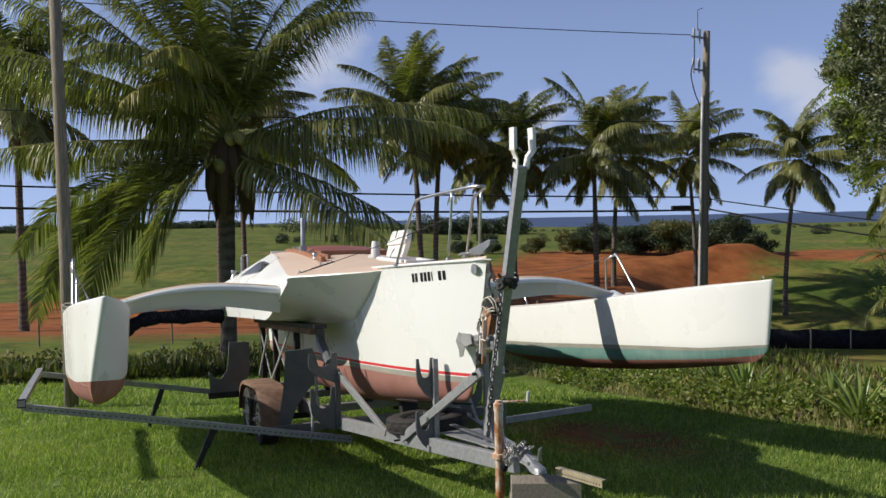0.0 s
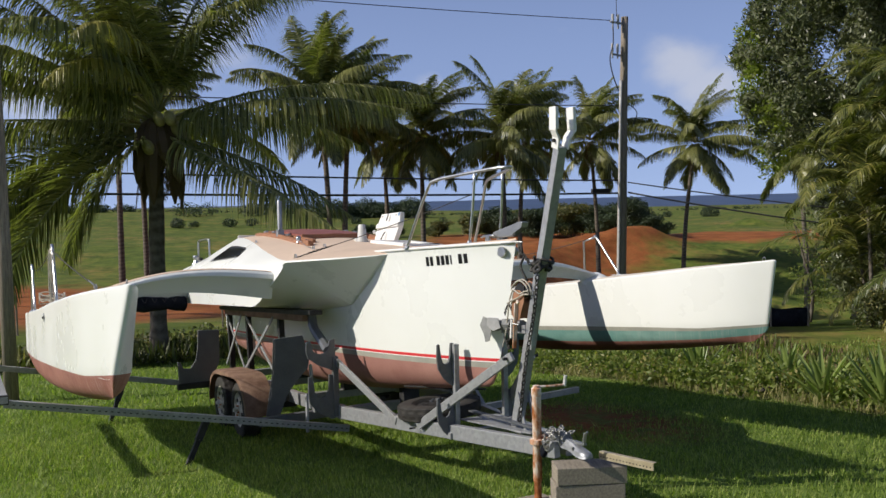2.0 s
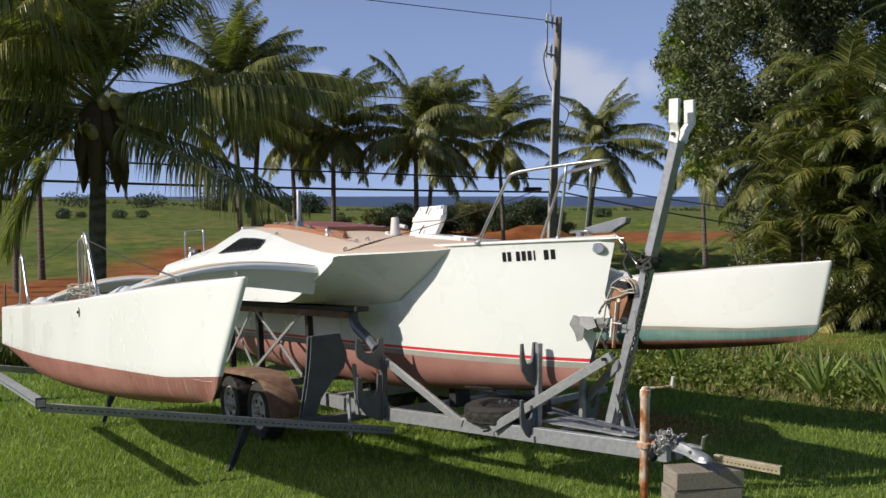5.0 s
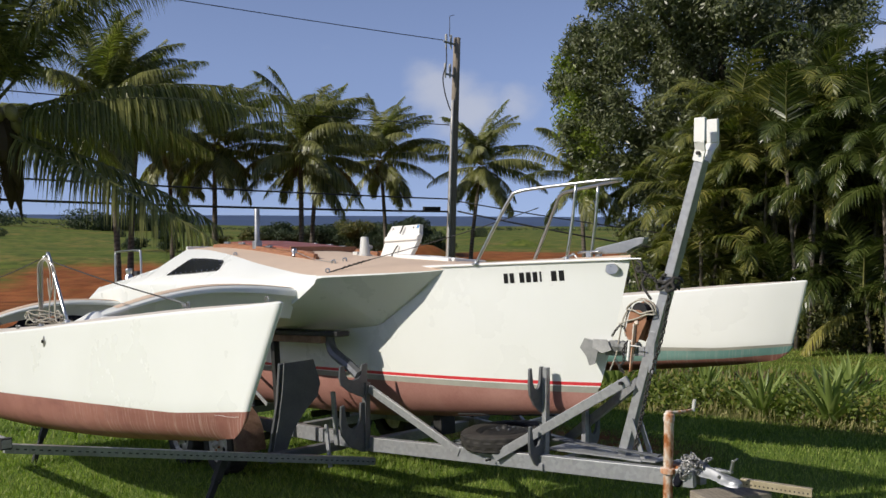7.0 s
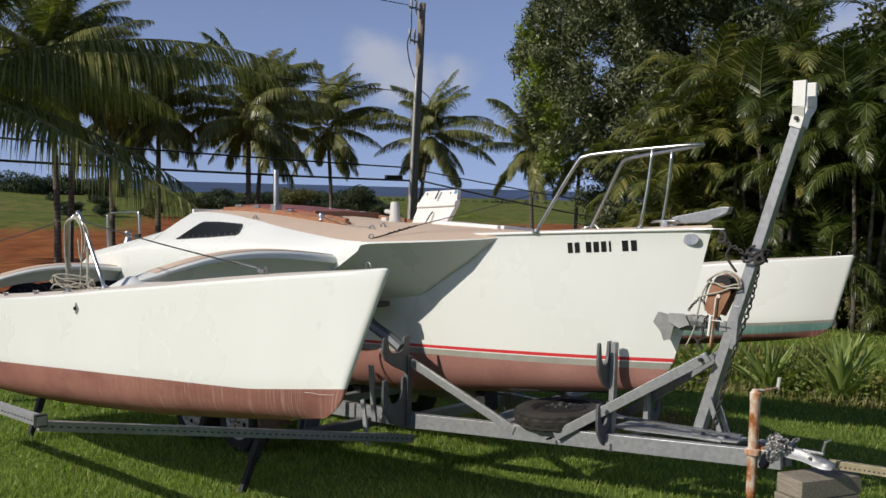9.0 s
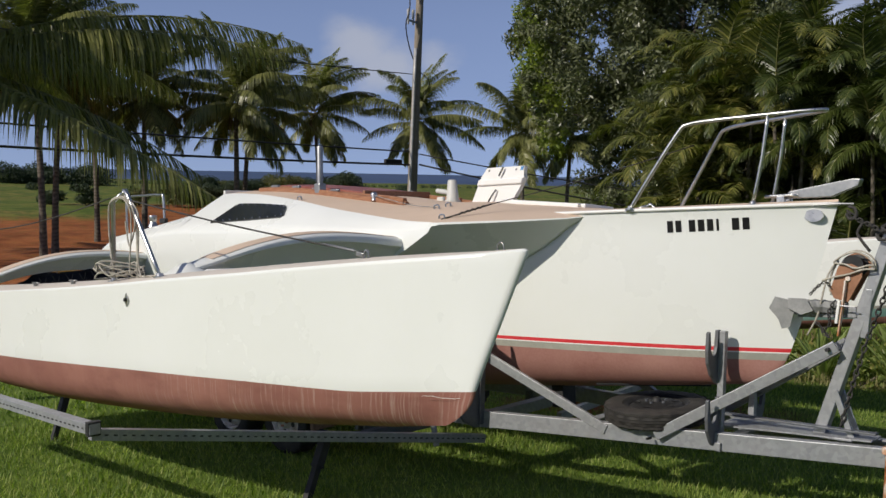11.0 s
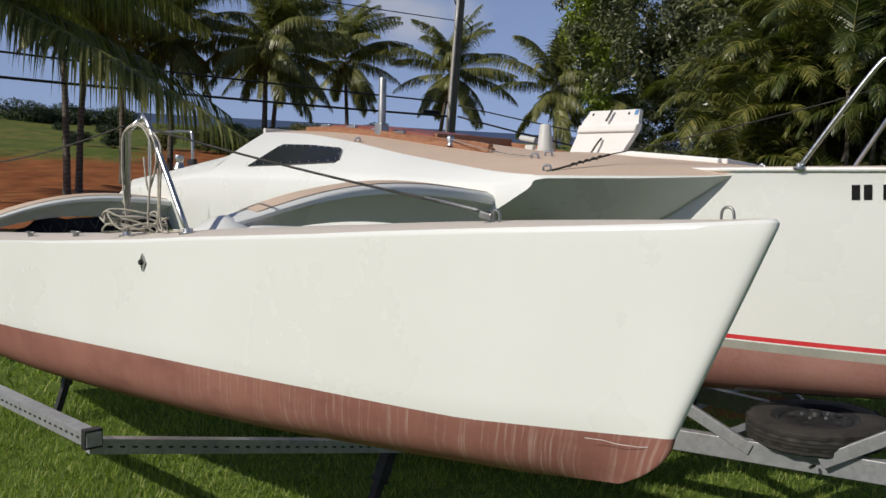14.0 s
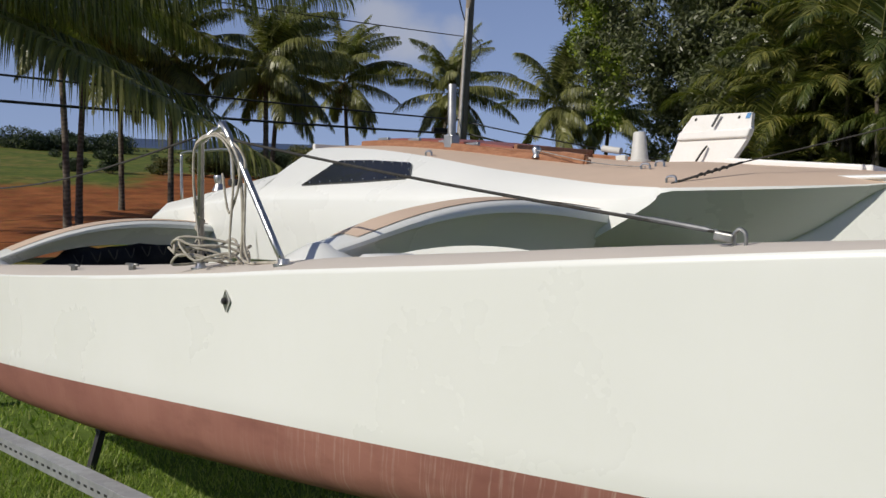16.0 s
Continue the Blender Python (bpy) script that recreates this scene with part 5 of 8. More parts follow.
def wheel_meshes():
    r, w = 0.285, 0.19
    prof = [(0.175, -w * 0.40), (0.185, -w * 0.47), (0.235, -w * 0.5), (0.268, -w * 0.46), (r - 0.004, -w * 0.38)]
    for k in range(5):
        u = (-0.34 + 0.17 * k) * w
        prof += [(r, u - 0.014), (r, u + 0.014), (r - 0.009, u + 0.016), (r - 0.009, u + 0.03)]
    prof += [(r - 0.004, w * 0.38), (0.268, w * 0.46), (0.235, w * 0.5), (0.185, w * 0.47), (0.175, w * 0.40)]
    tyre = turned(prof, None, 132)
    rim = turned([(0.182, -w * 0.40), (0.176, -w * 0.43), (0.165, -w * 0.41), (0.15, -w * 0.28), (0.15, w * 0.2), (0.0, w * 0.2)], None, 40)
    disc = bmesh.new()
    add_turned(disc, [(0.15, 0.0), (0.135, -0.02), (0.118, -0.028), (0.085, -0.022), (0.06, -0.045), (0.034, -0.05), (0.0, -0.05)], Matrix.Translation((0, 0, -0.045)), 40)
    return tyre, rim, disc


def wheel(name, m, parent=None, dark=False):
    tyre, rim, disc = wheel_meshes()
    # grooves between the tread blocks of both shoulders
    for v in tyre.verts:
        r = math.hypot(v.co.x, v.co.y)
        if r > 0.262 and abs(v.co.z) > 0.045:
            k = int((math.atan2(v.co.y, v.co.x) + 7) * 44 / 6.28319 + (0.5 if v.co.z > 0 else 0)) % 2
            if k:
                v.co.x, v.co.y = v.co.x * 0.978, v.co.y * 0.978
    for bm in (tyre, rim, disc):
        bmesh.ops.transform(bm, matrix=m, verts=bm.verts)
    ob = part(name, tyre, M_TYRE, parent, "worn black trailer tyre", smooth=30)
    part("rim", rim, M_BLACK if dark else M_RIM, ob, "black steel rim" if dark else "white steel rim", smooth=35)
    part("wheel_disc", disc, M_BLACK if dark else M_RIM, ob, smooth=35)
    for k in range(5):
        a = radians(72 * k + 18)
        part("wheel_hole", turned([(0.0, 0.0), (0.02, 0.0), (0.021, -0.004)], m @ Matrix.Translation((0.105 * math.cos(a), 0.105 * math.sin(a), -0.0735)), 12), M_BLACK, ob)
        part("wheel_nut", turned([(0.0, -0.02), (0.009, -0.018), (0.010, 0.0)], m @ Matrix.Translation((0.055 * math.cos(a), 0.055 * math.sin(a), -0.091)), 6), M_DARKST if dark else M_RUST, ob)
    part("hub_cap", turned([(0.0, -0.05), (0.016, -0.048), (0.024, -0.03), (0.027, 0.0)], m @ Matrix.Translation((0, 0, -0.09)), 16), M_BLACK if dark else M_RIM, ob, smooth=True)
    return ob


def axles():
    for side in (-1, 1):
        for x, z in ((-3.80, -0.075), (-4.56, -0.135)):
            wheel("wheel", pose(x, side * 0.99, z, 90 if side > 0 else -90, 0, 0) , trailer)
            part("axle", bar((x, side * 0.45, z), (x, side * 0.92, z), 0.06, 0.06, 0.004), M_BLACK, trailer)
        # fender arched over both wheels
        bm = bmesh.new()
        line = [(-4.98, -0.17), (-4.95, 0.0), (-4.86, 0.13), (-4.70, 0.205), (-4.5, 0.235), (-3.9, 0.285), (-3.68, 0.275), (-3.52, 0.20), (-3.42, 0.08), (-3.38, -0.08)]
        line = [(p.x, p.z) for p in smooth_line([(a, 0, b) for a, b in line], 3)]
        rows = []
        for x, z in line:
            rows.append([(x, side * 0.82, z), (x, side * 1.08, z), (x + (-4.2 - x) * 0.012, side * 1.105, z - 0.012), (x + (-4.2 - x) * 0.05, side * 1.107, z - 0.045)])
        grid_faces(bm, rows)
        bmesh.ops.solidify(bm, geom=bm.faces[:], thickness=0.004)
        part("fender", bm, M_RUSTP, trailer, "rust-brown pressed steel fender", smooth=40)


axles()


def winch_post():
    a, b = Vector((-0.045, 0.0, 0.36)), Vector((0.515, 0.045, 2.385))
    post = part("winch_post", bar(a, b, 0.068, 0.068, 0.005, (1, 0, 0)), M_GALV, trailer, "leaning square galvanised winch post")
    d = (b - a).normalized()
    # white forked bracket on its head
    side_dir = Vector((0, 1, 0))
    for s in (-1, 1):
        c = b + d * -0.01 + side_dir * 0.040 * s
        c2 = b + d * 0.06 + side_dir * 0.044 * s
        c3 = b + d * 0.115 + side_dir * 0.078 * s
        c4 = b + Vector((0.03, 0.074 * s, 0.255))
        horn = bmesh.new()
        for p, q in ((c, c2), (c2, c3), (c3, c4)):
            add_bar(horn, p - (q - p).normalized() * 0.004, q + (q - p).normalized() * 0.004, 0.078, 0.012, 0.002, side_dir)
        part("bracket", horn, M_WHITE, post, "white painted forked bracket")
        pad = box(along(c3 + Vector((0, -0.012 * s, 0.0)), c4 + Vector((0, -0.012 * s, 0)), side_dir), (0.15, 0.08, 0.014), 0.005)
        part("pad", pad, M_WHITE, post)
        part("bolt", turned([(0.0, 0.02), (0.013, 0.02), (0.013, 0.0)], pose(*(b + d * 0.04 + side_dir * 0.05 * s), 90 * -s, 0, 0), 6), M_BLACK, post)
    # foot gussets
    for s in (-1, 1):
        part("gusset", bar((0.16, 0.045 * s, 0.40), (0.05, 0.045 * s, 0.66), 0.010, 0.035, 0.002, (1, 0, 0)), M_GALV, post)
    part("base_plate", box(pose(0.0, 0, 0.388, 0, -4.3, 0), (0.36, 0.20, 0.014), 0.003), M_GALV, post)
    # winch: two brown cheeks with a spool of line between them
    m = pose(0.155, 0.0, 1.33, 0, 13, 0)
    cheek = [(-0.135, -0.13), (-0.10, -0.165), (-0.02, -0.16), (0.02, 0.03), (0.015, 0.09), (-0.03, 0.115), (-0.085, 0.115), (-0.125, 0.08), (-0.13, 0.0)]
    w = part("winch", slab(cheek, 0.008, m @ pose(0, 0.045, 0, 90, 0, 0), 0.002), M_LEATHER, post, "brown weathered boat winch with pale line")
    low = [(-0.135, -0.13), (-0.10, -0.165), (-0.02, -0.16), (0.015, 0.0), (0.005, 0.045), (-0.06, 0.055), (-0.125, 0.035), (-0.13, 0.0)]
    part("cheek", slab(low, 0.008, m @ pose(0, -0.045, 0, 90, 0, 0), 0.002), M_LEATHER, w)
    part("gear_cover", slab([(-0.12, -0.15), (-0.03, -0.15), (-0.01, -0.02), (-0.11, -0.02)], 0.06, m @ pose(0, 0.0, 0, 90, 0, 0), 0.006), M_LEATHER, w)
    part("drum", turned([(0.0, -0.046), (0.062, -0.046), (0.062, -0.040), (0.045, -0.036), (0.045, 0.036), (0.062, 0.040), (0.062, 0.046), (0.0, 0.046)], m @ pose(-0.055, 0, 0.045, 90, 0, 0), 20), M_BLACK, w, "dark spool of the winch")
    part("axle", turned([(0.0, 0.012), (0.014, 0.010), (0.016, 0.0)], m @ pose(-0.055, -0.050, -0.03, 90, 0, 0), 10), M_RUST, w)
    strands = [[(-0.16, -0.050, 0.035), (-0.12, -0.056, 0.085), (-0.05, -0.058, 0.13), (0.03, -0.055, 0.115), (0.06, -0.045, 0.07)],
               [(-0.15, -0.046, 0.045), (-0.11, -0.040, 0.10), (-0.04, -0.040, 0.140), (0.04, -0.035, 0.12), (0.07, -0.03, 0.06)],
               [(-0.19, -0.055, -0.085), (-0.13, -0.062, -0.045), (-0.05, -0.066, 0.0), (0.01, -0.062, 0.045), (0.07, -0.05, 0.065)],
               [(-0.155, -0.055, 0.03), (-0.09, -0.064, 0.045), (-0.03, -0.064, 0.04), (0.03, -0.06, 0.075), (0.06, -0.05, 0.085)],
               [(-0.15, -0.045, 0.03), (-0.17, -0.05, -0.05), (-0.165, -0.055, -0.18), (-0.16, -0.06, -0.30), (-0.185, -0.06, -0.42)],
               [(-0.14, -0.03, 0.05), (-0.155, -0.035, -0.02), (-0.15, -0.04, -0.10), (-0.12, -0.05, -0.15)]]
    for line in strands:
        part("winch_line", tube(smooth_line([m @ Vector(p) for p in line], 4), 0.0058, 6), M_ROPE, w, "pale winch line", smooth=True)
    part("lever", bar(m @ Vector((-0.06, -0.062, -0.04)), m @ Vector((-0.01, -0.070, -0.36)), 0.030, 0.010, 0.003, (1, 0, 0)), M_RUST, w, "dark rusty ratchet lever")
    part("handle", bar(m @ Vector((-0.055, -0.085, -0.16)), m @ Vector((-0.035, -0.088, -0.29)), 0.022, 0.016, 0.004, (1, 0, 0)), M_WHITE, w, "white plastic handle")
    part("pin", tube([m @ Vector((-0.045, -0.09, -0.185)), m @ Vector((0.035, -0.085, -0.165))], 0.004, 6), M_WHITE, w)
    links(w, [m @ Vector(p) for p in ((-0.12, -0.05, -0.12), (-0.17, -0.05, -0.09), (-0.21, -0.045, -0.13), (-0.245, -0.03, -0.19))], 0.024, M_DKROPE, "dark chain from the winch to the bow eye")
    links(w, [m @ Vector(p) for p in ((-0.08, -0.075, -0.16), (-0.095, -0.08, -0.24), (-0.07, -0.085, -0.31), (-0.10, -0.08, -0.36), (-0.06, -0.08, -0.38), (-0.14, -0.075, -0.33))], 0.026, M_DKROPE, "dark chain hanging from the winch")
    # bow stop arm wrapped in grey tape
    arm = part("bow_stop", bar((0.14, 0, 1.12), (-0.20, 0, 1.085), 0.05, 0.06, 0.004), M_GALV, post)
    bm = bmesh.new()
    rng = random.Random(9)
    pts = [(0.08, 0.0, 1.135), (-0.02, -0.02, 1.135), (-0.11, -0.04, 1.13), (-0.19, -0.06, 1.12), (-0.235, -0.075, 1.115)]
    line = smooth_line(pts, 4)
    add_tube(bm, line, [0.043 + 0.003 * math.sin(i * 1.1) for i in range(len(line))], 7)
    for v in bm.verts:
        v.co += Vector((rng.uniform(-1, 1), rng.uniform(-1, 1), rng.uniform(-1, 1))) * 0.005
    part("tape_wrap", bm, M_TAPE, arm, "crumpled grey duct tape padding")
    part("tape_flap", slab([(0, 0.01), (0.07, 0.0), (0.12, -0.05), (0.10, -0.16), (0.055, -0.175), (0.03, -0.12), (-0.03, -0.06)], 0.005, pose(-0.30, -0.115, 1.165, 82, 0, 8)), M_TAPE, arm)
    part("tape_flap", slab([(0, 0), (0.10, 0.015), (0.15, -0.05), (0.09, -0.085), (0.01, -0.06)], 0.005, pose(-0.22, -0.118, 1.175, 70, 6, 14)), M_TAPE, arm)
    part("bow_strut", bar((0.20, 0.0, 1.26), (0.185, 0.0, 0.98), 0.035, 0.04, 0.003, (1, 0, 0)), M_GALV, post)
    # safety chain and dark line from the bow eye round the post
    ch = links(post, [(0.045, 0, 1.705), (0.09, -0.01, 1.665), (0.14, -0.02, 1.64), (0.20, -0.035, 1.62), (0.27, -0.055, 1.585)], 0.036, M_DKROPE, "dark chain from the bow to the post")
    part("shackle", tube(smooth_line([(0.06, -0.005, 1.72), (0.10, -0.02, 1.71), (0.11, -0.02, 1.665), (0.07, -0.012, 1.65), (0.05, -0.005, 1.68)], 4), 0.010, 6), M_DKROPE, ch, smooth=True)
    part("loose_end", tube(smooth_line([(0.15, -0.03, 1.63), (0.13, -0.045, 1.575), (0.16, -0.05, 1.53), (0.205, -0.045, 1.475)], 4), 0.009, 6), M_DKROPE, ch, smooth=True)
    pts = []
    for i in range(46):
        a2 = i * 0.52
        pts.append(Vector((0.275 + 0.068 * math.cos(a2) + 0.0012 * i, 0.022 + 0.070 * math.sin(a2), 1.545 + 0.0018 * i + 0.02 * math.sin(i * 1.3))))
    part("wrap", tube(pts, 0.010, 6), M_DKROPE, ch, smooth=True)
    part("knot", tube(smooth_line([(0.36, -0.05, 1.60), (0.38, -0.04, 1.56), (0.35, -0.07, 1.54), (0.33, -0.05, 1.57), (0.37, -0.03, 1.61)], 3), 0.013, 6), M_DKROPE, ch, smooth=True)
    # chain hanging down the post
    top, low = Vector((0.355, -0.05, 1.53)), Vector((0.105, -0.06, 0.48))
    links(post, [top, (0.30, -0.05, 1.25), (0.20, -0.06, 0.9), low], 0.040, M_DKROPE, "dark chain hanging along the post")


def links(parent, pts, step, mat, label, size=0.5):
    """A chain of oval links along pts, in one mesh."""
    line = smooth_line(pts, 30)
    d, last, k = 0.0, line[0], 0
    bm = bmesh.new()
    for p in line[1:]:
        d += (p - last).length
        if d >= step * 0.72:
            d = 0.0
            m = (p - last).to_track_quat("X", "Z").to_matrix().to_4x4() @ Matrix.Rotation(radians(90 * (k % 2)), 4, "X")
            m.translation = p
            r1, r2 = step * 0.55, step * 0.32
            add_tube(bm, [m @ Vector((r1 * math.cos(a), r2 * math.sin(a), 0)) for a in [6.28319 * i / 10 for i in range(10)]], step * 0.13, 5, closed=True)
            k += 1
        last = p
    return part("chain", bm, mat, parent, label, smooth=True)


winch_post()


def tongue():
    # coupler
    bm = bmesh.new()
    rows = []
    for x, w, z0, h in ((0.50, 0.032, 0.380, 0.062), (0.66, 0.032, 0.378, 0.060), (0.70, 0.034, 0.374, 0.056), (0.745, 0.040, 0.366, 0.050), (0.79, 0.043, 0.360, 0.048), (0.83, 0.040, 0.360, 0.042), (0.855, 0.028, 0.362, 0.030), (0.862, 0.012, 0.364, 0.018)):
        rows.append([(x, -w * 1.15, z0), (x, -w, z0 + h * 0.28), (x, -w * 0.92, z0 + h * 0.72), (x, -w * 0.55, z0 + h), (x, w * 0.55, z0 + h), (x, w * 0.92, z0 + h * 0.72), (x, w, z0 + h * 0.28), (x, w * 1.15, z0)])
    grid_faces(bm, rows)
    bm.faces.new([bm.verts.new(p) for p in rows[-1]])
    c = part("coupler", bm, M_CAST, trailer, "pressed grey steel ball coupler", smooth=40)
    part("coupler_lever", bar((0.66, 0.015, 0.432), (0.79, 0.015, 0.436), 0.030, 0.016, 0.003), M_ALU, c)
    part("coupler_latch", bar((0.775, 0.015, 0.425), (0.795, 0.015, 0.515), 0.022, 0.014, 0.003, (1, 0, 0)), M_ALU, c)
    part("latch_tip", bar((0.793, 0.015, 0.505), (0.825, 0.01, 0.530), 0.014, 0.010, 0.002, (1, 0, 0)), M_ALU, c)
    for xx in (0.58, 0.73):
        part("bolt", turned([(0.0, 0.010), (0.011, 0.010), (0.012, 0.0)], pose(xx, -0.034, 0.405, 90, 0, 0), 6), M_GREYST, c)
    part("coupler_shank", bar((0.38, 0, 0.40), (0.56, 0, 0.412), 0.075, 0.075, 0.004), M_GALV, c)
    # jack: rusty tube with bracket, foot and crank
    j = part("tongue_jack", turned([(0.0, 0.775), (0.022, 0.775), (0.026, 0.76), (0.034, 0.755), (0.035, 0.71), (0.031, 0.70), (0.031, 0.12), (0.025, 0.11), (0.025, -0.02)], pose(0.40, -0.105, 0.0), 18), M_RUST, trailer, "rusty tubular tongue jack", smooth=35)
    part("collar", turned([(0.032, 0.035), (0.05, 0.03), (0.05, 0.0), (0.032, -0.005)], pose(0.40, -0.105, 0.375), 18), M_RUST, j)
    part("bracket", box(pose(0.41, -0.055, 0.38), (0.09, 0.05, 0.08), 0.004), M_RUST, j)
    part("jack_foot", box(pose(0.40, -0.105, -0.035, 0, -4, 0), (0.24, 0.22, 0.05), 0.006), M_TIMBER, j, "worn wooden pad")
    part("crank", tube([(0.40, -0.105, 0.765), (0.43, -0.02, 0.765), (0.445, 0.09, 0.765)], 0.008, 8), M_RUST, j)
    part("grip", tube([(0.445, 0.095, 0.755), (0.452, 0.10, 0.83)], 0.012, 10), M_PLASTIC, j, "white plastic crank grip")
    # heap of zinc chain on the drawbar
    rng = random.Random(11)
    pts = [(0.54 + 0.07 * rng.uniform(-1, 1), -0.02 + 0.07 * rng.uniform(-1, 1), 0.435 + 0.055 * rng.random()) for _ in range(30)]
    links(trailer, pts, 0.036, M_CHAIN, "heap of zinc safety chain on the drawbar")
    links(trailer, [(0.50, -0.10, 0.46), (0.49, -0.11, 0.40), (0.51, -0.10, 0.36), (0.54, -0.11, 0.41), (0.56, -0.10, 0.46)], 0.034, M_CHAIN, "")
    part("rag", tube(smooth_line([(0.47, -0.07, 0.40), (0.475, -0.09, 0.35), (0.455, -0.095, 0.30)], 3), [0.016, 0.022, 0.026, 0.030, 0.032, 0.028, 0.018], 8), M_TARP, trailer, "dark rag hanging under the chain", smooth=True)


tongue()


def side_frame(side):
    """Long U-shaped frame of slotted channel beside the trailer, on two black legs."""
    a, b = Vector((-2.27, side * 0.45, -0.03)), Vector((-2.46, side * 3.30, 0.50))
    c, d = Vector((-5.72, side * 3.30, 0.30)), Vector((-5.66, side * 0.55, -0.22))
    fr = part("side_frame", bar(a, b, 0.045, 0.06, 0.002), M_GALV, trailer, "long slotted galvanised channel frame")
    part("channel", bar(c, d, 0.045, 0.06, 0.002), M_GALV, fr)
    part("channel", bar(b + Vector((0.05, 0, 0.035)), c + Vector((-0.05, 0, 0.035)), 0.06, 0.055, 0.002), M_GALV, fr)
    part("end_cap", box(pose(-2.43, side * 3.30, 0.535), (0.035, 0.07, 0.075), 0.003), M_BLACK, fr)
    # slots punched along the channels
    for p, q in ((a, b), (b + Vector((0.05, 0, 0.035)), c + Vector((-0.05, 0, 0.035)))):
        bm = bmesh.new()
        n = int((q - p).length / 0.05)
        m = along(p, q)
        length = (q - p).length
        for i in range(n):
            xx = -length / 2 + (i + 0.5) * length / n
            for f in (-1, 1):
                w = 0.0235 if p == a else 0.031
                add_box(bm, m @ pose(xx, f * w, 0), (0.020, 0.002, 0.008))
        part("perforation", bm, M_BLACK, fr)["kind"] = "stuff"
    for top, foot in (((-2.55, 1.66, 0.19), (-2.51, 1.87, -0.235)), ((-5.70, 1.92, 0.02), (-5.62, 2.11, -0.455))):
        t, f = Vector((top[0], side * top[1], top[2])), Vector((foot[0], side * foot[1], foot[2]))
        if side > 0:
            f.z = float(ground_z(f.x, f.y)) - 0.01
        leg = part("leg", bar(t, f, 0.045, 0.045, 0.003, (1, 0, 0)), M_BLACK, fr, "black prop leg")
        part("sleeve", bar(t, t.lerp(f, 0.5), 0.06, 0.06, 0.004, (1, 0, 0)), M_BLACK, leg)
        part("pin", tube([t.lerp(f, 0.48) + Vector((-0.06, 0, 0)), t.lerp(f, 0.48) + Vector((0.06, 0, 0))], 0.008, 6), M_BLACK, leg)


side_frame(-1)
part("outrigger_bar", bar((-2.27, 0.45, -0.03), (-2.38, 2.17, 0.015), 0.045, 0.06, 0.002), M_GALV, trailer)


def spare():
    sp = wheel("spare_wheel", pose(-1.06, -0.12, 0.352, 3, -4, 0) @ Matrix.Diagonal((1.20, 1.20, 0.60, 1)) @ pose(0, 0, 0, 180, 0, 0), None, True)
    tagged(sp, "black spare tyre lying flat on the trailer rails", "tyre")
    part("strap_bar", bar((-1.45, -0.25, 0.475), (-0.85, 0.2, 0.50), 0.03, 0.012, 0.002), M_BLACK, trailer)


spare()


def timber_block():
    """Stack of weathered timbers under the coupler."""
    th = thing("timber_block", "stack of weathered grey timbers under the coupler", "wood block", pose(0.73, 0.06, 0.0, 0, 0, -24))
    g0 = -0.17
    for layer in range(4):
        z0 = g0 + layer * 0.117
        h = 0.114
        part("timber", box(pose(0.004 * (layer % 2), 0.01 * layer - 0.01, z0 + h / 2, 0, 0, 0.8 * (layer % 2)), (0.21, 0.46, h), 0.006), M_TIMBER, th)
    a, b = Vector((0.0, 0.09, 0.345)), Vector((0.34, 0.36, 0.350))
    tan = plain("tan_zinc_plated_steel", (0.34, 0.28, 0.18), (0.48, 0.41, 0.28), 12, 0.5, 0.4)
    ang = part("perforated_angle", bar(a, b, 0.003, 0.05, 0.001), tan, th, "length of perforated tan angle iron")
    part("flange", bar(a + Vector((-0.012, 0.015, 0.024)), b + Vector((-0.012, 0.015, 0.024)), 0.036, 0.003, 0.001), tan, ang)
    bm = bmesh.new()
    for i in range(16):
        f = (i + 0.6) / 16.5
        add_box(bm, along(a, b) @ pose((f - 0.5) * (b - a).length, 0, -0.006), (0.009, 0.0046, 0.009))
    part("perforation", bm, M_BLACK, ang)["kind"] = "stuff"


timber_block()

# ---- plants ----
M_FROND = leaf("palm_leaf", (0.080, 0.090, 0.026), (0.29, 0.285, 0.105), 0.5, 0.38, 0.40)
M_FROND_FAR = leaf("wind_blown_palm_leaf", (0.072, 0.086, 0.024), (0.26, 0.26, 0.092), 0.5, 0.34, 0.38)
M_FROND_Y = leaf("yellowing_palm_leaf", (0.20, 0.19, 0.045), (0.40, 0.35, 0.10), 0.5, 0.4, 0.42)
M_DEAD = leaf("dead_palm_leaf", (0.06, 0.04, 0.022), (0.15, 0.10, 0.055), 0.5, 0.8, 0.15)
M_RACHIS = plain("palm_stalk", (0.13, 0.14, 0.04), (0.26, 0.24, 0.09), 3, 0.5)
# areca leaf in two tones: shade in the first colour, sunlight and yellowing in the second
M_ARECA = leaf("areca_leaf", (0.026, 0.040, 0.009), (0.080, 0.102, 0.024), 0.6, 0.34, 0.32)
M_ARECA_SUN = leaf("sunlit_yellow_green_areca_leaf", (0.045, 0.060, 0.014), (0.185, 0.192, 0.048), 0.6, 0.32, 0.38, (0.28, 0.25, 0.07))
M_TREE = leaf("broad_dark_leaf", (0.054, 0.067, 0.032), (0.175, 0.19, 0.096), 0.35, 0.36, 0.32)
M_TREE_Y = leaf("young_yellow_green_leaf", (0.12, 0.17, 0.022), (0.26, 0.31, 0.05), 0.6, 0.4, 0.38)
M_SHRUB = leaf("shrub_leaf", (0.042, 0.054, 0.016), (0.115, 0.125, 0.038), 0.6, 0.55, 0.30, (0.20, 0.17, 0.05))
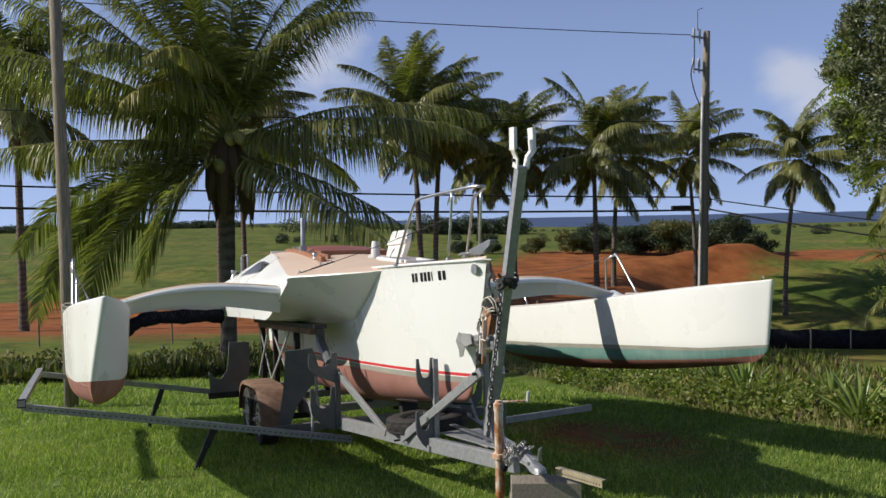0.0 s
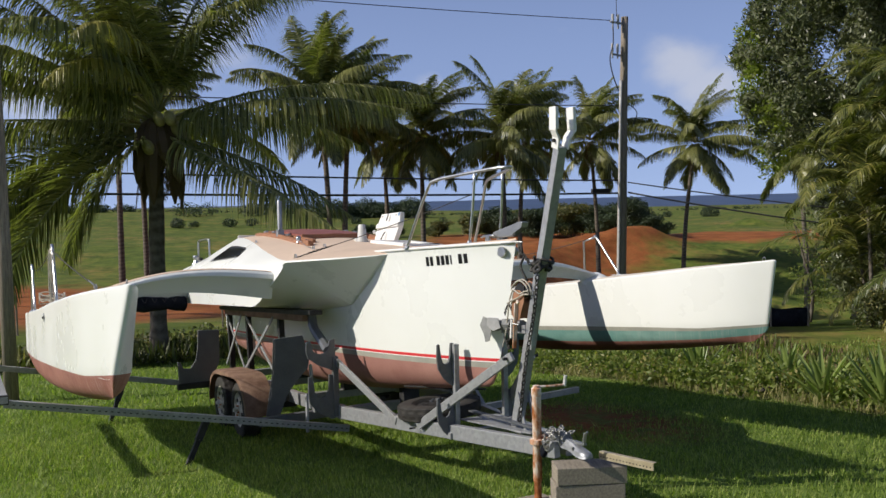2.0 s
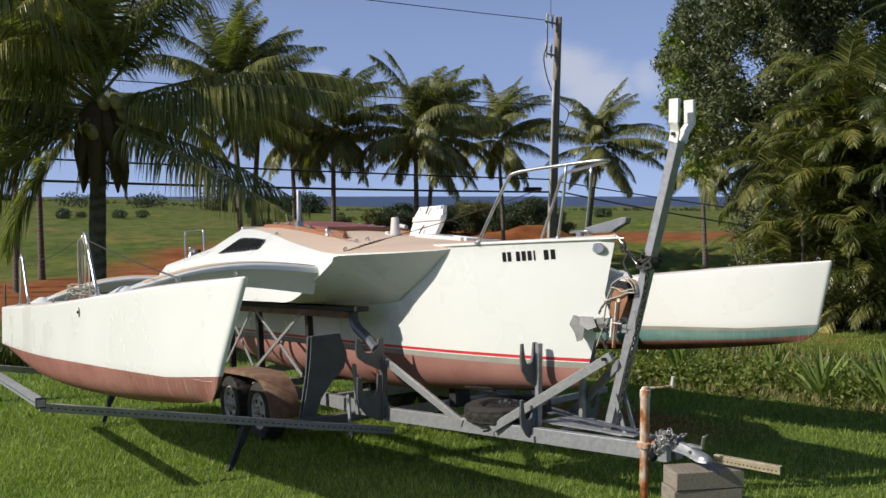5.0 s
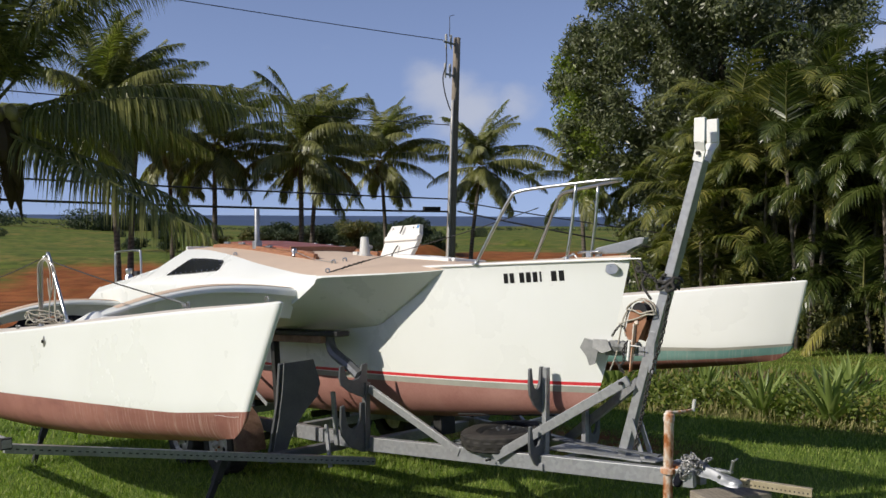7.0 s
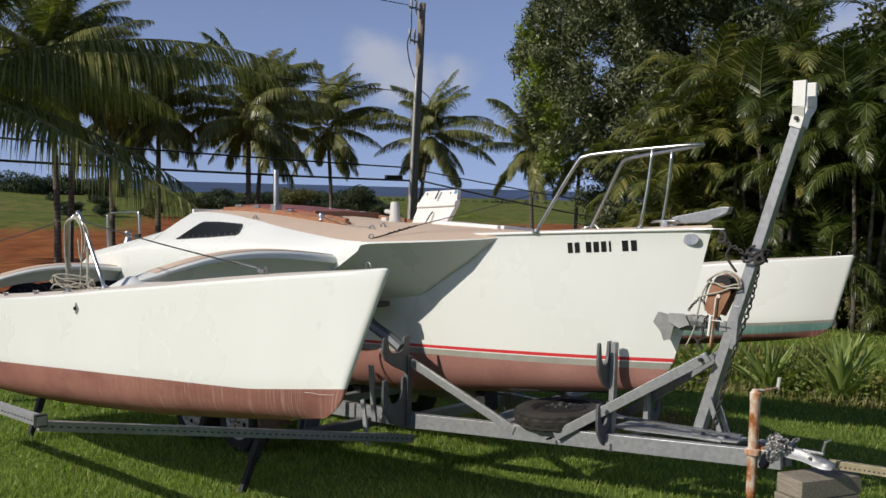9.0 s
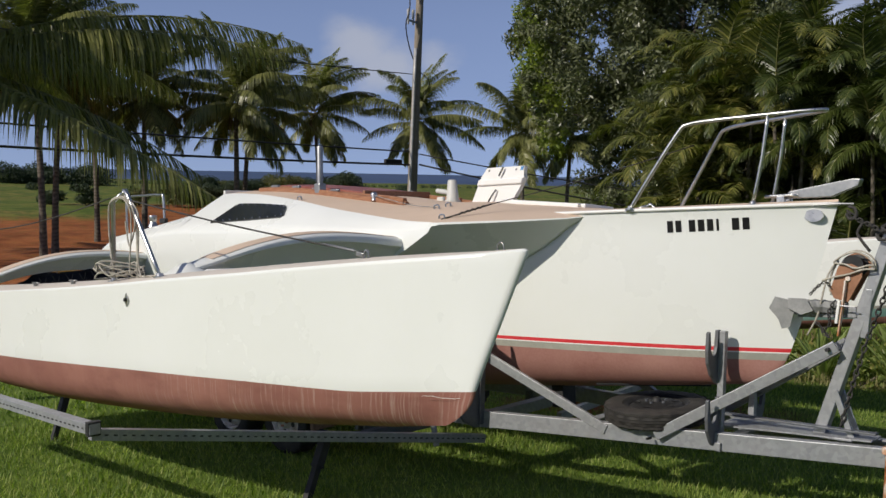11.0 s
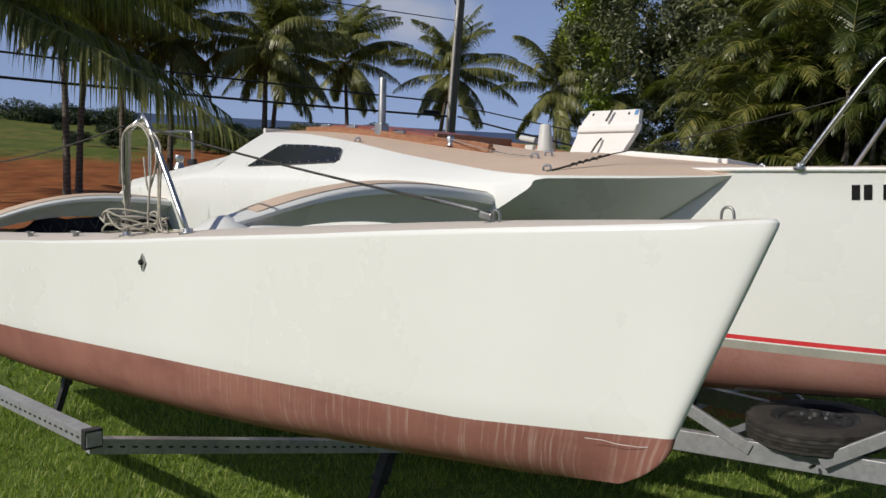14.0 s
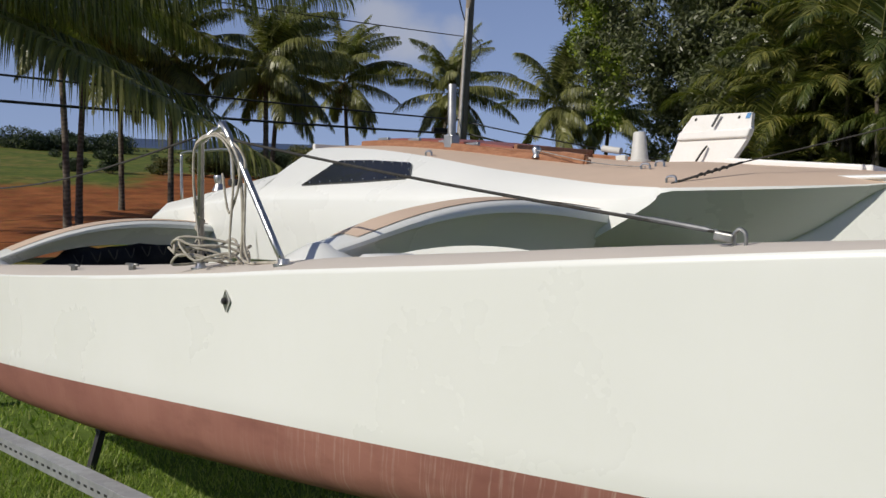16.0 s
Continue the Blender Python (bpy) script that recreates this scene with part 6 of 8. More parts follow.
M_COVER = leaf("ground_cover_leaf", (0.085, 0.122, 0.020), (0.205, 0.25, 0.05), 0.9, 0.5, 0.42, (0.32, 0.27, 0.09))
M_DRY = leaf("dry_grass_leaf", (0.15, 0.14, 0.05), (0.33, 0.30, 0.13), 0.9, 0.8, 0.25)
M_AGAVE = leaf("agave_leaf", (0.15, 0.215, 0.05), (0.40, 0.46, 0.15), 1.5, 0.34, 0.30)
M_GRASS = leaf("grass_blade", (0.105, 0.170, 0.026), (0.305, 0.385, 0.074), 0.7, 0.6, 0.47, (0.42, 0.44, 0.14))
M_FARTREE = leaf("far_tree_leaf", (0.018, 0.032, 0.014), (0.045, 0.068, 0.026), 0.12, 0.6, 0.2)


def bark(name, c1, c2, rings):
    k = Nodes(name)
    v = k.coords()
    w = k.n("ShaderNodeTexWave", Scale=rings, Distortion=9.0, Detail=4.0)
    w.bands_direction = "Z"
    k.link(v, w.inputs["Vector"])
    n = k.noise(v, 7, 5)
    f = k.math("ADD", k.math("MULTIPLY", w.outputs["Fac"], 0.2), k.math("MULTIPLY", n, 0.8))
    k.bump(f, 0.6, 0.03)
    return k.done(k.ramp(f, (0.3, c1), (0.7, c2)), 0.9, 0, 0.2)


M_PALMBARK = bark("ringed_palm_bark", (0.072, 0.060, 0.048), (0.175, 0.152, 0.122), 1.3)
M_TREEBARK = bark("grey_tree_bark", (0.06, 0.05, 0.04), (0.15, 0.13, 0.105), 0.6)
M_COCO = plain("coconut_husk", (0.18, 0.17, 0.05), (0.34, 0.28, 0.11), 5, 0.5)


def mesh_np(name, verts, faces, materials, index=None):
    me = bpy.data.meshes.new(name)
    me.from_pydata([tuple(v) for v in verts] if not isinstance(verts, np.ndarray) else verts.tolist(), [], faces if isinstance(faces, list) else faces.tolist())
    for m in materials:
        me.materials.append(m)
    if index is not None:
        me.polygons.foreach_set("material_index", np.asarray(index, dtype=np.int32))
    me.update()
    return me


def frond_mesh(name, length, rise, droop, pairs, leaflet, seed, mats, hang=1.0, width=0.045, curl=0.0, sparse=1.0, lift=0.16, twist=0.0):
    """A pinnate palm leaf over +x, leaving the crown at the angle rise: an arching stalk with a curtain of hanging leaflets."""
    rng = random.Random(seed)
    verts, faces, idx = [], [], []
    n = 18
    spine, dirs = [], []
    p = Vector((0, 0, 0))
    for i in range(n + 1):
        t = i / n
        spine.append(p.copy())
        el = radians(rise) - droop * t ** 1.35
        yaw = curl * t * t
        d = Vector((math.cos(el) * math.cos(yaw), math.cos(el) * math.sin(yaw), math.sin(el)))
        dirs.append(d)
        p = p + d * (length / n)
    last = Vector((0, 1, 0))
    sides = []
    for i, (q, d) in enumerate(zip(spine, dirs)):
        r = 0.034 * (length / 4.5) * (1 - i / n) ** 1.3 + 0.005
        side = (last - d * last.dot(d)).normalized()
        last = side
        side = (Matrix.Rotation(twist * math.sqrt(i / n), 3, d) @ side).normalized()
        sides.append(side)
        up = d.cross(side)
        verts += [q + side * r, q + up * r * 0.6, q - side * r, q - up * r]
    for i in range(n):
        for k in range(4):
            a, b = i * 4 + k, i * 4 + (k + 1) % 4
            faces.append((a, b, b + 4, a + 4))
            idx.append(1)
    down = Vector((0, 0, -1))
    phase = rng.uniform(0, 6.28)
    for i in range(pairs):
        t = 0.12 + 0.88 * i / (pairs - 1)
        f = t * n
        j = min(int(f), n - 1)
        q = spine[j].lerp(spine[j + 1], f - j)
        d = dirs[j].lerp(dirs[j + 1], f - j).normalized()
        side = sides[j]
        up = d.cross(side)
        if up.z < 0 and d.z > -0.9:
            up = -up
        full = leaflet * math.sin(math.pi * (0.19 + 0.765 * t)) ** 0.75
        for s in (1, -1):
            if rng.random() > sparse:
                continue
            long = full * rng.uniform(0.80, 1.12)
            wave = 0.5 + 0.5 * math.sin(t * 23 + phase + s)
            ahead = 0.22 + 0.45 * t + rng.uniform(-0.08, 0.08) + 0.14 * wave
            out = (side * s * (0.9 - 0.3 * t) + d * ahead + up * (lift * (1 - t) + rng.uniform(-0.10, 0.12))).normalized()
            w = width * rng.uniform(0.75, 1.2) * (0.6 + 0.4 * full / leaflet)
            flat = out.cross(up + side * s * rng.uniform(-0.9, 0.9)).normalized() * w * 0.5
            h = hang * rng.uniform(0.75, 1.25) * (0.8 + 0.4 * wave) * (1 - 0.55 * max(0.0, d.z))
            p1 = q + (out + down * 0.15 * h).normalized() * long * 0.20
            o2 = (out + down * 0.75 * h).normalized()
            p2 = p1 + o2 * long * 0.36
            o3 = (o2 + down * 1.0 * h).normalized()
            p3 = p2 + o3 * long * 0.44
            b = len(verts)
            verts += [q - flat * 0.6, q + flat * 0.6, p1 + flat, p1 - flat, p2 + flat * 0.85, p2 - flat * 0.85, p3]
            faces += [(b, b + 1, b + 2, b + 3), (b + 3, b + 2, b + 4, b + 5), (b + 5, b + 4, b + 6)]
            idx += [0, 0, 0]
    return mesh_np(name, verts, faces, mats, idx)


def place(name, me, parent, m, label=""):
    ob = new(name, me)
    ob.parent = parent
    ob.matrix_local = m
    if label:
        ob["label"] = label
    return ob


def aim(az, el, roll=0.0):
    return Matrix.Rotation(radians(az), 4, "Z") @ Matrix.Rotation(radians(-el), 4, "Y") @ Matrix.Rotation(radians(roll), 4, "X")


def palm_trunk(height, r0, r1, lean, parent, seed):
    rng = random.Random(seed)
    pts, rs = [], []
    n = max(12, int(height / 0.16))
    for i in range(n + 1):
        t = i / n
        pts.append((lean[0] * t * t, lean[1] * t * t, height * t))
        rs.append((r0 + (r1 - r0) * t + 0.25 * r0 * math.exp(-t * 9)) * (1 + rng.uniform(-0.05, 0.05)))
    part("trunk", tube(pts, rs, 12), M_PALMBARK, parent, "grey ringed palm trunk", smooth=60)
    return Vector(pts[-1])


NEAR_DEAD = frond_mesh("dead_frond", 2.6, -60, 0.5, 44, 0.6, 33, (M_DEAD, M_DEAD), 1.6, 0.04, 0.2, 0.75)


def near_palm():
    x, y = -15.4, 0.2
    g = float(ground_z(x, y)) - 0.05
    th = thing("coconut_palm", "coconut palm with drooping green fronds and a cluster of nuts", "palm tree", pose(x, y, g), "palms")
    top = palm_trunk(3.55 - g, 0.185, 0.15, (0.10, 0.10), th, 3)
        # azimuth, rise, length, droop, curl, hang: fronds that lie out level, arch down, then the upright brush
    rows = [(-92, 21, 5.8, 0.22, 0.0, 1.9), (-97, 6, 5.4, 0.36, 0.05, 1.9), (-88, -18, 5.4, 1.0, -0.1, 0.35), (-80, -26, 4.8, 0.95, 0.0, 0.35), (-104, -6, 5.0, 0.85, 0.1, 0.8), (-58, -30, 3.6, 0.8, 0.1, 0.5), (-128, 12, 4.6, 0.8, 0.0, 1.2),
            (52, 18, 5.9, 0.66, 0.0, 1.9), (42, 12, 5.7, 0.52, 0.05, 1.9), (29, -20, 5.7, 0.16, 0.0, 1.3), (54, -16, 4.5, 0.35, 0.0, 1.2), (126, 8, 4.6, 0.8, 0.0, 1.2),
            (90, 51, 5.2, 0.16, 0.0, 1.1), (-88, 40, 5.6, 0.35, 0.0, 1.5), (-84, 57, 5.4, 0.35, 0.1, 1.1), (-98, 67, 5.4, 0.4, 0.0, 1.0), (-70, 76, 5.2, 0.4, 0.1, 1.0), (20, 84, 5.0, 0.35, 0.1, 0.9), (84, 72, 5.0, 0.65, 0.1, 1.2),
            (66, 66, 4.8, 1.0, 0.1, 1.4), (-30, 66, 4.6, 0.9, -0.2, 1.2), (40, 60, 4.5, 1.3, 0.2, 1.4), (-130, 60, 5.0, 0.7, 0.0, 1.2), (120, 62, 4.8, 0.7, 0.0, 1.2), (-48, 48, 4.4, 1.3, -0.3, 1.4), (175, 58, 4.8, 0.9, 0.0, 1.2), (-112, 80, 5.2, 0.5, 0.2, 1.0), (-160, 25, 4.6, 1.0, 0.0, 1.3), (150, 20, 4.6, 1.0, 0.0, 1.3),
            (-102, 31, 5.6, 0.4, 0.0, 1.8), (-76, 30, 5.2, 0.6, 0.1, 1.8), (-95, 49, 5.5, 0.45, -0.1, 1.5), (-60, 64, 5.0, 0.7, 0.1, 1.3), (100, 12, 5.0, 0.7, -0.05, 1.7), (-86, -14, 4.8, 1.0, 0.0, 0.7), (60, 82, 5.0, 0.7, 0.1, 1.1)]
    for i, (az, rise, ln, droop, curl, hang) in enumerate(rows):
        me = frond_mesh("frond", ln * 1.04, rise, droop, 150, 1.22, 10 + i, (M_FROND, M_RACHIS), hang, 0.036, curl, twist=1.25 if rise < -3 and az < 0 else 0.0)
        place("frond", me, th, Matrix.Translation(top + Vector((0, 0, 0.12 + 0.55 * max(rise, -5) / 80))) @ aim(az, 0))
    for az, rise, ln, droop in ((-34, 62, 3.4, 1.9), (-50, 40, 3.0, 1.6)):
        me = frond_mesh("frond", ln, rise, droop, 130, 1.0, 61 + ln, (M_FROND_Y, M_RACHIS), 1.7, 0.034, -0.3)
        place("frond", me, th, Matrix.Translation(top + Vector((0.1, -0.1, 0.75))) @ aim(az, 0), "yellow-green frond bent towards the lawn")
    for az, sc in ((-85, 0.6), (-140, 0.5), (80, 0.62), (20, 0.5), (150, 0.55), (-30, 0.45), (50, 0.66)):
        place("dead_frond", NEAR_DEAD, th, Matrix.Translation(top + Vector((0, 0, -0.05))) @ aim(az, 0) @ Matrix.Scale(sc, 4), "withered brown frond hanging down")
    for i in range(13):
        a = radians(i * 47)
        r = 0.36 + 0.14 * (i % 3)
        m = Matrix.Translation(top + Vector((r * math.cos(a), r * math.sin(a), 0.30 - 0.20 * (i % 4)))) @ Matrix.Rotation(radians(20), 4, "X") @ Matrix.Scale(1.2, 4)
        part("coconut", turned([(0.0, 0.15), (0.05, 0.135), (0.095, 0.07), (0.105, 0.0), (0.085, -0.08), (0.04, -0.125), (0.0, -0.13)], m, 12), M_COCO, th, smooth=True)
    # fibre sheaths at the crown
    for i in range(12):
        a = radians(i * 40 + 10)
        dz = 0.6 + 0.45 * (i % 3)
        out = 0.34 + 0.16 * (i % 2)
        pts = [top + Vector((0.10 * math.cos(a), 0.10 * math.sin(a), 0.35)), top + Vector((0.30 * math.cos(a), 0.30 * math.sin(a), 0.0)), top + Vector((out * math.cos(a), out * math.sin(a), -dz))]
        part("sheath", tube(smooth_line(pts, 3), [0.03, 0.07, 0.12, 0.16, 0.19, 0.14, 0.02], 7), M_DEAD, th)


near_palm()

WIND = 58.0          # the trade wind blows towards this azimuth
FAR_FRONDS = {(tier, k, sign): frond_mesh("frond", ln, rise, droop, 96, 1.22, 50 + 7 * k + tier * 31 + (3 if sign > 0 else 0), (M_FROND_FAR, M_RACHIS), hang, 0.062, curl * sign)
              for tier, kinds in enumerate((
                  ((4.5, 85, 0.75, 0.4, 1.1), (4.7, 77, 1.15, 0.6, 1.2), (4.7, 69, 1.35, 0.6, 1.3), (4.7, 60, 1.2, 0.5, 1.4)),
                  ((5.0, 40, 1.15, 0.5, 1.6), (5.2, 26, 0.85, 0.45, 1.7), (5.1, 14, 0.75, 0.35, 1.8)),
                  ((4.5, 2, 0.95, 0.4, 1.5), (4.2, -20, 0.8, 0.3, 1.4), (3.8, -42, 0.55, 0.3, 1.2))))
              for k, (ln, rise, droop, curl, hang) in enumerate(kinds) for sign in (-1, 1)}


def far_palm(x, y, crown, seed, size=1.0, lean=(0.0, 0.0)):
    """A brush of upright fronds over long arching ones, combed by the wind, with hanging old fronds below."""
    g = float(ground_z(x, y)) - 0.1
    th = thing("coconut_palm", "tall coconut palm with wind-blown green fronds", "palm tree", pose(x, y, g), "palms")
    rng = random.Random(seed)
    top = palm_trunk(crown - g, 0.20, 0.13, lean, th, seed)
    for tier, count in ((0, 10), (1, 10), (2, 11)):
        kinds = 4 if tier == 0 else 3
        start = rng.uniform(0, 360)
        for i in range(count):
            az = start + i * 360 / count + rng.uniform(-18, 18)
            turn = math.sin(radians(WIND - az))
            az += (26 if tier == 0 else 12) * turn
            k = (i + rng.randrange(2)) % kinds
            me = FAR_FRONDS[tier, k, 1 if turn > 0 else -1]
            ln = 1.14 * size * rng.uniform(0.80, 1.08)
            place("frond", me, th, Matrix.Translation(top + Vector((0, 0, 0.35 - 0.2 * tier))) @ aim(az, 0, rng.uniform(-16, 16)) @ Matrix.Scale(ln, 4))
    for i in range(4):
        place("dead_frond", NEAR_DEAD, th, Matrix.Translation(top) @ aim(i * 90 + 20, 0) @ Matrix.Scale(0.7, 4))
    for i in range(6):
        a = i * 1.05
        part("coconut", turned([(0.0, 0.14), (0.09, 0.06), (0.10, 0.0), (0.08, -0.08), (0.0, -0.13)], Matrix.Translation(top + Vector((0.25 * math.cos(a), 0.25 * math.sin(a), -0.05 - 0.1 * (i % 2)))), 8), M_COCO, th, smooth=True)
    return th


for args in ((-48.8, 16.5, 7.9, 1, 1.08, (-0.2, -0.4)), (-52.1, 18.6, 7.5, 2, 1.0, (0.2, 0.5)), (-62.1, 26.1, 6.4, 3, 1.0, (-0.2, -0.2)), (-52.7, 24.6, 6.2, 4, 1.0, (0.0, 0.0)),
             (-48.2, 28.4, 5.9, 5, 1.12, (0.0, -0.1)), (-57.0, 34.9, 6.3, 6, 1.05, (0.3, 0.5)), (-60.1, 44.6, 6.5, 7, 1.12, (-0.3, -0.5)), (-54.2, 48.7, 5.9, 8, 1.15, (0.55, 0.9)),
             (-42.3, 49.6, 4.8, 9, 1.05, (-0.3, -0.5)), (-41.6, 53.6, 4.4, 13, 1.0, (0.2, 0.3)), (-54.8, 5.1, 8.8, 10, 1.1, (0.2, 0.1)), (-60.9, 7.6, 9.0, 11, 1.1, (0, -0.2)), (-40, -5.5, 7.6, 12, 1.1, (0, 0))):
    far_palm(*args)


# ---- areca palms beside the lawn ----
ARECA = [frond_mesh("frond", ln, rise, droop, 58, 0.66, 70 + i, (M_ARECA, M_RACHIS), hang, 0.040, curl, lift=0.6) for i, (ln, rise, droop, curl, hang) in enumerate(
    ((2.6, 87, 1.3, 0.5, 0.3), (3.0, 83, 2.0, -0.4, 0.4), (3.0, 79, 2.5, 0.5, 0.5), (3.1, 74, 2.2, -0.6, 0.35), (3.0, 68, 2.6, 0.3, 0.6), (2.9, 60, 2.1, -0.3, 0.4), (2.8, 48, 2.2, 0.4, 0.6), (2.5, 30, 1.8, -0.4, 0.7)))]
# the same fronds again with sunlight put into the leaf colour
ARECA_SUN = []
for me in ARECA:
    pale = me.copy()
    pale.materials[0] = M_ARECA_SUN
    ARECA_SUN.append(pale)
ARECA_Y = frond_mesh("frond", 2.3, -10, 1.4, 60, 0.5, 80, (M_FROND_Y, M_RACHIS), 0.9, 0.036)


def areca(x, y, height, stems, seed, fronds, label):
    g = float(ground_z(x, y)) - 0.05
    th = thing("areca_palm", label, "palm tree", pose(x, y, g), "areca palms")
    rng = random.Random(seed)
    for s in range(stems):
        a = 6.283 * s / stems + rng.uniform(-0.4, 0.4)
        r = rng.uniform(0.15, 0.7)
        h = height * (rng.uniform(0.14, 0.42) if s % 3 == 1 else rng.uniform(0.6, 1.0))
        lean = Vector((math.cos(a), math.sin(a), 0)) * (0.12 * h)
        base = Vector((r * math.cos(a), r * math.sin(a), 0))
        pts = [base + lean * (i / 8) ** 1.6 + Vector((0, 0, h * i / 8)) for i in range(9)]
        part("stem", tube(pts, [0.06 - 0.002 * i for i in range(9)], 7), M_PALMBARK, th, smooth=True)
        for i in range(9):
            az = i * 137.5 + rng.uniform(-25, 25) + 60 * s
            me = ARECA_Y if i == 8 and rng.random() < 0.45 else fronds[min(7, i)]
            place("frond", me, th, Matrix.Translation(pts[-1] + Vector((0, 0, -0.06 * i))) @ aim(az, 0, rng.uniform(-10, 10)) @ Matrix.Scale(rng.uniform(0.8, 1.1), 4))
    return th


# the first four clumps are coloured as sunlit, the others as shaded
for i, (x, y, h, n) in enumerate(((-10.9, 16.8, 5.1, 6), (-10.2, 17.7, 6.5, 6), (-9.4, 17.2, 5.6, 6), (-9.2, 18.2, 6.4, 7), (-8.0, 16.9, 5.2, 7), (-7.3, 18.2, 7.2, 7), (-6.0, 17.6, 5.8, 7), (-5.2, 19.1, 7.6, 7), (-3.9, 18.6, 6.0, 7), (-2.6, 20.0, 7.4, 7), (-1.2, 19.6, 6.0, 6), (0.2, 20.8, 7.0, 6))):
    areca(x, y + 0.7, h, n, 200 + i, *((ARECA_SUN, "clump of arching yellow-green areca palms in a sunlit colour") if i < 4 else (ARECA, "dense clump of arching green areca palms in a dark shade colour")))


# ---- leaf clouds ----
def leaf_cloud(centres, per, size, seed, aspect=0.5, shell=0.55):
    """Many small folded leaves inside ellipsoids: (x, y, z, rx, ry, rz) each."""
    rng = np.random.default_rng(seed)
    V, F = [], []
    base = 0
    for cx, cy, cz, rx, ry, rz in centres:
        n = int(per * rx * ry ** 0.5 * rz ** 0.5)
        d = rng.normal(size=(n, 3))
        d /= np.linalg.norm(d, axis=1)[:, None]
        rad = (shell + (1 - shell) * rng.random(n) ** 0.7) * (1 + 0.18 * np.sin(d[:, 0] * 5 + cx) * np.cos(d[:, 1] * 4 + cy))
        c = np.array((cx, cy, cz)) + d * rad[:, None] * np.array((rx, ry, rz))
        u = rng.normal(size=(n, 3)) + np.array((0, 0, -0.35))
        u /= np.linalg.norm(u, axis=1)[:, None]
        w = np.cross(u, d + 0.6 * rng.normal(size=(n, 3)))
        w /= np.linalg.norm(w, axis=1)[:, None] + 1e-9
        s = size * (0.6 + 0.8 * rng.random(n))[:, None]
        tip, root = c + u * s, c - u * s
        l, r = c + w * s * aspect, c - w * s * aspect
        V.append(np.stack([root, l, tip, r], 1).reshape(-1, 3))
        F.append((np.arange(n) * 4)[:, None] + np.array((0, 1, 2, 3)) + base)
        base += n * 4
    return np.concatenate(V), np.concatenate(F)


def cloud_object(name, centres, per, size, seed, material, parent=None, **kw):
    v, f = leaf_cloud(centres, per, size, seed, **kw)
    me = mesh_np(name, v, f, [material])
    ob = new(name, me)
    ob.parent = parent
    return ob


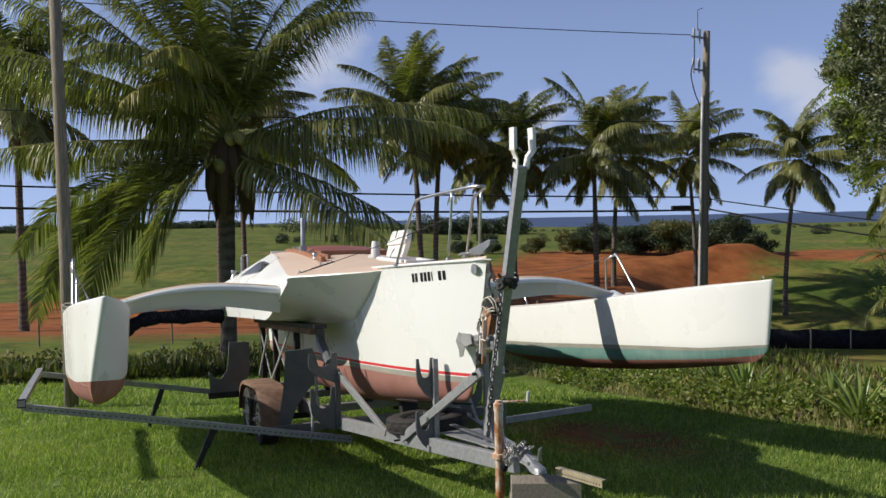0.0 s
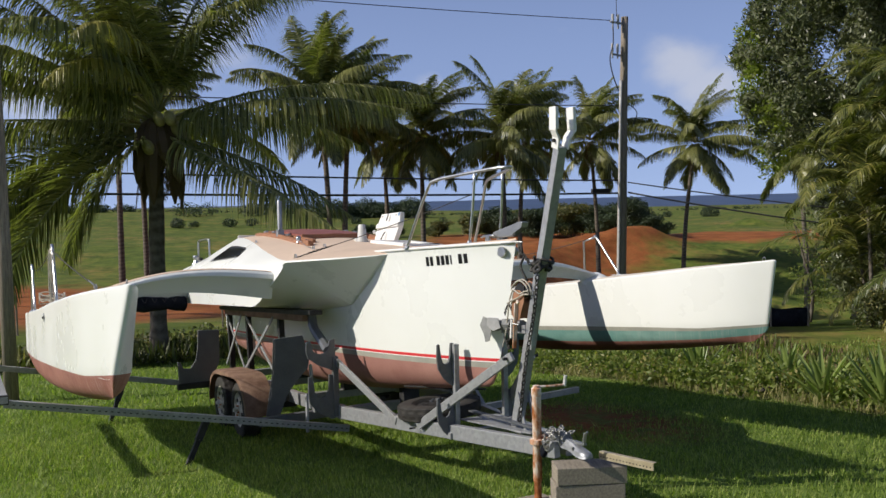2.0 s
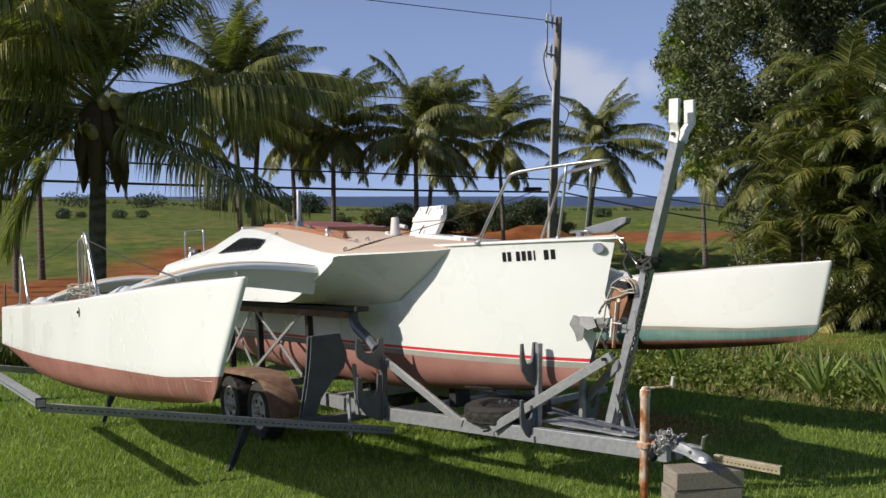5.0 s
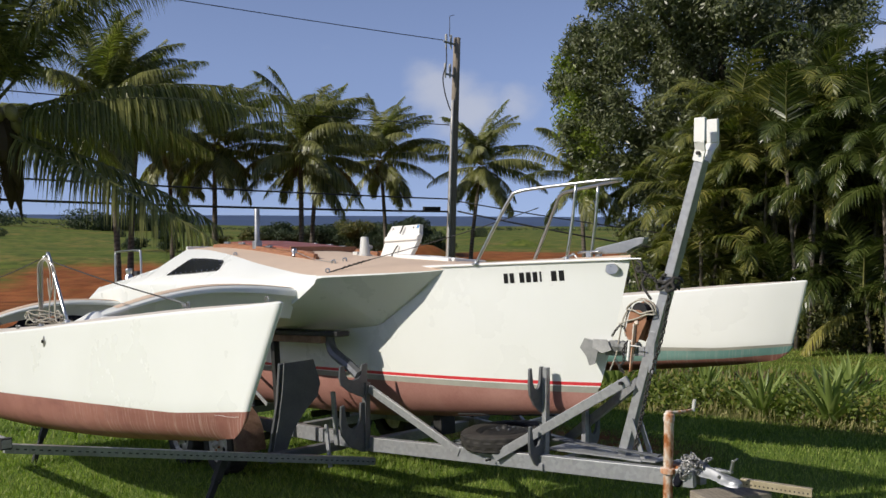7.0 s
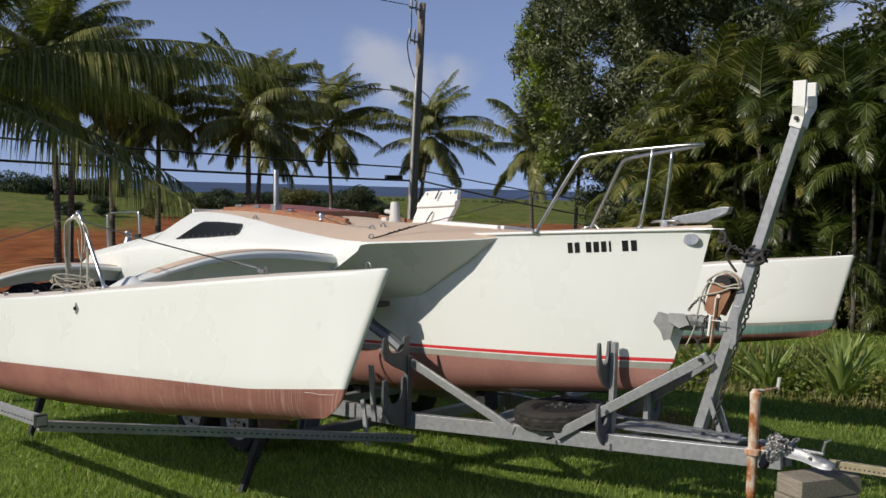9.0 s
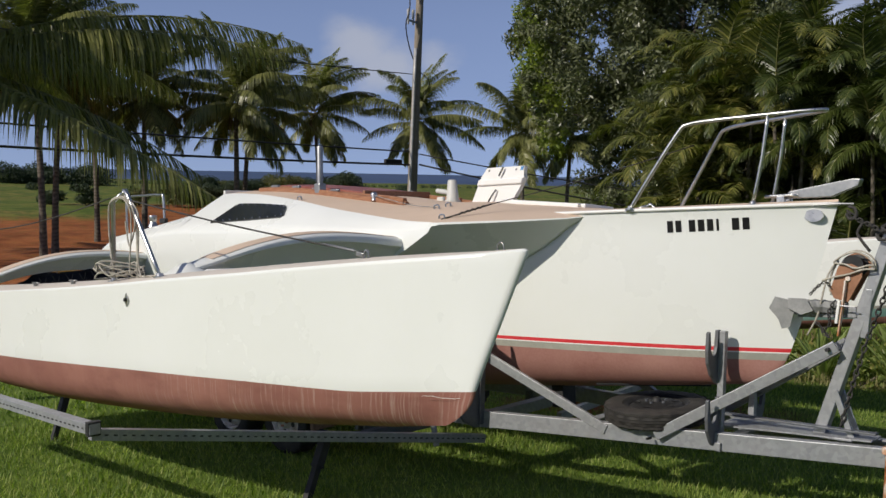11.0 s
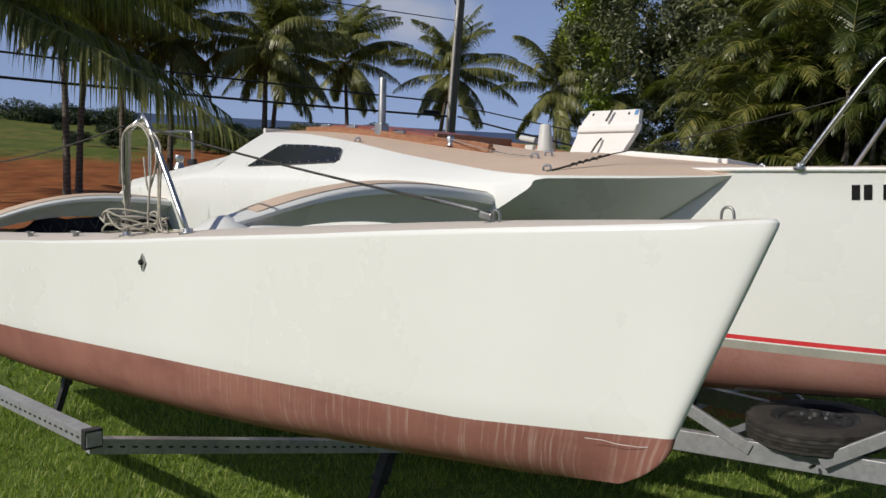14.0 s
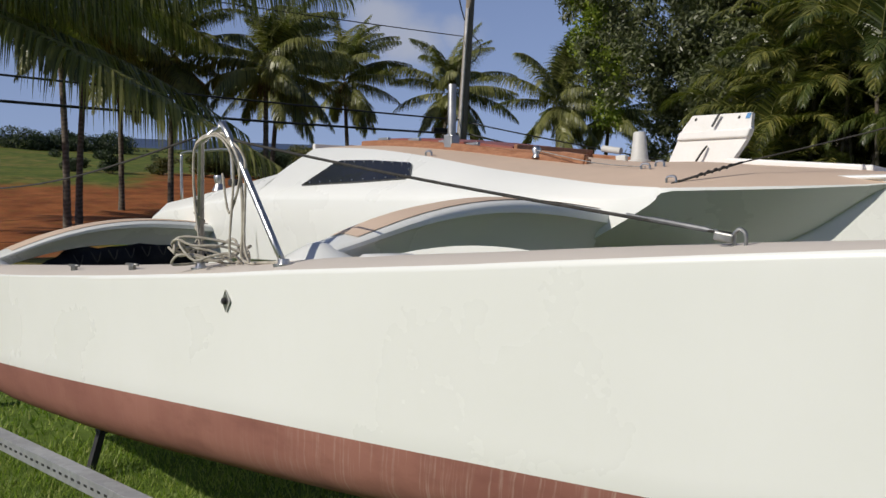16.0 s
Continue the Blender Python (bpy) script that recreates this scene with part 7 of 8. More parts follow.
def big_tree():
    x, y = -17.5, 28.6
    g = float(ground_z(x, y)) - 0.2
    th = thing("broadleaf_tree", "tall dark-leaved tree with a ragged crown and yellow-green young leaves", "tree", pose(x, y, g))
    rng = random.Random(21)
    part("trunk", tube(smooth_line([(0, 0, 0), (0.1, 0.05, 2.5), (-0.1, 0.2, 5.0), (0.2, 0.1, 8.0), (0.0, 0.0, 11.5)], 4), [0.55 - 0.028 * i for i in range(17)], 12), M_TREEBARK, th, smooth=True)
    blobs = []
    for i in range(160):
        a = rng.uniform(0, 6.283)
        zz = rng.uniform(2.6, 16.5)
        reach = 6.3 * math.sin(math.pi * min(1, max(0.08, (zz - 0.5) / 18.0))) ** 0.6
        r = reach * math.sqrt(rng.random()) * 1.0
        blobs.append((r * math.cos(a) * 0.9, r * math.sin(a) * 0.9, zz, rng.uniform(0.9, 1.7), rng.uniform(0.9, 1.7), rng.uniform(0.8, 1.4)))
    # hanging boughs on the side of the fields
    for bx, by, bz in ((-5.6, -3.4, 8.6), (-6.0, -3.2, 7.4), (-5.4, -3.6, 6.2), (-4.8, -3.6, 5.0), (-4.6, -3.0, 10.4), (-5.8, -2.6, 9.8), (-4.2, -4.0, 12.0), (-3.8, -4.2, 7.6)):
        blobs.append((bx, by, bz, 0.8, 0.8, 0.8))
    # ragged outer twigs
    for i in range(70):
        a = rng.uniform(2.4, 5.6)
        zz = rng.uniform(4.5, 15.0)
        reach = 6.9 * math.sin(math.pi * min(1, max(0.08, (zz - 0.5) / 18.0))) ** 0.6
        blobs.append((reach * math.cos(a), reach * math.sin(a), zz, rng.uniform(0.35, 0.7), rng.uniform(0.35, 0.7), rng.uniform(0.3, 0.8)))
    def clear(b):
        u = 0.72 * b[0] + 0.70 * b[1]
        return b[2] - b[5] > 7.2 - 6.0 * max(0.0, min(1.0, (u + 2.6) / 1.8))
    blobs = [b for b in blobs if clear(b)]
    # a skirt of foliage down to the scrub on the lawn's side
    for i in range(46):
        u, h = rng.uniform(0.0, 3.2), rng.uniform(2.4, 9.5)
        u = min(u, 1.2 + 0.35 * h)
        d = rng.uniform(-2.0, 2.0)
        blobs.append((-0.875 * u + 0.485 * d + 0.9, -0.485 * u - 0.875 * d - 1.6, h, rng.uniform(0.6, 1.1), rng.uniform(0.6, 1.1), rng.uniform(0.5, 1.0)))
    # the crown draws in below its widest boughs
    def drawn_in(b):
        push = max(0.0, lerp(b[2] + g, (2.8, -4.4), (6.8, -7.2)) + 0.8 * b[3] - 0.84 * b[0] - 0.54 * b[1])
        return (b[0] + 0.84 * push, b[1] + 0.54 * push) + tuple(b[2:])
    blobs = [drawn_in(b) for b in blobs]
    for i, b in enumerate(blobs):
        if i % 7 == 0:
            start = Vector((0, 0, min(b[2] * 0.72, 10.5)))
            end = Vector(b[:3])
            mid = start.lerp(end, 0.55) + Vector((0, 0, 0.5))
            part("limb", tube(smooth_line([start, mid, end], 4), [0.12, 0.11, 0.10, 0.085, 0.07, 0.055, 0.04, 0.03, 0.015], 6), M_TREEBARK, th, smooth=True)
    cloud_object("crown", blobs, 1150, 0.098, 5, M_TREE, th, aspect=0.34, shell=0.12)
    young = [(-2.6, -5.0, 6.9, 0.7, 0.7, 0.7), (-2.2, -5.3, 5.4, 0.7, 0.8, 0.9), (-1.2, -5.4, 4.4, 0.8, 0.8, 0.9), (-1.6, -5.6, 6.2, 0.5, 0.6, 0.5), (-0.9, -5.5, 2.9, 0.7, 0.7, 0.8), (-3.2, -4.6, 7.8, 0.5, 0.5, 0.5)]
    cloud_object("young_leaves", young, 1300, 0.08, 6, M_TREE_Y, th, aspect=0.45, shell=0.2).location = (-0.9, -0.5, 4.4)


big_tree()


def shrub(name, label, x, y, blobs, per, size, seed, material, group="shrubs"):
    g = float(ground_z(x, y)) - 0.05
    th = thing(name, label, "shrub", pose(x, y, g), group)
    rng = random.Random(seed)
    for b in blobs[::2]:
        part("branch", tube(smooth_line([(b[0] * 0.3, b[1] * 0.3, 0), (b[0] * 0.6, b[1] * 0.6, b[2] * 0.5), (b[0], b[1], b[2])], 3), [0.05, 0.045, 0.04, 0.03, 0.025, 0.02, 0.01], 5), M_TREEBARK, th)
    cloud_object("foliage", blobs, per, size, seed, material, th, shell=0.3)
    return th


rngs = random.Random(31)
for i, (x, y, w, h) in enumerate(((-10.6, 18.0, 1.3, 1.7), (-9.7, 17.0, 1.2, 1.5), (-8.5, 17.4, 1.3, 1.7), (-7.0, 18.2, 1.5, 1.9), (-5.4, 19.0, 1.5, 2.0), (-3.8, 19.6, 1.6, 2.0), (-2.2, 20.4, 1.6, 2.1), (-0.6, 21.2, 1.6, 2.1), (-12.4, 20.8, 1.5, 2.0), (-15.0, 24.0, 2.0, 2.8))):
    blobs = [(rngs.uniform(-0.55, 0.55) * w, rngs.uniform(-0.55, 0.55) * w, h * rngs.uniform(0.25, 0.82), w * rngs.uniform(0.35, 0.55), w * rngs.uniform(0.35, 0.55), h * rngs.uniform(0.22, 0.34)) for _ in range(9)]
    shrub("shrub", "dense dark green shrub beneath the palms", x, y, blobs, 2200, 0.045, 300 + i, M_SHRUB)


def young_tree():
    """A thin young tree with sparse feathery clumps before the field."""
    x, y = -12.6, 16.9
    g = float(ground_z(x, y)) - 0.05
    th = thing("young_tree", "slender young tree with sparse feathery green clumps", "tree", pose(x, y, g))
    part("trunk", tube(smooth_line([(0, 0, 0), (0.08, 0.03, 0.9), (-0.12, -0.08, 1.8), (-0.32, -0.2, 2.7)], 4), [0.06 - 0.004 * i for i in range(13)], 7), M_TREEBARK, th, smooth=True)
    clumps = [(-0.35, -0.2, 2.75, 0.32, 0.32, 0.24), (0.05, -0.15, 2.25, 0.42, 0.36, 0.26), (-0.45, 0.1, 2.0, 0.36, 0.36, 0.22), (0.35, 0.1, 1.75, 0.45, 0.4, 0.28), (-0.2, -0.2, 1.35, 0.45, 0.45, 0.28), (0.4, -0.1, 1.05, 0.5, 0.45, 0.3), (0.0, 0.2, 0.7, 0.55, 0.5, 0.3), (0.65, 0.2, 0.6, 0.45, 0.45, 0.35)]
    for c in clumps[:7]:
        part("limb", tube([(0.0, 0.0, c[2] * 0.75), (c[0], c[1], c[2])], [0.02, 0.008], 5), M_TREEBARK, th)
    cloud_object("foliage", clumps, 1100, 0.05, 77, M_COVER, th, aspect=0.25, shell=0.15)


young_tree()


# dark growth behind the arecas
for i, (x, y, w, h) in enumerate(((-9.5, 23.0, 3.4, 8.5), (-6.4, 23.6, 3.6, 10.0), (-3.0, 24.4, 3.6, 10.5), (0.4, 25.0, 3.6, 9.5))):
    blobs = [(rngs.uniform(-0.55, 0.55) * w, rngs.uniform(-0.5, 0.5) * w, h * rngs.uniform(0.15, 0.92), w * rngs.uniform(0.28, 0.42), w * rngs.uniform(0.28, 0.42), h * rngs.uniform(0.09, 0.14)) for _ in range(22)]
    shrub("tall_shrub", "tall dark green growth behind the areca palms", x, y, blobs, 700, 0.11, 330 + i, M_SHRUB, "tall shrubs")


# ---- planting bed: agaves and ground cover ----
def agave(x, y, size, seed, count=27):
    g = float(ground_z(x, y))
    th = thing("agave", "green agave with long pointed leaves in the bed", "plant", pose(x, y, g), "agaves")
    rng = random.Random(seed)
    for i in range(count):
        az = i * 137.5 + rng.uniform(-12, 12)
        el = 88 - 54 * (i / count) + rng.uniform(-9, 9)
        ln = size * rng.uniform(0.85, 1.25)
        w = 0.043 * size / 0.8
        rows = []
        droop = rng.uniform(0.1, 0.55)
        for k in range(6):
            t = k / 5
            ww = w * (0.55 + 1.1 * t - 1.65 * t * t) * 1.6 + 0.003
            z = -droop * ln * 0.45 * t * t
            rows.append([(ln * t, -ww, z + ww * 0.35), (ln * t, 0, z - ww * 0.25), (ln * t, ww, z + ww * 0.35)])
        bm = bmesh.new()
        grid_faces(bm, rows)
        bmesh.ops.transform(bm, matrix=aim(az, el), verts=bm.verts)
        part("leaf", bm, M_AGAVE, th, smooth=True)


for i, (x, y, s) in enumerate(((-1.40, 5.25, 0.64), (-2.30, 5.30, 0.60), (-0.35, 5.9, 0.62), (-3.7, 6.2, 0.55), (-4.95, 5.75, 0.66), (-6.2, 6.2, 0.6), (0.7, 6.1, 0.75), (-1.95, 6.9, 0.7), (-8.0, 6.6, 0.55))):
    agave(x, y + 0.4, s * 1.02, 400 + i)


def strap_leaves(name, label, region, count, lo, hi, width, seed, material, category="ground cover"):
    """Tufts of strap leaves and low leafy stems scattered over region(u, v) -> x, y."""
    rng = np.random.default_rng(seed)
    n = count
    xy = region(rng.random(n), rng.random(n), rng)
    z = ground_z(xy[:, 0], xy[:, 1])
    az = rng.random(n) * 6.2832
    el = np.radians(rng.uniform(15, 85, n))
    ln = rng.uniform(lo, hi, n)
    d = np.stack([np.cos(az) * np.cos(el), np.sin(az) * np.cos(el), np.sin(el)], 1)
    side = np.stack([-np.sin(az), np.cos(az), np.zeros(n)], 1) * (width * rng.uniform(0.6, 1.4, n))[:, None]
    p0 = np.stack([xy[:, 0], xy[:, 1], z - 0.02], 1)
    p1 = p0 + d * (ln * 0.55)[:, None]
    p2 = p0 + d * ln[:, None] + np.array((0, 0, -1)) * (ln * 0.25 * np.cos(el))[:, None]
    V = np.stack([p0 - side * 0.5, p0 + side * 0.5, p1 + side, p1 - side, p2], 1).reshape(-1, 3)
    b = np.arange(n) * 5
    faces = [tuple(f) for f in np.stack([b, b + 1, b + 2, b + 3], 1)] + [tuple(f) for f in np.stack([b + 3, b + 2, b + 4], 1)]
    return tagged(new(name, mesh_np(name, V, [tuple(int(q) for q in f) for f in faces], [material])), label, category, kind="stuff")


def bed_edge(x):
    return 5.22 + 0.12 * np.sin(x * 1.7) + 0.10 * np.sin(x * 0.6 + 1) + np.clip((-6 - x) * 0.10, 0, 1)


def bed_front(u, v, rng):
    x = -15 + 17.5 * u
    return np.stack([x, bed_edge(x) + 0.55 * v ** 1.5 + 0.1], 1)


def bed_main(u, v, rng):
    x = -15 + 17.5 * u
    return np.stack([x, bed_edge(x) + 0.35 + 2.1 * v], 1)


def bed_back(u, v, rng):
    x = -14 + 18.5 * u
    return np.stack([x, bed_edge(x) + 1.3 + 1.5 * v], 1)


def bed_far(u, v, rng):
    x = -13 + 9.5 * u
    return np.stack([x, bed_edge(x) + 2.0 + 4.6 * v], 1)


def bed_left(u, v, rng):
    y = -7 + 13.0 * u
    return np.stack([-14.6 - 0.12 * (y - 1) - 0.12 * np.sin(y * 2) - 2.4 * v, y], 1)


for i in range(46):
    x = -10.4 + i * 0.275
    blobs = [(rngs.uniform(-0.45, 0.45), rngs.uniform(-0.4, 0.4), rngs.uniform(0.08, 0.34), rngs.uniform(0.2, 0.4), rngs.uniform(0.2, 0.4), rngs.uniform(0.14, 0.26)) for _ in range(6)]
    shrub("bed_plant", "low leafy green plant in the planting bed", x, float(bed_edge(x)) + (0.55 if i % 2 else 1.45) + rngs.uniform(-0.25, 0.4), blobs, 1700, 0.036, 360 + i, M_COVER, "bed plants")
strap_leaves("ground_cover", "low leafy ground cover filling the planting bed", bed_main, 7000, 0.10, 0.26, 0.016, 1, M_COVER)
strap_leaves("tall_plants", "tall leafy plants at the back of the planting bed", bed_back, 4000, 0.22, 0.45, 0.013, 8, M_COVER)
strap_leaves("dry_grass", "dry straw-coloured grass along the bed's edge", bed_front, 5200, 0.10, 0.28, 0.006, 2, M_DRY)
strap_leaves("ground_cover", "broad-leaved ground cover beside the agaves", bed_main, 12000, 0.07, 0.16, 0.020, 3, M_COVER)
strap_leaves("undergrowth", "mixed leafy undergrowth between the bed and the palms", bed_far, 12000, 0.12, 0.42, 0.022, 31, M_COVER)
strap_leaves("leaf_litter", "dry brown fallen leaves under the palms", bed_far, 9000, 0.10, 0.34, 0.022, 32, M_DEAD)
strap_leaves("hedge_plants", "low leafy plants along the far edge of the lawn", bed_left, 9000, 0.2, 0.6, 0.028, 4, M_SHRUB)
strap_leaves("hedge_grass", "tall grass along the far edge of the lawn", bed_left, 5000, 0.25, 0.6, 0.012, 5, M_COVER)
for i in range(13):
    y = -6.2 + i * 0.95
    blobs = [(rngs.uniform(-0.5, 0.5), rngs.uniform(-0.4, 0.4), rngs.uniform(0.12, 0.5), rngs.uniform(0.25, 0.45), rngs.uniform(0.25, 0.45), rngs.uniform(0.18, 0.32)) for _ in range(6)]
    shrub("low_bush", "low rounded bush at the far edge of the lawn", -15.9 - 0.12 * (y - 1) + rngs.uniform(-0.3, 0.3), y, blobs, 1100, 0.05, 340 + i, M_SHRUB, "low bushes")


# ---- mown grass ----
def lawn_blades():
    rng = np.random.default_rng(12)
    parts = []
    for x0, x1, y0, y1, dens in ((-6.5, 2.2, -4.2, 0.8, 1900), (-6.5, 2.6, 0.8, 5.3, 1700), (-14.5, -6.5, -5.0, 5.2, 330), (2.2, 4.2, -4.4, 2.5, 900), (-9.0, 3.0, 7.6, 18.0, 300)):
        n = int((x1 - x0) * (y1 - y0) * dens)
        parts.append(np.stack([rng.uniform(x0, x1, n), rng.uniform(y0, y1, n), np.full(n, 1.0 if dens > 500 else 1.8)], 1))
    a = np.concatenate(parts)
    x, y, k = a.T
    keep = (y < bed_edge(x) + 0.3) | (y > bed_edge(x) + 2.3)
    worn = np.exp(-(((x + 2.9) * 0.55) ** 2 + ((y - 2.65) * 1.0) ** 2))
    keep &= rng.random(len(x)) > worn * 1.05
    x, y, k = x[keep], y[keep], k[keep]
    n = len(x)
    tuft = 0.75 + 0.5 * np.sin(x * 3.1 + 1.3 * np.sin(y * 2.3)) * np.sin(y * 2.7 + x) * 0.5
    h = rng.uniform(0.03, 0.09, n) * tuft * np.sqrt(k)
    az = rng.random(n) * 6.2832
    lean = rng.uniform(0.2, 1.1, n)
    w = rng.uniform(0.003, 0.0068, n) * k
    p = np.stack([x, y, ground_z(x, y) - 0.004], 1)
    side = np.stack([-np.sin(az), np.cos(az), np.zeros(n)], 1) * w[:, None]
    tip = p + np.stack([np.cos(az) * lean * h, np.sin(az) * lean * h, h], 1)
    V = np.stack([p - side, p + side, tip], 1).reshape(-1, 3)
    me = bpy.data.meshes.new("lawn_grass")
    me.vertices.add(n * 3)
    me.vertices.foreach_set("co", V.ravel())
    me.loops.add(n * 3)
    me.loops.foreach_set("vertex_index", np.arange(n * 3, dtype=np.int32))
    me.polygons.add(n)
    me.polygons.foreach_set("loop_start", np.arange(0, n * 3, 3, dtype=np.int32))
    me.update(calc_edges=True)
    me.materials.append(M_GRASS)
    return tagged(new("lawn_grass", me), "short green grass of the mown lawn", "grass", kind="stuff")


lawn_blades()


# ---- far scrub along the fields ----
def far_scrub(name, label, line, n, lo, hi, per, leaf_size, seed):
    rng = random.Random(seed)
    blobs = []
    for i in range(n):
        t = (i + rng.random()) / n
        k = t * (len(line) - 1)
        j = min(int(k), len(line) - 2)
        f = k - j
        x = line[j][0] * (1 - f) + line[j + 1][0] * f + rng.uniform(-4, 4)
        y = line[j][1] * (1 - f) + line[j + 1][1] * f + rng.uniform(-4, 4)
        h = rng.uniform(lo, hi)
        blobs.append((x, y, float(ground_z(x, y)) + h * 0.42, h * rng.uniform(0.6, 1.1), h * rng.uniform(0.6, 1.1), h * 0.58))
    ob = cloud_object(name, blobs, per, leaf_size, seed, M_FARTREE, aspect=0.6, shell=0.5)
    return tagged(ob, label, "trees", kind="stuff")


for i, (az, r, w, h) in enumerate(((151.9, 106, 3.0, 2.8), (150.3, 106, 5.2, 3.6), (148.2, 101, 5.6, 3.3), (145.9, 101, 5.0, 3.9), (143.1, 99, 6.2, 4.5), (141.2, 98, 3.4, 2.8), (154.0, 108, 3.0, 2.0), (156.6, 110, 2.8, 2.6), (158.4, 112, 2.6, 1.7), (149.2, 113, 4.6, 3.2), (144.5, 107, 5.0, 3.6), (147.0, 110, 4.0, 3.4))):
    blobs = [(rngs.uniform(-0.38, 0.38) * w, rngs.uniform(-0.38, 0.38) * w, h * rngs.uniform(0.18, 0.80), w * rngs.uniform(0.18, 0.30), w * rngs.uniform(0.18, 0.30), h * rngs.uniform(0.14, 0.22)) for _ in range(16)]
    shrub("round_bush", "rounded dark green bush beyond the red earth", 6.4 + r * math.cos(radians(az)), -2.7 + r * math.sin(radians(az)), blobs, 800, 0.095, 500 + i, M_FARTREE if i % 3 else M_SHRUB, "far bushes")
far_scrub("far_bushes", "dark bushes along the far field", [(-150, 20), (-150, 50), (-140, 90), (-120, 120)], 12, 0.8, 1.7, 700, 0.1, 62)
far_scrub("far_trees", "dark line of trees on the crest of the fields", [(-230, 30), (-215, 80), (-190, 130), (-150, 190)], 300, 0.3, 0.9, 150, 0.13, 63)
far_scrub("far_trees", "dense dark trees on the high end of the crest", [(-232, -90), (-236, -40), (-236, 0), (-230, 30)], 300, 0.9, 2.0, 120, 0.16, 66)
far_scrub("far_trees", "tall dark clump of trees over the far crest", [(-188, 66), (-186, 76), (-183, 84)], 16, 2.4, 4.6, 150, 0.2, 64)
far_scrub("far_trees", "slender feathery trees standing on the far crest", [(-198, 34), (-197, 50), (-195, 56)], 6, 2.6, 3.6, 60, 0.2, 67)


# ---- power line ----
def power_pole():
    base = float(ground_z(-21.0, 17.0)) - 0.3
    th = thing("utility_pole", "weathered wooden utility pole with insulators and cables", "pole", pose(-21.0, 17.03, 0))
    top = Vector((0.13, 0.17, 8.15))
    lean = lambda z: Vector((0.13 * (z + 0.4) / 8.5, 0.17 * (z + 0.4) / 8.5, z))
    pts = [lean(base + (8.15 - base) * i / 10) for i in range(11)]
    part("post", tube(pts, [0.19 - 0.007 * i for i in range(11)], 14), M_POLE, th, smooth=True)
    part("conduit", tube([p + Vector((0.10, -0.20, 0)) for p in pts[:9]], 0.05, 8), M_CERAM, th, smooth=True)
    for z, r in ((7.9, 0.30), (6.8, 0.28)):
        p = lean(z)
        arm = part("bracket", bar(p, p + Vector((0.0, -0.62 if z > 7 else -0.5, 0.06)), 0.06, 0.06, 0.005), M_GALV, th)
        for k in (0.28, 0.5):
            q = p + Vector((0, -k, 0.06))
            part("insulator", turned([(0.0, 0.36), (0.035, 0.36), (0.05, 0.32), (0.035, 0.29), (0.055, 0.26), (0.035, 0.22), (0.055, 0.18), (0.035, 0.14), (0.055, 0.10), (0.03, 0.06), (0.03, -0.14)], Matrix.Translation(q + Vector((0, 0, -0.1 if z > 7 else 0.0))), 10), M_CERAM, arm, smooth=True)
    part("drop_lead", tube(smooth_line([lean(7.9) + Vector((0, -0.5, 0)), lean(7.2) + Vector((0.1, -0.55, 0)), lean(6.7) + Vector((0, -0.6, 0)), lean(6.1) + Vector((0, -0.45, 0)), lean(5.6) + Vector((0, -0.2, 0))], 5), 0.02, 6), M_WIRE, th, smooth=True)
    part("drop_lead", tube(smooth_line([lean(5.2) + Vector((0, 0.15, 0)), lean(4.9) + Vector((0.1, 0.5, 0)), lean(4.5) + Vector((0, 0.45, 0)), lean(4.3) + Vector((0, 0.15, 0))], 5), 0.015, 6), M_WIRE, th, smooth=True)
    part("lightning_rod", tube([lean(8.1) + Vector((0, -0.35, 0.05)), lean(8.1) + Vector((0, -0.35, 0.75)), lean(8.1) + Vector((0, -0.15, 0.82))], 0.012, 5), M_WIRE, th)
    part("splice_box", box(pose(0, -0.85, 2.18), (0.12, 0.75, 0.14), 0.03), M_WIRE, th)


power_pole()


def cable(a, b, sag, r, label):
    a, b = Vector(a), Vector(b)
    pts = [a.lerp(b, i / 24) - Vector((0, 0, 4 * sag * (i / 24) * (1 - i / 24))) for i in range(25)]
    tagged(part("cable", tube(pts, r, 5), M_WIRE, None, smooth=True), label, "cable", "overhead cables")


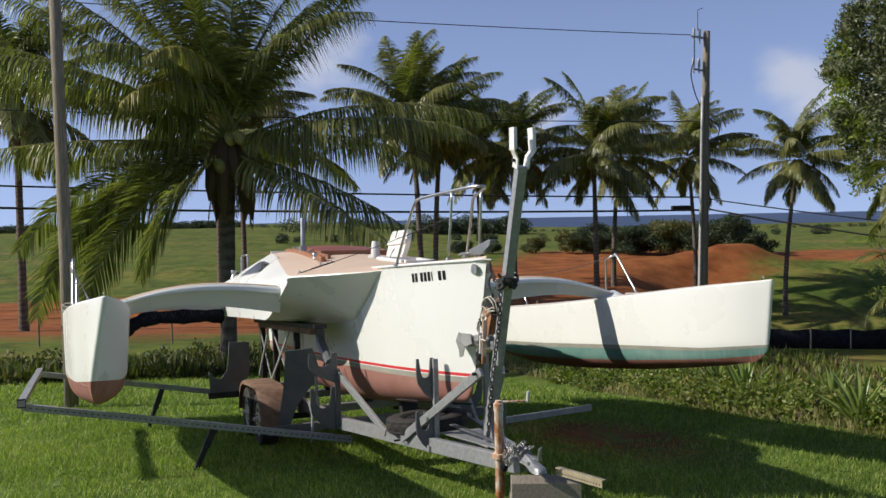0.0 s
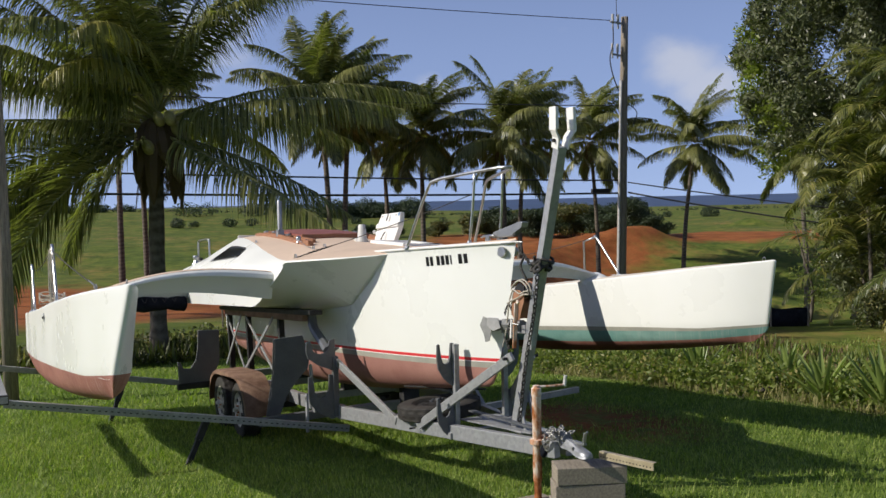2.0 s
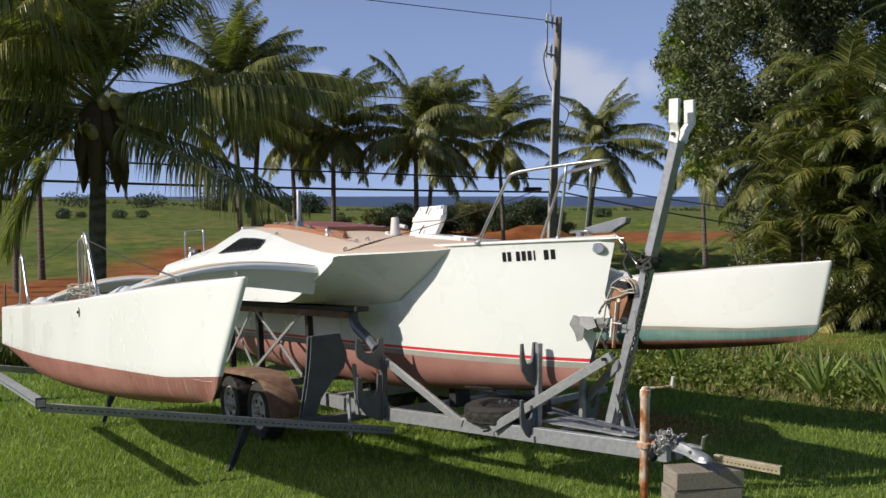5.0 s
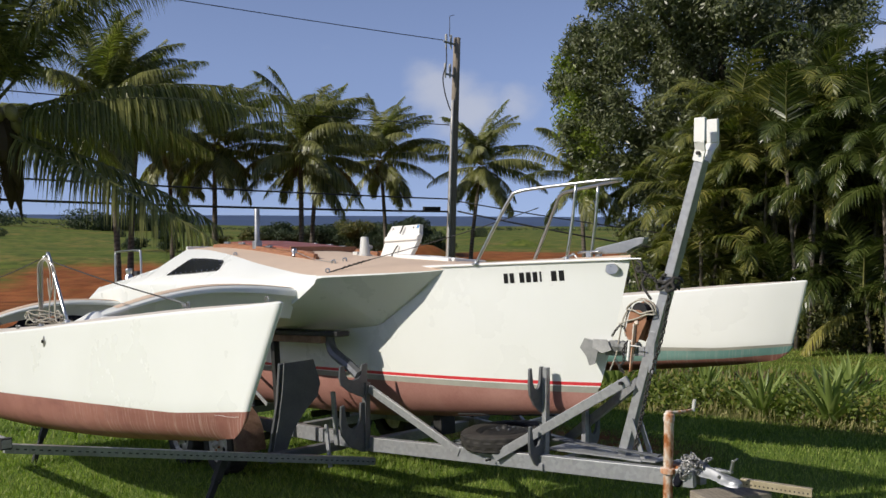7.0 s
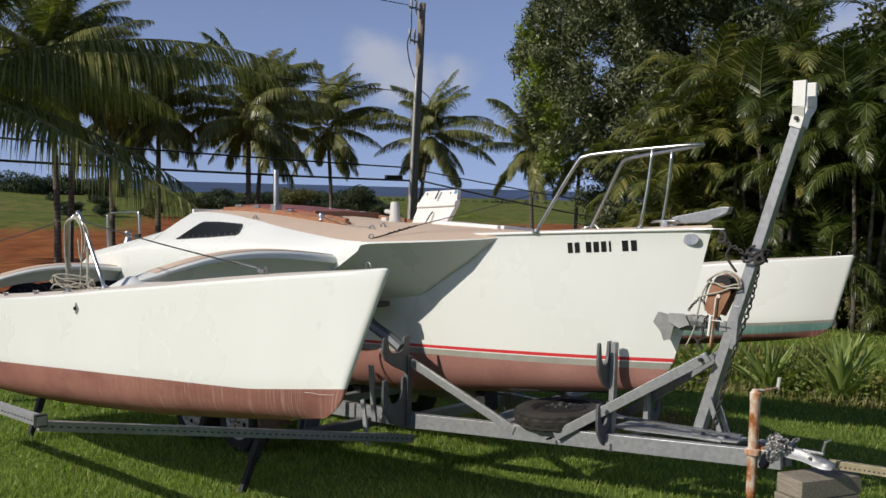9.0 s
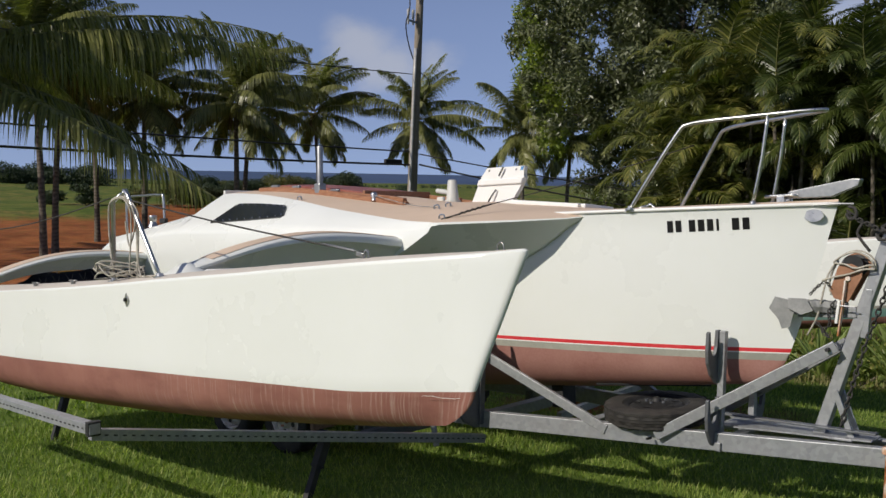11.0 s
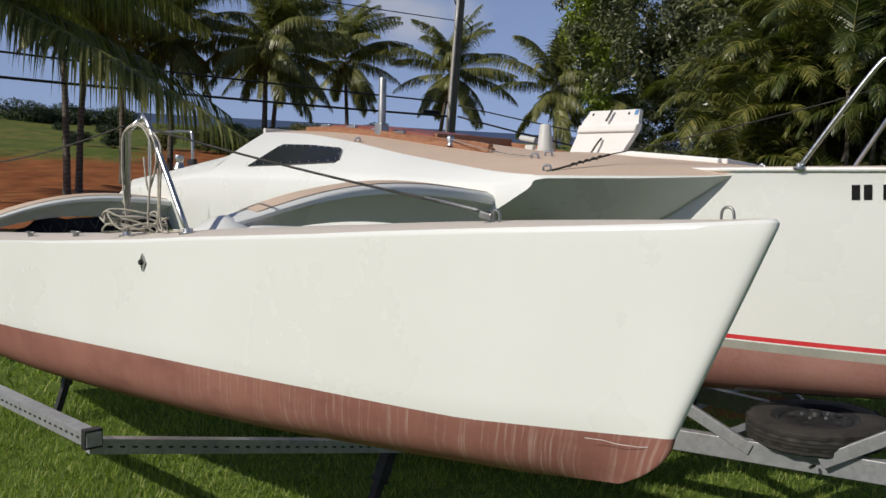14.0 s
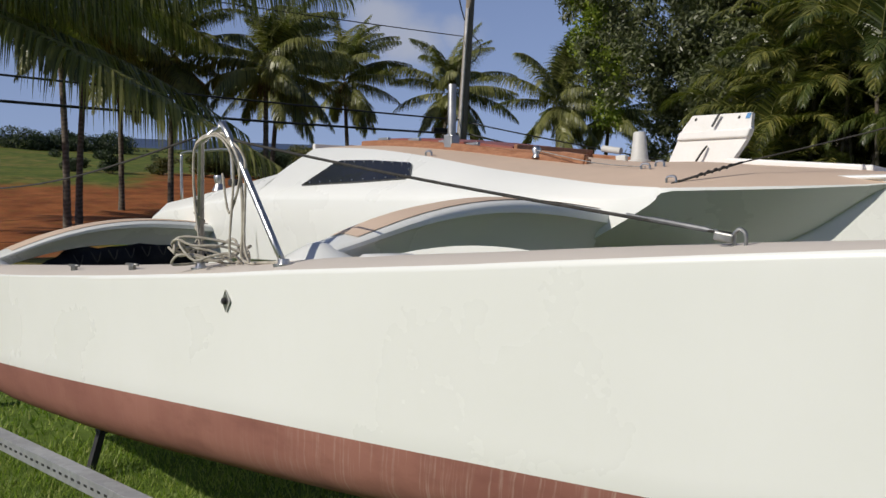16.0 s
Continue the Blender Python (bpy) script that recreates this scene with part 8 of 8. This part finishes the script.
cable((-20.9, 16.6, 8.0), (-18.6, -34, 8.6), 0.5, 0.014, "thin overhead power line from the pole")
cable((-20.9, 16.9, 5.1), (-19.4, -34, 6.0), 0.5, 0.016, "thin overhead service cable from the pole")
cable((-20.9, 16.9, 2.52), (-19.4, -34, 4.6), 0.35, 0.026, "black overhead telephone cable from the pole")
cable((-20.9, 16.9, 2.08), (-19.4, -34, 4.1), 0.45, 0.034, "thick black overhead cable from the pole")
cable((-20.8, 17.2, 2.45), (-8.0, 30.0, 0.3), 0.25, 0.022, "black cable running down past the palms")
cable((-20.8, 17.2, 2.1), (-8.0, 30.0, -0.3), 0.35, 0.03, "thick black cable running down past the palms")


def wood_post():
    x, y = -8.6, -3.02
    g = float(ground_z(x, y)) - 0.2
    th = thing("wooden_pole", "tall slender weathered wooden pole on the lawn", "pole", pose(x, y, g))
    part("post", tube([(0, 0, 0), (0.01, -0.01, 2.5), (0.0, -0.03, 5.0), (-0.02, -0.05, 7.5)], [0.100, 0.092, 0.085, 0.078], 14), M_POLE, th, smooth=True)


wood_post()


def field_fence():
    """Low black silt fence on stakes beyond the bed, and a stock fence in the field."""
    th = thing("silt_fence", "low black silt fence on wooden stakes beyond the bed", "fence")
    line = [(-13.9, 12.6), (-13.2, 13.4), (-12.7, 14.3), (-12.2, 15.1), (-11.7, 15.9)]
    bm = bmesh.new()
    rows = []
    for i in range(33):
        t = i / 32 * (len(line) - 1)
        j = min(int(t), len(line) - 2)
        f = t - j
        x, y = line[j][0] * (1 - f) + line[j + 1][0] * f, line[j][1] * (1 - f) + line[j + 1][1] * f
        g = float(ground_z(x, y))
        s = 0.03 * math.sin(i * 1.9)
        rows.append([(x, y + s, g - 0.05), (x, y - s, g + 0.25), (x, y + s * 0.6, g + 0.48 + 0.02 * math.sin(i * 0.9))])
    grid_faces(bm, rows)
    bmesh.ops.solidify(bm, geom=bm.faces[:], thickness=0.01)
    part("fabric", bm, M_TARP, th, smooth=True)
    for x, y in line:
        g = float(ground_z(x, y))
        part("stake", box(pose(x, y - 0.04, g + 0.22), (0.035, 0.035, 0.6), 0.004), M_TIMBER, th)
    th = thing("field_fence", "thin wire stock fence along the field", "fence")
    posts = []
    for i in range(16):
        x, y = -24.0 + 0.35 * i, -9.5 + 1.8 * i
        posts.append((x, y, float(ground_z(x, y))))
    for x, y, g in posts:
        part("stake", tube([(x, y, g - 0.1), (x, y, g + 1.15)], 0.03, 6), M_POLE, th)
    for h in (0.45, 0.8, 1.05):
        part("wire", tube([(x, y, g + h) for x, y, g in posts], 0.006, 4), M_WIRE, th)


field_fence()
